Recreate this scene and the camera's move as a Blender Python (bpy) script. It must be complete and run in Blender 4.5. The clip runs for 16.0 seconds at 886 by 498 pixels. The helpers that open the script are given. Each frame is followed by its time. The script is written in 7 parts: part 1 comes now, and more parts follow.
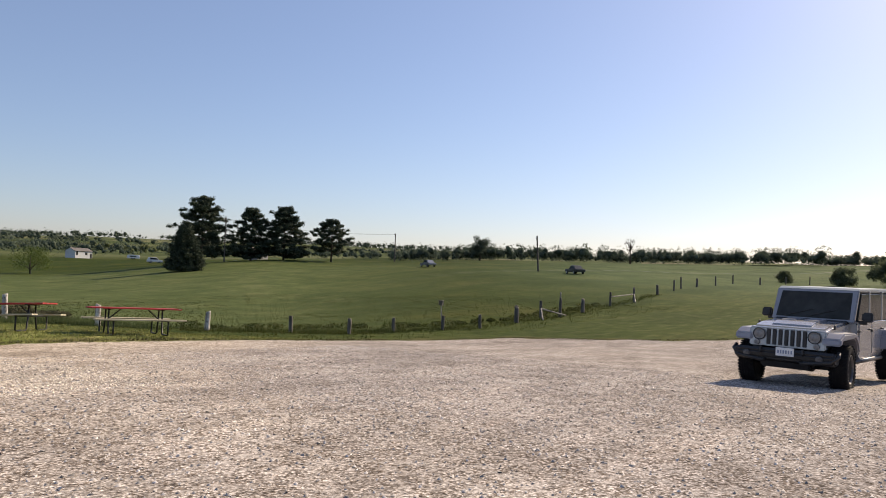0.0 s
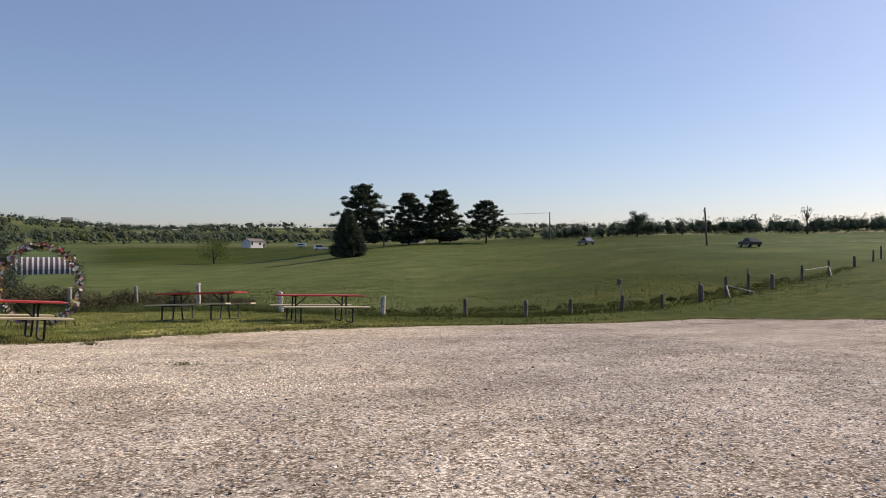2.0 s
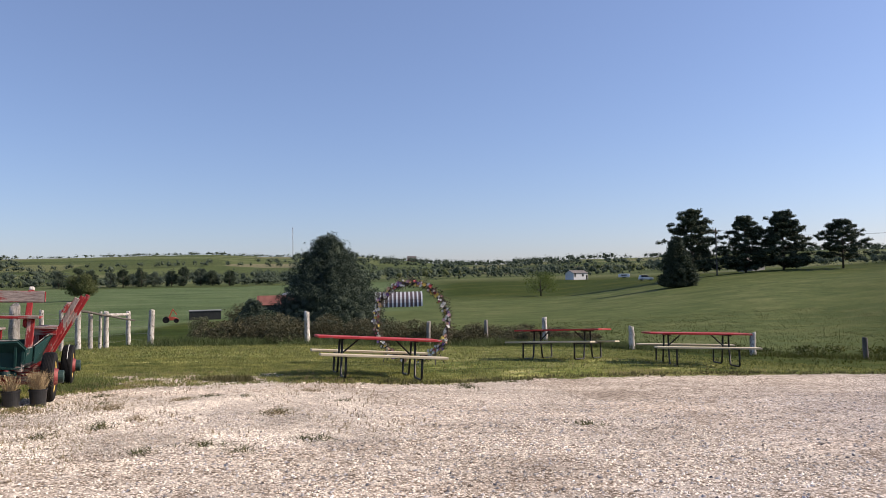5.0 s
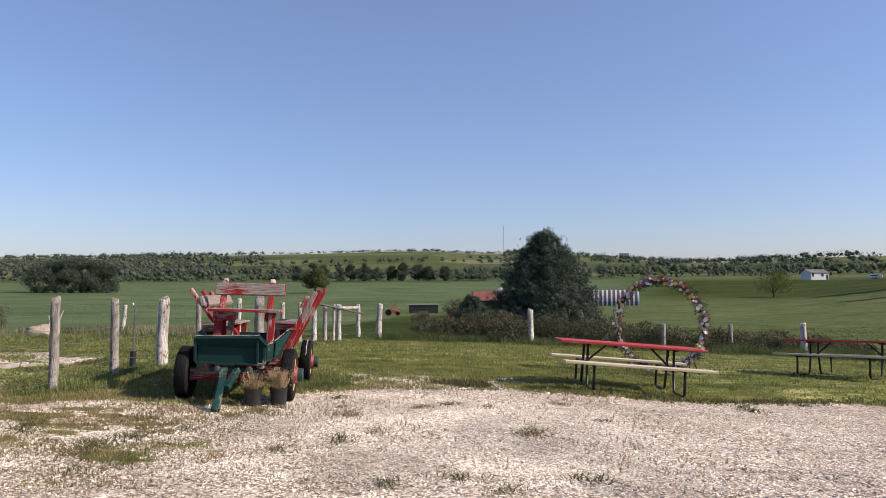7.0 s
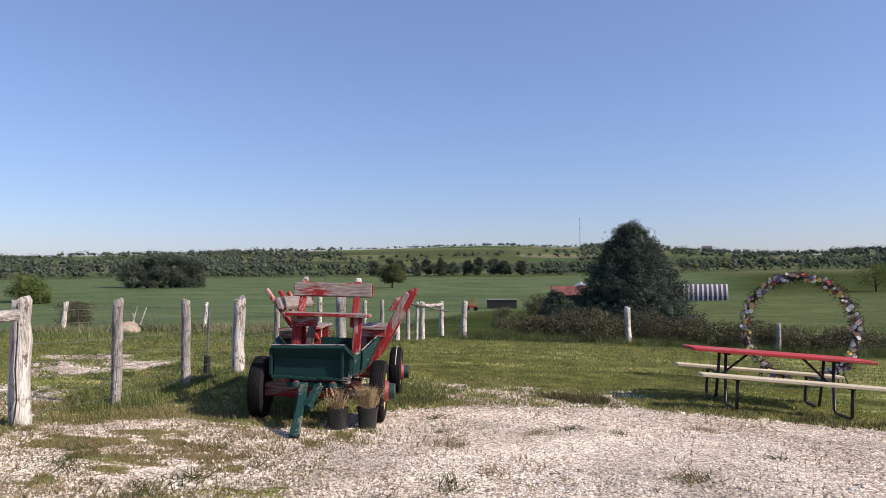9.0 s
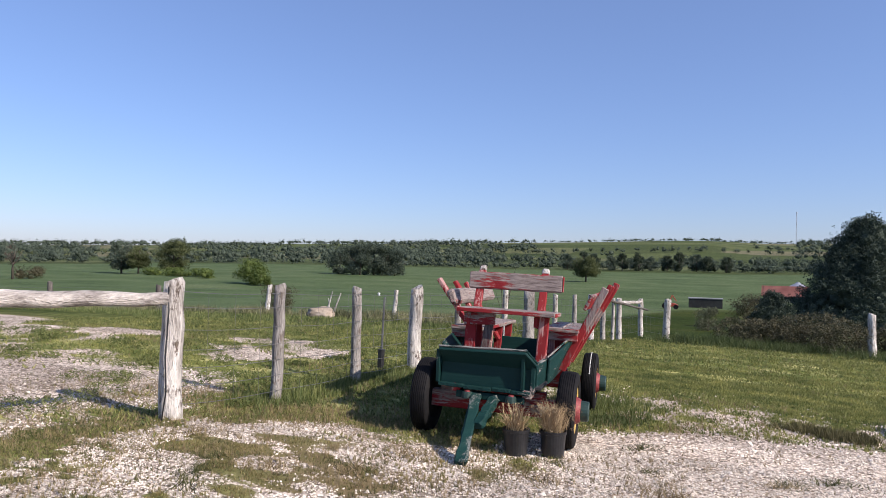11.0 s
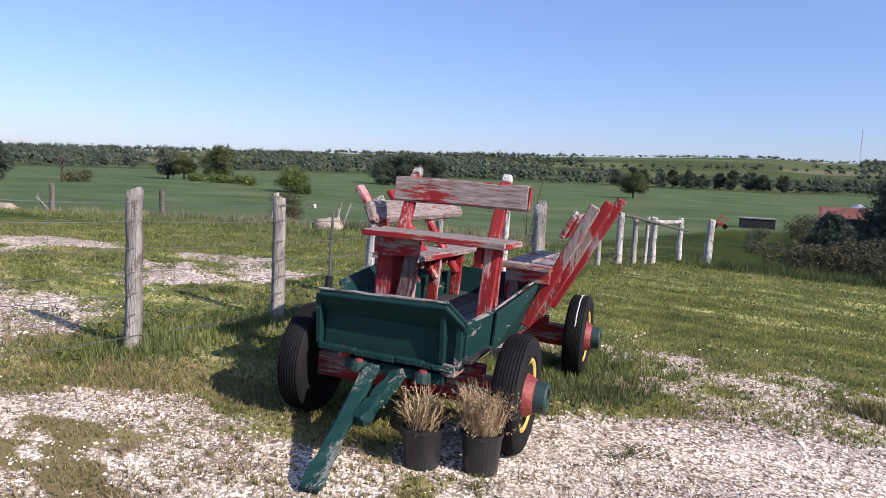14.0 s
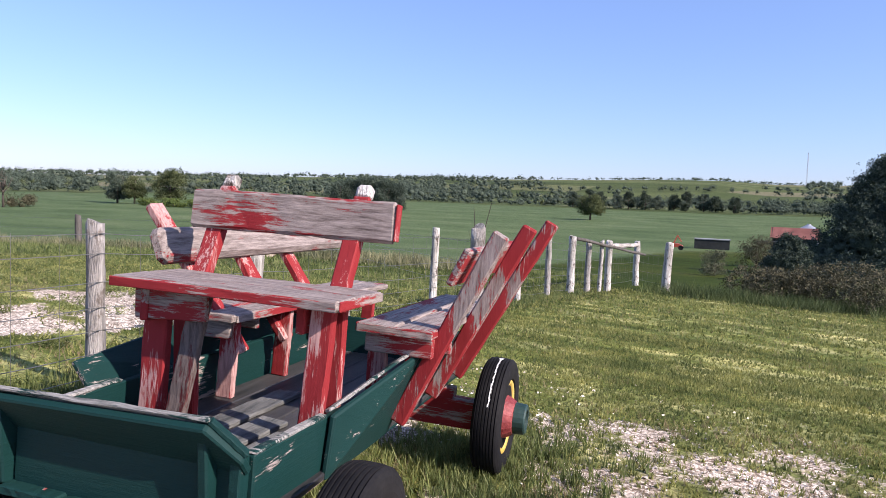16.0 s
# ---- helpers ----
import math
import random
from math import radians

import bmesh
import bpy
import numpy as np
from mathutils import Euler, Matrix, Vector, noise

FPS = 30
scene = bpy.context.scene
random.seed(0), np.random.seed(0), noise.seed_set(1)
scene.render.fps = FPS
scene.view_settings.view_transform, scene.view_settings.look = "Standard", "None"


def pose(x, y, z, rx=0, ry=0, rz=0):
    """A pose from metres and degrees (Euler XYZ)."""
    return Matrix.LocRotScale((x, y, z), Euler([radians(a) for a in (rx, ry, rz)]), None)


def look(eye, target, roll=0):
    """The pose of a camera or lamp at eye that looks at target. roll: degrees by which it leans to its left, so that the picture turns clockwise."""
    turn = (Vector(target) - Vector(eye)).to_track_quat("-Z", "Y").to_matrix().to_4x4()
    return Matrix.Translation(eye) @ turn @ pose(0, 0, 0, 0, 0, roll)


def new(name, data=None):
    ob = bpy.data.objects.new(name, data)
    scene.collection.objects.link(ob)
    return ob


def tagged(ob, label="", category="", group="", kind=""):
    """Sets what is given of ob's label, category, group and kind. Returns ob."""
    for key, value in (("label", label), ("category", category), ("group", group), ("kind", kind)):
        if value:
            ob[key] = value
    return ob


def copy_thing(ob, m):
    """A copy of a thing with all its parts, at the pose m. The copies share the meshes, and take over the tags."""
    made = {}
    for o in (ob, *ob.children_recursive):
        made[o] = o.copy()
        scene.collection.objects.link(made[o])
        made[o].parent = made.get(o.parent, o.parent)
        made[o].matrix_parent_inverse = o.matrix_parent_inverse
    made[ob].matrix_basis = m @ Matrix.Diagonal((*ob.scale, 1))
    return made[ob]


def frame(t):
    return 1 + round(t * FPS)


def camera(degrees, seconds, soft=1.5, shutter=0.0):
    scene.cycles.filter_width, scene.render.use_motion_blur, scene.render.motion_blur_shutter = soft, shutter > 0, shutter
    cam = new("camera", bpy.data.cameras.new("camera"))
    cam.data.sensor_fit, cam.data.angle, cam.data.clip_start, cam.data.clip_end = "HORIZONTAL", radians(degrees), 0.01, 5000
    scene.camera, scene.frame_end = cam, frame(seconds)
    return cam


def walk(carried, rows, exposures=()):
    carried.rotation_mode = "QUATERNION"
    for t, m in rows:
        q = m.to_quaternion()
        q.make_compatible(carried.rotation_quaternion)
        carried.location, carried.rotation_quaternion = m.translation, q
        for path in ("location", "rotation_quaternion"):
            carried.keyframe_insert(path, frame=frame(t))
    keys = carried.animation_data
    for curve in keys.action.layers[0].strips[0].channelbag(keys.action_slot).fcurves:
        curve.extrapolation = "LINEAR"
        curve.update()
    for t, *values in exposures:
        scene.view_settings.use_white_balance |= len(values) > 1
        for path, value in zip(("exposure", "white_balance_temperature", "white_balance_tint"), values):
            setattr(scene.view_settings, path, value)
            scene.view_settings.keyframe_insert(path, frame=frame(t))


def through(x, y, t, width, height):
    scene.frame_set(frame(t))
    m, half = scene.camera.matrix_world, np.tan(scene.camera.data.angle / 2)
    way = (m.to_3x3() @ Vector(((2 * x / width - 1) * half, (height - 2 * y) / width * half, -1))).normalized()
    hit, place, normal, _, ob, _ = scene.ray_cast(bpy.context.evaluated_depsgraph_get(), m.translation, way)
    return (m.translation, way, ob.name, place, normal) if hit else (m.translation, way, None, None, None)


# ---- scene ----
cam = camera(64.1, 16.0, 0.45)
PATH = [
    (0, (-0.075, -5.385, 1.33), (1.574, -4.256, 1.397), 2.2),
    (0.5, (0.102, -5.008, 1.335), (1.916, -4.17, 1.408), 2.8),
    (1, (0.291, -4.632, 1.336), (2.061, -3.701, 1.374), 1.4),
    (1.5, (0.324, -4.204, 1.32), (1.927, -3.009, 1.314), 0.4),
    (2, (0.526, -3.609, 1.279), (1.901, -2.157, 1.281), 0.3),
    (2.5, (0.646, -3.21, 1.242), (1.805, -1.58, 1.274), -0.1),
    (3, (0.641, -2.933, 1.257), (1.662, -1.214, 1.318), -0.0),
    (3.2, (0.674, -2.791, 1.241), (1.656, -1.051, 1.317), -0.3),
    (5.3, (0.585, -1.033, 1.312), (1.109, 0.895, 1.405), -0.8),
    (5.5, (0.546, -0.871, 1.314), (1.0, 1.074, 1.407), -0.7),
    (6, (0.505, -0.467, 1.334), (0.792, 1.51, 1.429), -0.6),
    (6.5, (0.375, -0.049, 1.321), (0.517, 1.943, 1.416), -0.4),
    (7, (0.301, 0.346, 1.317), (0.34, 2.344, 1.408), -0.1),
    (7.5, (0.2, 0.743, 1.333), (0.174, 2.741, 1.417), -0.0),
    (8, (0.074, 1.121, 1.34), (0.007, 3.118, 1.418), -0.1),
    (8.5, (0.013, 1.531, 1.343), (-0.102, 3.526, 1.417), -0.0),
    (9, (-0.126, 1.872, 1.368), (-0.299, 3.863, 1.444), -0.3),
    (9.5, (-0.176, 2.184, 1.369), (-0.681, 4.116, 1.478), 0.2),
    (9.7, (-0.247, 2.322, 1.407), (-0.921, 4.201, 1.526), 0.6),
    (11.8, (-0.384, 4.033, 1.313), (-1.066, 5.913, 1.288), 1.5),
    (12, (-0.352, 4.216, 1.334), (-0.998, 6.108, 1.28), 1.8),
    (12.5, (-0.349, 4.633, 1.316), (-0.955, 6.534, 1.179), 3.2),
    (13, (-0.282, 5.007, 1.315), (-0.903, 6.9, 1.137), 3.7),
    (13.5, (-0.278, 5.412, 1.324), (-1.001, 7.266, 1.125), 3.4),
    (14, (-0.337, 5.83, 1.308), (-1.145, 7.648, 1.107), 2.6),
    (14.5, (-0.345, 6.271, 1.327), (-1.202, 8.069, 1.138), 2.2),
    (15, (-0.452, 6.695, 1.322), (-1.332, 8.483, 1.146), 1.9),
    (15.5, (-0.454, 7.131, 1.326), (-1.326, 8.924, 1.171), 1.9),
    (16, (-0.505, 7.633, 1.288), (-1.215, 9.498, 1.156), 2.3),
]
EXPOSURES = [(0.0, 0.29, 7600, 11), (0.5, 0.15, 7350, 9), (1.5, 0.10, 7450, 10), (3.0, 0.21, 7180, 14), (6.0, 0.29, 6750, 14), (9.0, 0.30, 6520, 15), (9.7, 0.28, 6200, 15), (12.0, 0.36, 6190, 16), (14.0, 0.44, 6060, 17), (16.0, 0.72, 6090, 19)]
walk(cam, [(t, look(eye, aim, roll)) for t, eye, aim, roll in PATH], EXPOSURES)

# ---- world, sun ----
SUN_BEARING, SUN_HEIGHT = 102.0, 34.5
world = bpy.data.worlds.new("sky")
scene.world = world
world.use_nodes = True
wn = world.node_tree.nodes
sky = wn.new("ShaderNodeTexSky")
sky.sky_type, sky.sun_disc = "NISHITA", False
sky.sun_elevation, sky.sun_rotation = radians(SUN_HEIGHT), radians(SUN_BEARING)
sky.air_density, sky.dust_density, sky.ozone_density, sky.altitude = 1.1, 0.85, 8.5, 300.0
wn["Background"].inputs["Strength"].default_value = 0.130
air = wn.new("ShaderNodeMix")
air.data_type, air.blend_type = "RGBA", "MULTIPLY"
air.inputs[0].default_value, air.inputs[7].default_value = 1.0, (1.16, 0.98, 0.955, 1)
world.node_tree.links.new(sky.outputs["Color"], air.inputs[6])
haze = wn.new("ShaderNodeMix")
haze.data_type = "RGBA"
haze.inputs[0].default_value, haze.inputs[7].default_value = 0.20, (2.3, 2.9, 4.4, 1)
world.node_tree.links.new(air.outputs[2], haze.inputs[6])
world.node_tree.links.new(haze.outputs[2], wn["Background"].inputs["Color"])
sun = new("sun", bpy.data.lights.new("sun", "SUN"))
sun.data.energy, sun.data.angle, sun.data.color = 5.0, radians(0.53), (1.0, 0.89, 0.75)
sun.matrix_basis = look((math.sin(radians(SUN_BEARING)) * math.cos(radians(SUN_HEIGHT)) * 50,
                         math.cos(radians(SUN_BEARING)) * math.cos(radians(SUN_HEIGHT)) * 50,
                         math.sin(radians(SUN_HEIGHT)) * 50), (0, 0, 0))

# ---- the lie of the land ----
BEAR = (-60, -30, 0, 25, 45, 65, 95)
RAD = (30, 60, 110, 180, 300, 450, 900, 2000, 4500)
HEI = ((-0.5, -0.8, -1.0, -1.4, -1.8, -1.7, -1.1),
       (-2.0, -2.6, -2.8, -2.6, -2.6, -1.2, -0.6),
       (-4.0, -3.8, -3.8, -3.4, -1.0, 1.6, 0.6),
       (-4.0, -3.0, -3.0, -2.4, 3.0, 4.0, 2.0),
       (-3.2, -1.0, -1.0, 0.2, 3.6, 7.2, 7.5),
       (-2.4, 1.3, 1.5, 4.0, 6.0, 11.0, 14.5),
       (2.0, 9.0, 13.0, 14.0, 14.0, 18.0, 18.0),
       (30.0, 58.0, 72.0, 52.0, 45.0, 46.0, 44.0),
       (60.0, 62.0, 62.0, 55.0, 50.0, 50.0, 50.0))
HEI_A = np.array(HEI)
def ease(f):
    return f * f * (3 - 2 * f)
def land(x, y):
    """Height of the land at x, y (arrays allowed)."""
    x, y = np.asarray(x, float), np.asarray(y, float)
    r = np.hypot(x, y)
    near = -0.039 * x - 0.028 * y
    b = np.degrees(np.arctan2(x, y))
    b = np.where(b > 162, b - 360, b).clip(-60, 95)
    j = np.searchsorted(BEAR, b, side="right").clip(1, len(BEAR) - 1)
    bb = np.array(BEAR, float)
    u = ease((b - bb[j - 1]) / (bb[j] - bb[j - 1]))
    rr = np.array(RAD, float)
    i = np.searchsorted(rr, r, side="right").clip(1, len(RAD) - 1)
    v = ((r - rr[i - 1]) / (rr[i] - rr[i - 1])).clip(0, 1)
    row = lambda k: HEI_A[k, j - 1] * (1 - u) + HEI_A[k, j] * u
    # cubic in v with finite-difference slopes
    h0, h1 = row(i - 1), row(i)
    hm, hp = row(np.maximum(i - 2, 0)), row(np.minimum(i + 1, len(RAD) - 1))
    d = rr[i] - rr[i - 1]
    m0 = 0.5 * ((h1 - h0) / d + np.where(i > 1, (h0 - hm) / np.maximum(rr[i - 1] - rr[np.maximum(i - 2, 0)], 1), (h1 - h0) / d)) * d
    m1 = 0.5 * ((h1 - h0) / d + np.where(i < len(RAD) - 1, (hp - h1) / np.maximum(rr[np.minimum(i + 1, len(RAD) - 1)] - rr[i], 1), (h1 - h0) / d)) * d
    v2, v3 = v * v, v * v * v
    far = (2 * v3 - 3 * v2 + 1) * h0 + (v3 - 2 * v2 + v) * m0 + (-2 * v3 + 3 * v2) * h1 + (v3 - v2) * m1
    w = ease(((r - 16) / 22).clip(0, 1))
    return near.clip(-1.2, 1.2) * (1 - w) + far * w


def lattice(ix, iy, seed):
    n = (ix.astype(np.int64) * 374761393 + iy.astype(np.int64) * 668265263 + seed * 1442695041) & 0x7FFFFFFF
    n = ((n ^ (n >> 13)) * 1274126177) & 0x7FFFFFFF
    return ((n ^ (n >> 16)) & 0xFFFF) / 65535.0


def vnoise(x, y, size, seed=0):
    """Smooth value noise, 0 to 1, of that size in metres."""
    x, y = np.asarray(x, float) / size, np.asarray(y, float) / size
    ix, iy = np.floor(x), np.floor(y)
    u, v = ease(x - ix), ease(y - iy)
    a, b = lattice(ix, iy, seed), lattice(ix + 1, iy, seed)
    c, d = lattice(ix, iy + 1, seed), lattice(ix + 1, iy + 1, seed)
    return (a * (1 - u) + b * u) * (1 - v) + (c * (1 - u) + d * u) * v


def fbm(x, y, size, seed=0):
    return 0.55 * vnoise(x, y, size, seed) + 0.3 * vnoise(x, y, size / 2.3, seed + 1) + 0.15 * vnoise(x, y, size / 5.1, seed + 2)


EDGE_X = (-40, -20, -12, -7, -5.5, -4.6, -3.6, -2.2, -1.5, -0.6, 1.2, 4.4, 6.3, 11.5, 16, 21, 28.5, 32, 42, 49, 75)
EDGE_Y = (17, 15.0, 14.0, 12.8, 10.0, 8.6, 9.2, 9.4, 10.5, 11.1, 11.5, 10.8, 11.2, 11.0, 11.1, 11.6, 10.3, 3.0, -6, -11, -26)


def gravel_at(x, y):
    """How much gravel lies at x, y: 0 turf, 1 bare gravel."""
    x, y = np.asarray(x, float), np.asarray(y, float)
    d = np.interp(x, EDGE_X, EDGE_Y) - y
    g = ((d + 0.35) / 0.9).clip(0, 1)
    rough = 0.6 * fbm(x, y, 0.9, 5) + 0.4 * fbm(x, y, 0.28, 6)
    # worn, half-grown ground by the wagon and beyond the fence
    by_wagon = ((x + 4.8) / 0.8).clip(0, 1) * ((2.4 - x) / 1.0).clip(0, 1) * np.exp(-((y - 11.8) / 2.3) ** 2)
    worn = np.exp(-(((x + 3.6) / 2.3) ** 4 + ((y - 7.3) / 1.8) ** 4))
    sward = ((y - 8.65 + 0.35 * (x + 3.4) * (x < -3.4) + (fbm(x, y, 0.7, 25) - 0.5) * 2.0) / 0.9).clip(0, 1) * ((-2.5 - x) / 0.7).clip(0, 1) * (x > -4.9)
    behind = (x < -4.7) & (y < np.interp(x, EDGE_X, EDGE_Y))
    g = np.where(behind, 0.46 + 0.34 * ((8.0 - y) / 3).clip(-0.8, 1) + 0.46 * ((-5.0 - x) / 1.2).clip(0, 1) * ((11.5 - y) / 2.0).clip(0, 1), g)
    g = g - worn * (0.62 * ((fbm(x, y, 0.55, 15) - 0.47) * 5.0).clip(0, 1) + 0.42 * ((fbm(x, y, 0.20, 16) - 0.44) * 5.0).clip(0, 1))
    g = np.maximum(g - 0.62 * sward * (y < 11), 0.55 * by_wagon * (1 - sward))
    lane = np.exp(-(((y - 13.3 - 0.12 * (x + 8)) / 1.9) ** 2)) * (x < -6.0) * ((fbm(x, y, 1.5, 52) - 0.365) * 3.6).clip(0, 1)
    g = g + lane * (x < -6.0)
    return (g + (rough - 0.5) * 1.5 * (1 - np.abs(2 * g - 1).clip(0, 1) * 0.8)).clip(0, 1)


HILL_B = (-60, -35, -28, -20, -13, -8, 0, 4, 11, 15, 20, 23, 29, 44, 60, 100)
HILL_H = (-6, -4, 0, 3, 8, 10, 14, 9, 9, 0, -7, -5, 6, 18, 14, 4)


def bumps(x, y):
    swell = 0.14 * np.exp(-(((x - 10.2) / 3.0) ** 2 + ((y - 14.0) / 2.6) ** 2))
    dip = -0.075 * (x - 3.6) * np.exp(-(((x - 3.6) / 1.5) ** 2 + ((y - 12.2) / 1.3) ** 2))
    return 0.03 * (fbm(x, y, 1.6, 40) - 0.5) + swell + dip


def floor_z(x, y):
    """Height of the ground's surface, with its small bumps and the rolling of meadow and hills."""
    x, y = np.asarray(x, float), np.asarray(y, float)
    r = np.hypot(x, y)
    z = land(x, y) + bumps(x, y)
    z = z + (fbm(x, y, 26, 9) - 0.5) * 0.9 * ((r - 45) / 60).clip(0, 1)
    b = np.degrees(np.arctan2(x, y))
    z = z + np.interp(b, HILL_B, HILL_H) * ease(((r - 500) / 1500).clip(0, 1))
    return z + (fbm(x, y, 360, 19) - 0.5) * 13 * ((r - 480) / 500).clip(0, 1)


def gz(x, y):
    return float(floor_z(x, y))

# ---- materials ----
def nodes_of(name):
    m = bpy.data.materials.new(name)
    m.use_nodes = True
    return m, m.node_tree.nodes, m.node_tree.links


def ramp_of(n, l, fac, stops):
    r = n.new("ShaderNodeValToRGB")
    els = r.color_ramp.elements
    while len(els) < len(stops):
        els.new(0.5)
    for e, (p, c) in zip(els, stops):
        e.position, e.color = p, (*c, 1)
    l.new(fac, r.inputs["Fac"])
    return r.outputs["Color"]


def noise_of(n, l, vec, scale, detail=4.0, rough=0.6):
    t = n.new("ShaderNodeTexNoise")
    t.inputs["Scale"].default_value, t.inputs["Detail"].default_value, t.inputs["Roughness"].default_value = scale, detail, rough
    l.new(vec, t.inputs["Vector"])
    return t.outputs["Fac"]


def stretched(n, l, vec, s):
    mp = n.new("ShaderNodeMapping")
    mp.inputs["Scale"].default_value = s
    l.new(vec, mp.inputs["Vector"])
    return mp.outputs["Vector"]


def mixed(n, l, fac, a, b, blend="MIX"):
    mx = n.new("ShaderNodeMix")
    mx.data_type, mx.blend_type = "RGBA", blend
    for key, v in ((0, fac), (6, a), (7, b)):
        if isinstance(v, (int, float)):
            mx.inputs[key].default_value = v
        elif isinstance(v, tuple):
            mx.inputs[key].default_value = (*v, 1)
        else:
            l.new(v, mx.inputs[key])
    return mx.outputs[2]


def bumped(n, l, height, strength, distance):
    b = n.new("ShaderNodeBump")
    b.inputs["Strength"].default_value, b.inputs["Distance"].default_value = strength, distance
    l.new(height, b.inputs["Height"])
    return b.outputs["Normal"]


def surf(name, a, b, big=2.0, fine=40.0, rough=0.75, bump=0.3, depth=0.004, metal=0.0, stretch=(1, 1, 1), vary=0.0, coat=0.0):
    """Two tones mixed by noise at two scales, with fine relief."""
    m, n, l = nodes_of(name)
    tc = n.new("ShaderNodeTexCoord").outputs["Object"]
    v = stretched(n, l, tc, stretch)
    n1, n2 = noise_of(n, l, v, big), noise_of(n, l, v, fine)
    f = n.new("ShaderNodeMath")
    f.operation = "MULTIPLY_ADD"
    l.new(n2, f.inputs[0]); f.inputs[1].default_value = 0.45
    l.new(n1, f.inputs[2])
    col = ramp_of(n, l, f.outputs[0], ((0.5, a), (0.95, b)))
    if vary:
        oi = n.new("ShaderNodeObjectInfo").outputs["Random"]
        k = n.new("ShaderNodeMath"); k.operation = "MULTIPLY_ADD"
        l.new(oi, k.inputs[0]); k.inputs[1].default_value, k.inputs[2].default_value = vary, 1 - vary / 2
        hs = n.new("ShaderNodeHueSaturation")
        l.new(col, hs.inputs["Color"]); l.new(k.outputs[0], hs.inputs["Value"])
        col = hs.outputs["Color"]
    p = n["Principled BSDF"]
    l.new(col, p.inputs["Base Color"])
    p.inputs["Roughness"].default_value, p.inputs["Metallic"].default_value = rough, metal
    p.inputs["Coat Weight"].default_value = coat
    if bump:
        l.new(bumped(n, l, n2, bump, depth), p.inputs["Normal"])
    return m


def paint(name, coat_a, coat_b, wood_a, wood_b, worn=0.5, axis=0, rough=0.6):
    """Old paint flaking off weathered timber, the grain along one axis."""
    m, n, l = nodes_of(name)
    tc = n.new("ShaderNodeTexCoord").outputs["Object"]
    s = [14.0, 14.0, 14.0]
    s[axis] = 1.3
    grain = noise_of(n, l, stretched(n, l, tc, s), 5.0, 6.0, 0.7)
    s2 = [5.0, 5.0, 5.0]
    s2[axis] = 1.6
    patch = noise_of(n, l, stretched(n, l, tc, s2), 1.1, 3.0, 0.55)
    add = n.new("ShaderNodeMath"); add.operation = "MULTIPLY_ADD"
    fine = noise_of(n, l, stretched(n, l, tc, [2.2 * c for c in s]), 6.0, 4.0, 0.75)
    both = n.new("ShaderNodeMath"); both.operation = "MULTIPLY_ADD"
    l.new(fine, both.inputs[0]); both.inputs[1].default_value = 0.6; l.new(grain, both.inputs[2])
    l.new(both.outputs[0], add.inputs[0]); add.inputs[1].default_value = 0.45
    l.new(patch, add.inputs[2])
    mask = ramp_of(n, l, add.outputs[0], ((0.60 + 0.42 * (1 - worn), (0, 0, 0)), (0.65 + 0.42 * (1 - worn), (1, 1, 1))))
    wood = ramp_of(n, l, grain, ((0.3, wood_a), (0.62, wood_b)))
    coat = mixed(n, l, patch, coat_a, coat_b)
    p = n["Principled BSDF"]
    l.new(mixed(n, l, mask, coat, wood), p.inputs["Base Color"])
    p.inputs["Roughness"].default_value = rough + 0.12
    p.inputs["Specular IOR Level"].default_value = 0.22
    l.new(bumped(n, l, grain, 0.5, 0.006), p.inputs["Normal"])
    return m


def leafy(name, a, b, rough=0.7, through=0.25, drift=0.0, tint=(1.0, 1.0, 1.0)):
    """Leaves: colour varies from clump to clump and drifts over the ground; some light passes through."""
    m, n, l = nodes_of(name)
    r = n.new("ShaderNodeNewGeometry").outputs["Random Per Island"]
    col = ramp_of(n, l, r, ((0.0, a), (1.0, b)))
    if drift:
        pos = n.new("ShaderNodeNewGeometry").outputs["Position"]
        lo = tuple(0.62 * (2 - c) for c in tint)
        hi = tuple(1.28 * c for c in tint)
        col = mixed(n, l, 1.0, col, ramp_of(n, l, noise_of(n, l, pos, drift, 4.0, 0.65), ((0.36, lo), (0.64, hi))), "MULTIPLY")
    p = n["Principled BSDF"]
    l.new(col, p.inputs["Base Color"])
    p.inputs["Roughness"].default_value = rough
    p.inputs["Specular IOR Level"].default_value = 0.25 if rough < 0.95 else 0.0
    tr = n.new("ShaderNodeBsdfTranslucent")
    l.new(col, tr.inputs["Color"])
    ms = n.new("ShaderNodeMixShader")
    ms.inputs[0].default_value = through
    l.new(p.outputs[0], ms.inputs[1]); l.new(tr.outputs[0], ms.inputs[2])
    l.new(ms.outputs[0], n["Material Output"].inputs["Surface"])
    return m


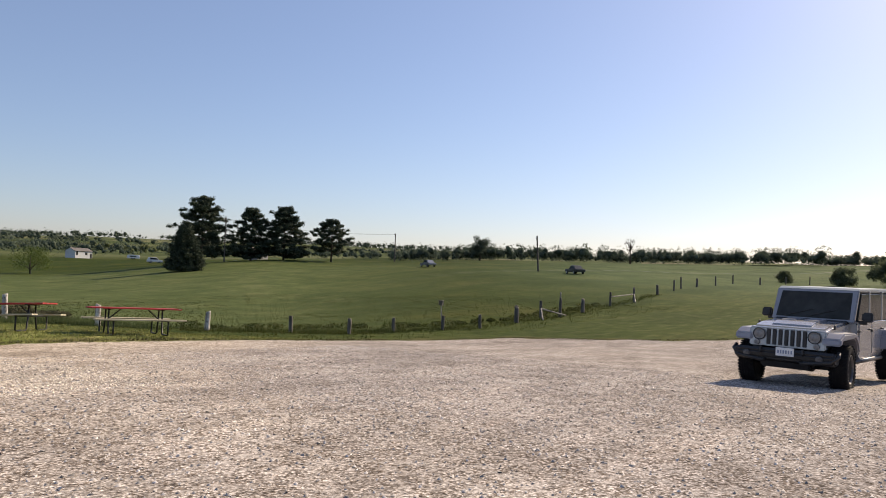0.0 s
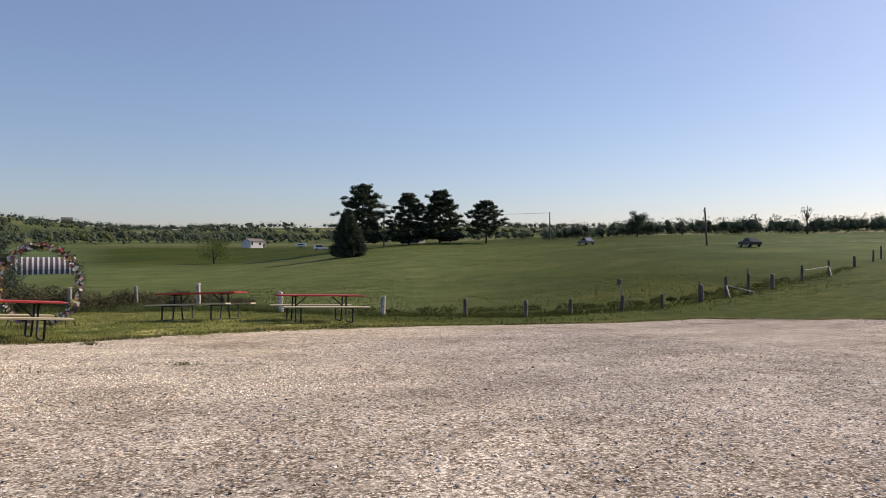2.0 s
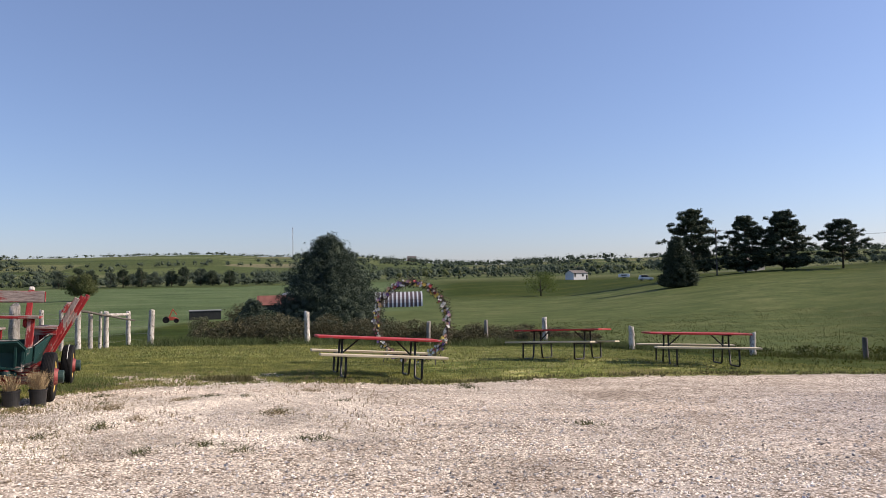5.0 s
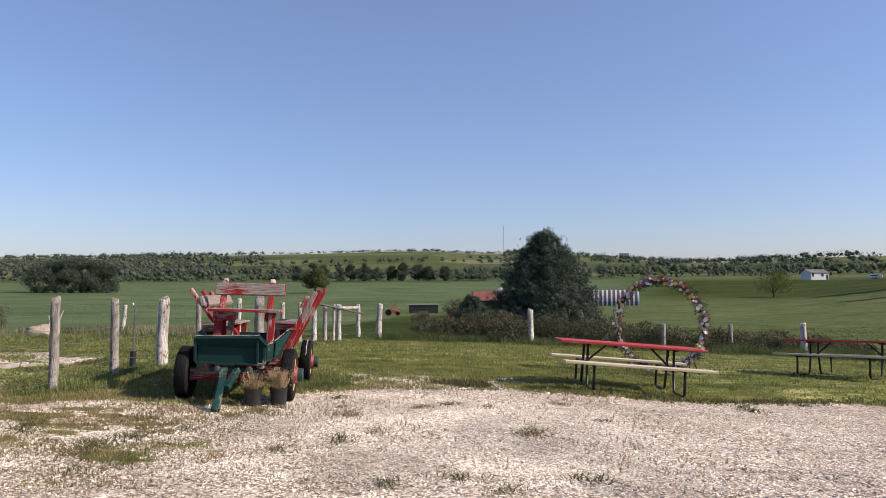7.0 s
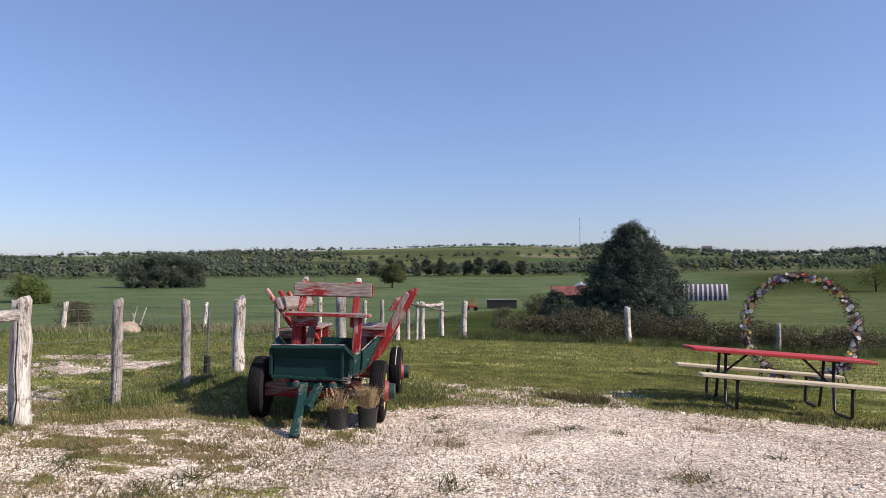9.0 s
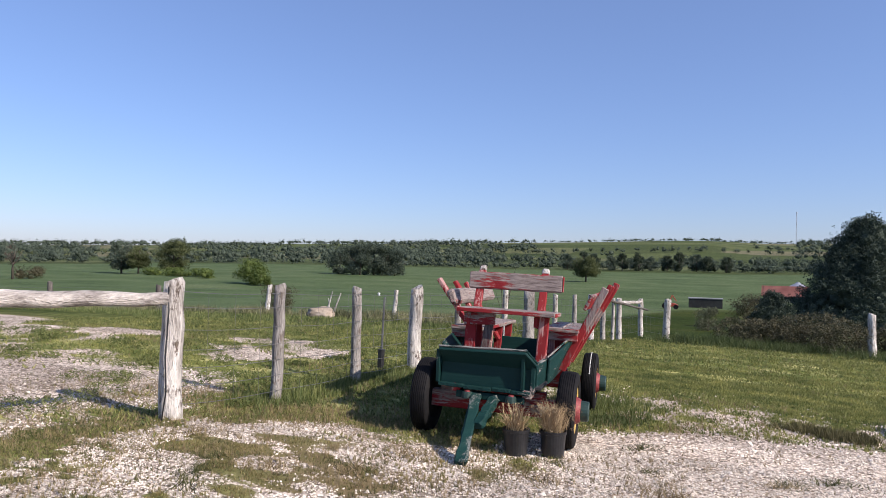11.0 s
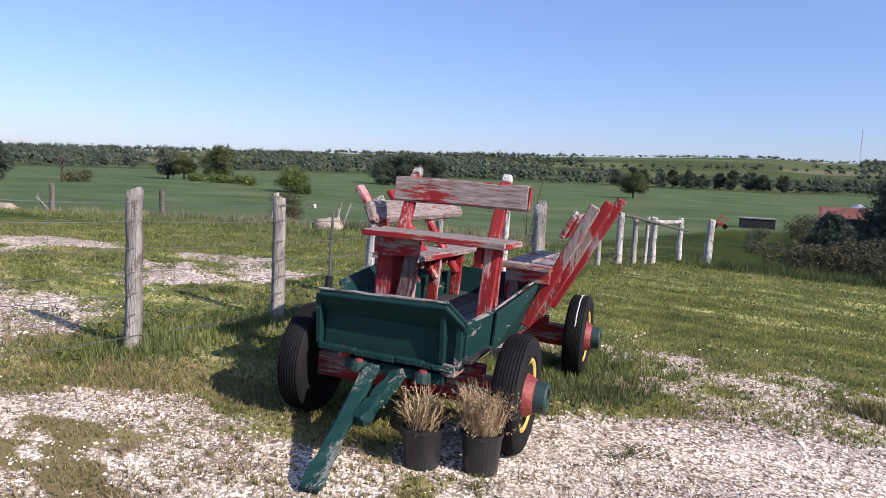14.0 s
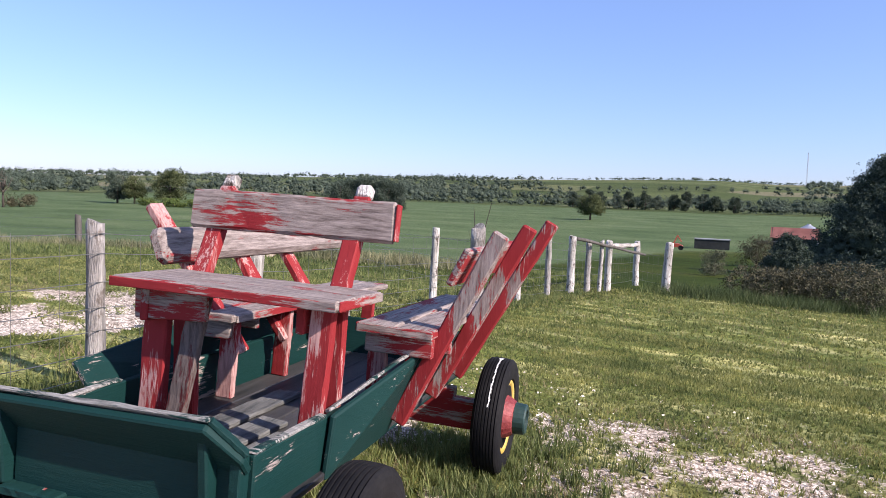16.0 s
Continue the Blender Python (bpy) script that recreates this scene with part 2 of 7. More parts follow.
def ground_material():
    m, n, l = nodes_of("ground")
    pos = n.new("ShaderNodeNewGeometry").outputs["Position"]

    def attr(name):
        a = n.new("ShaderNodeAttribute")
        a.attribute_name = name
        return a.outputs["Fac"]
    # crushed stone: fresh and pale by the wagon, dusty and trodden on the rest of the lot
    vor = n.new("ShaderNodeTexVoronoi")
    vor.inputs["Scale"].default_value = 40.0
    wob = n.new("ShaderNodeTexNoise")
    wob.inputs["Scale"].default_value, wob.inputs["Detail"].default_value = 26.0, 2.0
    l.new(pos, wob.inputs["Vector"])
    shift = n.new("ShaderNodeVectorMath")
    shift.operation = "MULTIPLY_ADD"
    l.new(wob.outputs["Color"], shift.inputs[0]); shift.inputs[1].default_value = (0.05, 0.05, 0.05); l.new(pos, shift.inputs[2])
    l.new(shift.outputs[0], vor.inputs["Vector"])
    sep = n.new("ShaderNodeSeparateColor")
    l.new(vor.outputs["Color"], sep.inputs[0])
    gap = ramp_of(n, l, vor.outputs["Distance"], ((0.32, (1.06, 1.06, 1.06)), (0.62, (0.33, 0.295, 0.262))))
    fresh = ramp_of(n, l, sep.outputs[0], ((0.0, (0.22, 0.182, 0.145)), (0.35, (0.62, 0.540, 0.440)), (1.0, (0.97, 0.87, 0.735))))
    trodden = ramp_of(n, l, sep.outputs[0], ((0.0, (0.17, 0.152, 0.140)), (0.35, (0.42, 0.385, 0.360)), (1.0, (0.74, 0.685, 0.648))))
    stone = mixed(n, l, attr("fresh"), trodden, fresh)
    stone = mixed(n, l, 1.0, stone, gap, "MULTIPLY")
    drift = noise_of(n, l, pos, 0.35, 5.0, 0.6)
    dust = ramp_of(n, l, drift, ((0.35, (0.34, 0.314, 0.296)), (0.7, (0.60, 0.560, 0.532))))
    dust = mixed(n, l, attr("fresh"), dust, mixed(n, l, drift, (0.48, 0.420, 0.350), (0.76, 0.68, 0.58)))
    clod = noise_of(n, l, pos, 6.0, 6.0, 0.75)
    mix_d = ramp_of(n, l, clod, ((0.45, (0.0, 0.0, 0.0)), (0.64, (0.7, 0.7, 0.7))))
    gravel = mixed(n, l, mix_d, stone, dust)
    scuff = ramp_of(n, l, noise_of(n, l, stretched(n, l, pos, (1, 1.15, 1)), 0.8, 9.0, 0.74), ((0.36, (0.76, 0.73, 0.70)), (0.56, (1.10, 1.09, 1.08))))
    gravel = mixed(n, l, 1.0, gravel, scuff, "MULTIPLY")
    # long swaths left by wheels, and scattered dark pebbles
    wheels = ramp_of(n, l, noise_of(n, l, stretched(n, l, pos, (0.35, 1.5, 1)), 0.5, 6.0, 0.68), ((0.36, (0.78, 0.77, 0.77)), (0.5, (1.0, 1.0, 1.0)), (0.64, (1.16, 1.14, 1.12))))
    gravel = mixed(n, l, 1.0, gravel, wheels, "MULTIPLY")
    speck = ramp_of(n, l, noise_of(n, l, pos, 19.0, 6.0, 0.8), ((0.40, (0.46, 0.44, 0.43)), (0.50, (1.0, 1.0, 1.0)), (0.60, (1.26, 1.25, 1.24))))
    gravel = mixed(n, l, 1.0, gravel, speck, "MULTIPLY")
    # turf and fields
    streak = noise_of(n, l, stretched(n, l, pos, (1.0, 1.5, 1)), 0.9, 10.0, 0.72)
    blade = noise_of(n, l, pos, 24.0, 4.0, 0.7)
    lawn = ramp_of(n, l, streak, ((0.36, (0.054, 0.069, 0.016)), (0.49, (0.136, 0.162, 0.042)), (0.62, (0.385, 0.37, 0.155))))
    swath = ramp_of(n, l, noise_of(n, l, stretched(n, l, pos, (0.22, 2.6, 1)), 0.9, 5.0, 0.6), ((0.38, (0.70, 0.75, 0.70)), (0.50, (1.0, 1.0, 1.0)), (0.62, (1.48, 1.40, 1.34))))
    lawn = mixed(n, l, 1.0, lawn, swath, "MULTIPLY")
    patch = noise_of(n, l, stretched(n, l, pos, (1, 1.6, 1)), 0.045, 8.0, 0.62)
    meadow = ramp_of(n, l, patch, ((0.3, (0.027, 0.044, 0.008)), (0.5, (0.042, 0.061, 0.011)), (0.70, (0.080, 0.084, 0.020))))
    crop = ramp_of(n, l, patch, ((0.34, (0.072, 0.108, 0.044)), (0.5, (0.100, 0.141, 0.060)), (0.68, (0.140, 0.174, 0.081))))
    strips = noise_of(n, l, stretched(n, l, pos, (0.7, 2.4, 1)), 0.0042, 5.0, 0.6)
    parcel = n.new("ShaderNodeTexVoronoi")
    parcel.inputs["Scale"].default_value = 0.006
    l.new(stretched(n, l, pos, (0.8, 1.5, 0.01)), parcel.inputs["Vector"])
    psep = n.new("ShaderNodeSeparateColor")
    l.new(parcel.outputs["Color"], psep.inputs[0])
    far = ramp_of(n, l, psep.outputs[0], ((0.0, (0.045, 0.065, 0.025)), (0.35, (0.07, 0.10, 0.034)), (0.6, (0.12, 0.15, 0.055)), (0.85, (0.20, 0.20, 0.10)), (1.0, (0.24, 0.21, 0.14))))
    far = mixed(n, l, 0.4, far, ramp_of(n, l, strips, ((0.34, (0.055, 0.075, 0.030)), (0.66, (0.15, 0.16, 0.07)))))
    tussock = ramp_of(n, l, noise_of(n, l, stretched(n, l, pos, (1, 1.7, 1)), 0.55, 7.0, 0.72), ((0.36, (0.72, 0.76, 0.66)), (0.60, (1.18, 1.15, 1.08))))
    meadow = mixed(n, l, 1.0, meadow, tussock, "MULTIPLY")
    green = mixed(n, l, attr("meadow"), lawn, meadow)
    rank = ramp_of(n, l, noise_of(n, l, stretched(n, l, pos, (1, 1.5, 1)), 0.16, 9.0, 0.72), ((0.34, (0.066, 0.092, 0.031)), (0.5, (0.096, 0.122, 0.043)), (0.66, (0.150, 0.160, 0.066))))
    green = mixed(n, l, attr("rough"), green, rank)
    # the crop field's green, also painted as haze over the far right meadow
    green = mixed(n, l, attr("crop"), green, crop)
    green = mixed(n, l, attr("far"), green, far)
    crumb = noise_of(n, l, pos, 70.0, 3.0, 0.75)
    dark = ramp_of(n, l, mixed(n, l, 0.5, blade, crumb), ((0.38, (0.34, 0.34, 0.34)), (0.60, (1.30, 1.30, 1.30))))
    green = mixed(n, l, 1.0, green, dark, "MULTIPLY")
    dry = mixed(n, l, blade, (0.13, 0.095, 0.045), (0.24, 0.19, 0.10))
    green = mixed(n, l, attr("dry"), green, dry)
    add = n.new("ShaderNodeMath"); add.operation = "MULTIPLY_ADD"
    l.new(noise_of(n, l, pos, 5.0, 6.0, 0.7), add.inputs[0]); add.inputs[1].default_value = 0.9
    sub = n.new("ShaderNodeMath"); sub.operation = "SUBTRACT"
    l.new(attr("gravel"), add.inputs[2]); l.new(add.outputs[0], sub.inputs[0]); sub.inputs[1].default_value = 0.45
    gm = ramp_of(n, l, sub.outputs[0], ((0.42, (0, 0, 0)), (0.56, (1, 1, 1))))
    col = mixed(n, l, gm, green, gravel)
    col = mixed(n, l, attr("track"), col, dust)
    p = n["Principled BSDF"]
    l.new(col, p.inputs["Base Color"])
    p.inputs["Roughness"].default_value = 0.95
    p.inputs["Specular IOR Level"].default_value = 0.04
    h = mixed(n, l, gm, blade, vor.outputs["Distance"])
    l.new(bumped(n, l, h, 0.22, 0.02), p.inputs["Normal"])
    return m


def post_wood(name, a, b, blotch):
    """Weathered round wood with long grain, and dark knots and scraps of bark."""
    m = surf(name, a, b, 1.9, 14, 0.85, 1.0, 0.03, stretch=(6, 6, 0.8), vary=0.25)
    n, l = m.node_tree.nodes, m.node_tree.links
    p = n["Principled BSDF"]
    col = p.inputs["Base Color"].links[0].from_socket
    tc = n.new("ShaderNodeTexCoord").outputs["Object"]
    spots = ramp_of(n, l, noise_of(n, l, stretched(n, l, tc, (1, 1, 0.6)), 11.0, 5.0, 0.7), ((0.38, blotch), (0.46, (1.0, 1.0, 1.0))))
    l.new(mixed(n, l, 1.0, col, spots, "MULTIPLY"), p.inputs["Base Color"])
    return m


GRAY_A, GRAY_B = (0.075, 0.055, 0.048), (0.33, 0.275, 0.245)
RED_A, RED_B = (0.185, 0.011, 0.014), (0.32, 0.034, 0.034)
GREEN_A, GREEN_B = (0.0026, 0.022, 0.020), (0.006, 0.038, 0.034)
M_GROUND = ground_material()
M_STONE = leafy("crushed_limestone", (0.44, 0.38, 0.305), (0.97, 0.875, 0.745), 0.85, 0.0, 0.9)
M_STONE_B = leafy("dusty_stones", (0.20, 0.186, 0.176), (0.66, 0.615, 0.59), 0.85, 0.0, 0.9)
M_BLADE = leafy("grass_blades", (0.098, 0.130, 0.031), (0.360, 0.365, 0.128), 0.6, 0.35, 2.2, (1.12, 1.02, 1.0))
M_PATCH = leafy("patchy_grass", (0.098, 0.104, 0.036), (0.33, 0.29, 0.13), 0.6, 0.3, 1.6, (1.12, 1.02, 1.0))
M_DEADEDGE = leafy("dead_edge_grass", (0.055, 0.055, 0.022), (0.18, 0.16, 0.075), 0.8, 0.15, 0.8)
M_DRYBLADE = leafy("dry_grass", (0.19, 0.14, 0.07), (0.40, 0.32, 0.19), 0.8, 0.2)
M_TALL = leafy("tall_grass", (0.085, 0.125, 0.032), (0.235, 0.26, 0.094), 0.6, 0.3, 0.7, (1.08, 1.0, 1.0))
M_PALEGRASS = leafy("pale_tall_grass", (0.12, 0.14, 0.06), (0.34, 0.32, 0.18), 0.7, 0.3, 0.5, (1.05, 1.0, 1.0))
M_RANK = leafy("rank_grass", (0.050, 0.082, 0.024), (0.150, 0.180, 0.070), 0.6, 0.3, 0.9, (1.05, 1.0, 1.0))
# leaf colour lifted and turned bluish grey, standing in for distance haze
M_WOODS_HAZY = leafy("hazed_woods_leaves", (0.086, 0.112, 0.084), (0.110, 0.138, 0.100), 1.0, 0.35, 0.11, (1.03, 1.0, 0.98))
M_WOODS_B = leafy("young_leaves", (0.084, 0.105, 0.044), (0.165, 0.185, 0.090), 1.0, 0.35, 0.05, (1.06, 1.0, 1.0))
M_NEEDLE = leafy("pine_needles", (0.022, 0.037, 0.024), (0.062, 0.080, 0.046), 0.75, 0.12)
M_SPRUCE = leafy("spruce_needles", (0.023, 0.040, 0.031), (0.084, 0.108, 0.073), 0.75, 0.1)
M_BRUSH = leafy("brush_leaves", (0.046, 0.052, 0.026), (0.145, 0.128, 0.074), 0.8, 0.2)
M_DUSTYB = leafy("gray_bush_leaves", (0.07, 0.08, 0.045), (0.17, 0.175, 0.10), 0.8, 0.2)
M_SHRUB = leafy("shrub_leaves", (0.06, 0.095, 0.02), (0.15, 0.19, 0.05), 0.7, 0.3)
M_BARK = surf("bark", (0.035, 0.027, 0.02), (0.10, 0.08, 0.06), 3, 30, 0.9, 0.6, 0.02, stretch=(1, 1, 0.3))
M_RED_U = paint("red_paint_cross", RED_A, RED_B, GRAY_A, GRAY_B, 0.43, 0)
M_RED_V = paint("red_paint_long", RED_A, RED_B, GRAY_A, GRAY_B, 0.35, 1)
M_RED_Z = paint("red_paint_upright", RED_A, RED_B, (0.24, 0.12, 0.11), (0.52, 0.31, 0.28), 0.27, 2)
M_SEAT_U = paint("worn_seat_cross", RED_A, RED_B, GRAY_A, GRAY_B, 0.74, 0)
M_SEAT_V = paint("worn_seat_long", RED_A, RED_B, GRAY_A, GRAY_B, 0.74, 1)
M_GREEN_U = paint("green_paint_cross", GREEN_A, GREEN_B, GRAY_A, GRAY_B, 0.03, 0, 0.5)
M_GREEN_V = paint("green_paint_long", GREEN_A, GREEN_B, GRAY_A, GRAY_B, 0.07, 1, 0.5)
M_GREENWORN = paint("green_paint_worn", GREEN_A, GREEN_B, GRAY_A, GRAY_B, 0.12, 0, 0.6)
M_DARKBRACE = paint("dark_brace", (0.055, 0.012, 0.014), (0.11, 0.022, 0.022), (0.035, 0.026, 0.023), (0.16, 0.125, 0.11), 0.55, 2)
M_LOOSE = surf("loose_floor_board", (0.03, 0.036, 0.036), (0.22, 0.215, 0.20), 2.5, 26, 0.7, 0.6, 0.004, stretch=(7, 0.7, 7), vary=0.3)
M_EDGE = paint("green_edge_worn", GREEN_A, GREEN_B, (0.05, 0.055, 0.05), (0.34, 0.325, 0.30), 0.46, 0, 0.7)
M_BRACE = paint("red_brace_worn", RED_A, RED_B, GRAY_A, GRAY_B, 0.33, 2)
M_TONGUE = paint("green_tongue", (0.003, 0.024, 0.021), (0.007, 0.042, 0.037), (0.02, 0.03, 0.028), (0.17, 0.18, 0.165), 0.22, 1, 0.6)
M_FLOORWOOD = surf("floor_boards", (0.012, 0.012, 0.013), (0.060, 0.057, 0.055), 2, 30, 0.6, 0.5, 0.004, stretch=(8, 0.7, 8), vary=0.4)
M_TYRE = surf("tyre_rubber", (0.007, 0.007, 0.008), (0.021, 0.020, 0.020), 4, 60, 0.8, 0.2, 0.002)
M_TYRE.node_tree.nodes["Principled BSDF"].inputs["Specular IOR Level"].default_value = 0.12
M_YELLOW = surf("yellow_rim", (0.50, 0.33, 0.05), (0.62, 0.45, 0.12), 6, 40, 0.5, 0.2, 0.002)
M_HUBRED = surf("red_hub", (0.13, 0.010, 0.013), (0.34, 0.07, 0.065), 14, 60, 0.6, 0.8, 0.006)
M_HUBGREEN = surf("green_hub_cap", (0.005, 0.022, 0.019), (0.022, 0.052, 0.044), 8, 50, 0.5, 0.3, 0.002)
M_STRIPE = surf("white_drip", (0.6, 0.6, 0.58), (0.8, 0.8, 0.78), 8, 50, 0.6, 0.1)
M_POST = post_wood("weathered_post", (0.10, 0.086, 0.076), (0.54, 0.50, 0.455), (0.55, 0.50, 0.46))
M_POSTPALE = post_wood("pale_post", (0.17, 0.145, 0.122), (0.86, 0.81, 0.74), (0.22, 0.18, 0.15))
M_RAIL = surf("peeled_rail", (0.12, 0.10, 0.085), (0.76, 0.70, 0.63), 2.0, 13, 0.85, 1.0, 0.03, stretch=(5, 0.9, 5))
M_OLDPOST = surf("dark_old_post", (0.045, 0.038, 0.032), (0.17, 0.15, 0.13), 2, 18, 0.9, 0.6, 0.01, stretch=(5, 5, 0.6), vary=0.4)
M_WIRE = surf("fence_wire", (0.16, 0.155, 0.15), (0.30, 0.29, 0.28), 9, 60, 0.45, 0.0, metal=0.8)
M_TABLERED = paint("table_red", (0.36, 0.028, 0.03), (0.46, 0.055, 0.055), GRAY_A, GRAY_B, 0.06, 0, 0.45)
M_BENCH = surf("bench_wood", (0.42, 0.35, 0.23), (0.66, 0.58, 0.43), 2, 24, 0.7, 0.4, 0.003, stretch=(0.6, 8, 8), vary=0.1)
M_TUBE = surf("dark_steel_tube", (0.012, 0.012, 0.013), (0.035, 0.032, 0.03), 5, 50, 0.45, 0.1, metal=0.3)
M_POT = surf("black_pot_plastic", (0.010, 0.010, 0.011), (0.028, 0.028, 0.03), 5, 50, 0.45, 0.1)
M_DRYSTEM = leafy("dry_stems", (0.22, 0.15, 0.085), (0.56, 0.43, 0.25), 0.85, 0.1)
M_SOIL = surf("potting_soil", (0.02, 0.015, 0.01), (0.06, 0.045, 0.03), 8, 60, 0.95, 0.8, 0.01)
M_FUZZ = leafy("meadow_seed_heads", (0.042, 0.064, 0.013), (0.092, 0.104, 0.030), 0.7, 0.3, 0.12, (1.08, 1.0, 1.0))
M_MEADOW = leafy("meadow_grass", (0.034, 0.054, 0.010), (0.080, 0.090, 0.022), 0.7, 0.3, 0.2, (1.1, 1.0, 1.0))

# ---- builders ----
def thing(name, label, category, m=None, group="", kind=""):
    """An empty at a thing's base, which parents its parts."""
    ob = new(name)
    ob.empty_display_size = 0.1
    ob.matrix_basis = m or Matrix.Identity(4)
    return tagged(ob, label, category, group, kind)


def part(name, bm, material, parent, label="", m=None, smooth=False):
    """Links a bmesh as ONE mesh object under a thing or under a part."""
    me = bpy.data.meshes.new(name)
    bm.to_mesh(me)
    bm.free()
    me.materials.append(material)
    if smooth:
        me.shade_smooth()
    ob = new(name, me)
    ob.parent = parent
    if m is not None:
        ob.matrix_basis = m
    return tagged(ob, label)


def piece(name, mesh, parent, m):
    """A part that shares a mesh with others of its kind."""
    ob = new(name, mesh)
    ob.parent = parent
    ob.matrix_basis = m
    return ob


def mesh_np(name, verts, faces, material, smooth=False):
    """A mesh from arrays: verts (n, 3) and faces (m, 3 or 4)."""
    me = bpy.data.meshes.new(name)
    k = faces.shape[1]
    me.vertices.add(len(verts))
    me.vertices.foreach_set("co", np.asarray(verts, np.float32).ravel())
    me.loops.add(faces.size)
    me.loops.foreach_set("vertex_index", faces.astype(np.int32).ravel())
    me.polygons.add(len(faces))
    me.polygons.foreach_set("loop_start", np.arange(0, faces.size, k, dtype=np.int32))
    me.polygons.foreach_set("loop_total", np.full(len(faces), k, np.int32))
    me.update(calc_edges=True)
    me.materials.append(material)
    if smooth:
        me.shade_smooth()
    return me


def strewn(tv, tf, at, size, rng, lean=0.3, yaw=None):
    """Copies of a small shape (tv, tf) at many places, each turned at random: arrays of verts and faces."""
    n = len(at)
    tv = np.asarray(tv, float)
    size = np.asarray(size, float)
    size = size[:, None] * np.ones(3) if size.ndim == 1 else size
    a = rng.uniform(0, 2 * math.pi, n) if yaw is None else yaw
    p, q = rng.normal(0, lean, n), rng.normal(0, lean, n)
    v = tv[None] * size[:, None, :]
    ca, sa = np.cos(a)[:, None], np.sin(a)[:, None]
    x, y, z = v[..., 0] * ca - v[..., 1] * sa, v[..., 0] * sa + v[..., 1] * ca, v[..., 2]
    cp, sp = np.cos(p)[:, None], np.sin(p)[:, None]
    y, z = y * cp - z * sp, y * sp + z * cp
    cq, sq = np.cos(q)[:, None], np.sin(q)[:, None]
    x, z = x * cq + z * sq, -x * sq + z * cq
    out = np.stack([x, y, z], -1) + np.asarray(at)[:, None, :]
    f = np.asarray(tf)[None] + (np.arange(n) * len(tv))[:, None, None]
    return out.reshape(-1, 3), f.reshape(-1, f.shape[-1])


# the upper half of a broken stone, its foot sunk in the ground
OCTA_V = np.array([(1, 0.1, -0.3), (-0.9, 0.2, -0.25), (0.1, 1, -0.35), (0, -1, -0.2), (0.1, 0, 0.95)])
OCTA_F = np.array([(0, 2, 4), (2, 1, 4), (1, 3, 4), (3, 0, 4)])
# a spray of three bent leaves
SPRAY_V = np.array([(0, 0, 0), (0.9, 0.28, 0.25), (1.0, -0.25, 0.1), (-0.8, 0.6, 0.2), (-0.5, 0.95, -0.1),
                    (-0.7, -0.6, 0.35), (-0.3, -1.0, 0.0), (0.25, 0.1, 0.95), (-0.25, 0.15, 0.9)])
SPRAY_F = np.array([(0, 2, 1), (0, 4, 3), (0, 5, 6), (0, 7, 8)])

def lump_shape(fine, seed):
    """A ragged clump of foliage, about 1 in radius, all bumps and hollows."""
    rng = random.Random(seed)
    bm = bmesh.new()
    bmesh.ops.create_icosphere(bm, subdivisions=fine, radius=1)
    v = np.array([tuple(p.co * (0.9 + 0.3 * noise.noise(p.co * 1.7 + Vector((3, 1, 7))) + rng.uniform(-0.30, 0.34))) for p in bm.verts])
    f = np.array([[p.index for p in q.verts] for q in bm.faces])
    bm.free()
    return v, f


LUMP_V, LUMP_F = lump_shape(1, 5)


def tuft_shape(rng, blades, width, spread):
    """A tuft of narrow triangular blades, 1 high."""
    v, f = [], []
    for k in range(blades):
        a = rng.uniform(0, 6.28)
        r = rng.uniform(0, spread)
        bx, by = r * math.cos(a * 3.1), r * math.sin(a * 3.1)
        tx, ty = bx + rng.normal(0, 0.32), by + rng.normal(0, 0.32)
        h = rng.uniform(0.55, 1.0)
        dx, dy = width * math.cos(a), width * math.sin(a)
        v += [(bx - dx, by - dy, -0.05), (bx + dx, by + dy, -0.05), (tx, ty, h)]
        f.append((3 * k, 3 * k + 1, 3 * k + 2))
    return np.array(v), np.array(f)


def joined(pieces):
    """Several (verts, faces) pairs as one."""
    vs, fs, k = [], [], 0
    for v, f in pieces:
        vs.append(v)
        fs.append(f + k)
        k += len(v)
    return np.concatenate(vs), np.concatenate(fs)


def board(p0, p1, w, h, up=(0, 0, 1), edge=0.005, worn=0.0):
    """A plank from p0 to p1: w across, h thick along up, its edges chamfered; worn: how uneven it is, in metres."""
    p0, p1 = Vector(p0), Vector(p1)
    d = p1 - p0
    zax = Vector(up)
    yax = d.normalized()
    xax = yax.cross(zax).normalized()
    zax = xax.cross(yax)
    bm = bmesh.new()
    m = Matrix((xax * w, yax * d.length, zax * h)).transposed().to_4x4()
    m.translation = (p0 + p1) / 2
    bmesh.ops.create_cube(bm, size=1, matrix=m)
    if edge:
        bmesh.ops.bevel(bm, geom=bm.edges[:], offset=edge, segments=1, affect="EDGES")
    if worn:
        rng = random.Random(int(abs(p0.x * 91 + p0.y * 57 + p1.z * 33) * 1000))
        longs = [e for e in bm.edges if abs((e.verts[0].co - e.verts[1].co).dot(yax)) > d.length * 0.6]
        bmesh.ops.subdivide_edges(bm, edges=longs, cuts=9, use_grid_fill=True)
        for v in bm.verts:
            v.co += Vector((rng.uniform(-1, 1), rng.uniform(-1, 1), rng.uniform(-1, 1))) * worn
    bmesh.ops.recalc_face_normals(bm, faces=bm.faces[:])
    return bm


def boards(list_of):
    """Several boards in one mesh."""
    bm = bmesh.new()
    for args in list_of:
        b = board(*args)
        me = bpy.data.meshes.new("tmp")
        b.to_mesh(me)
        b.free()
        bm.from_mesh(me)
        bpy.data.meshes.remove(me)
    return bm


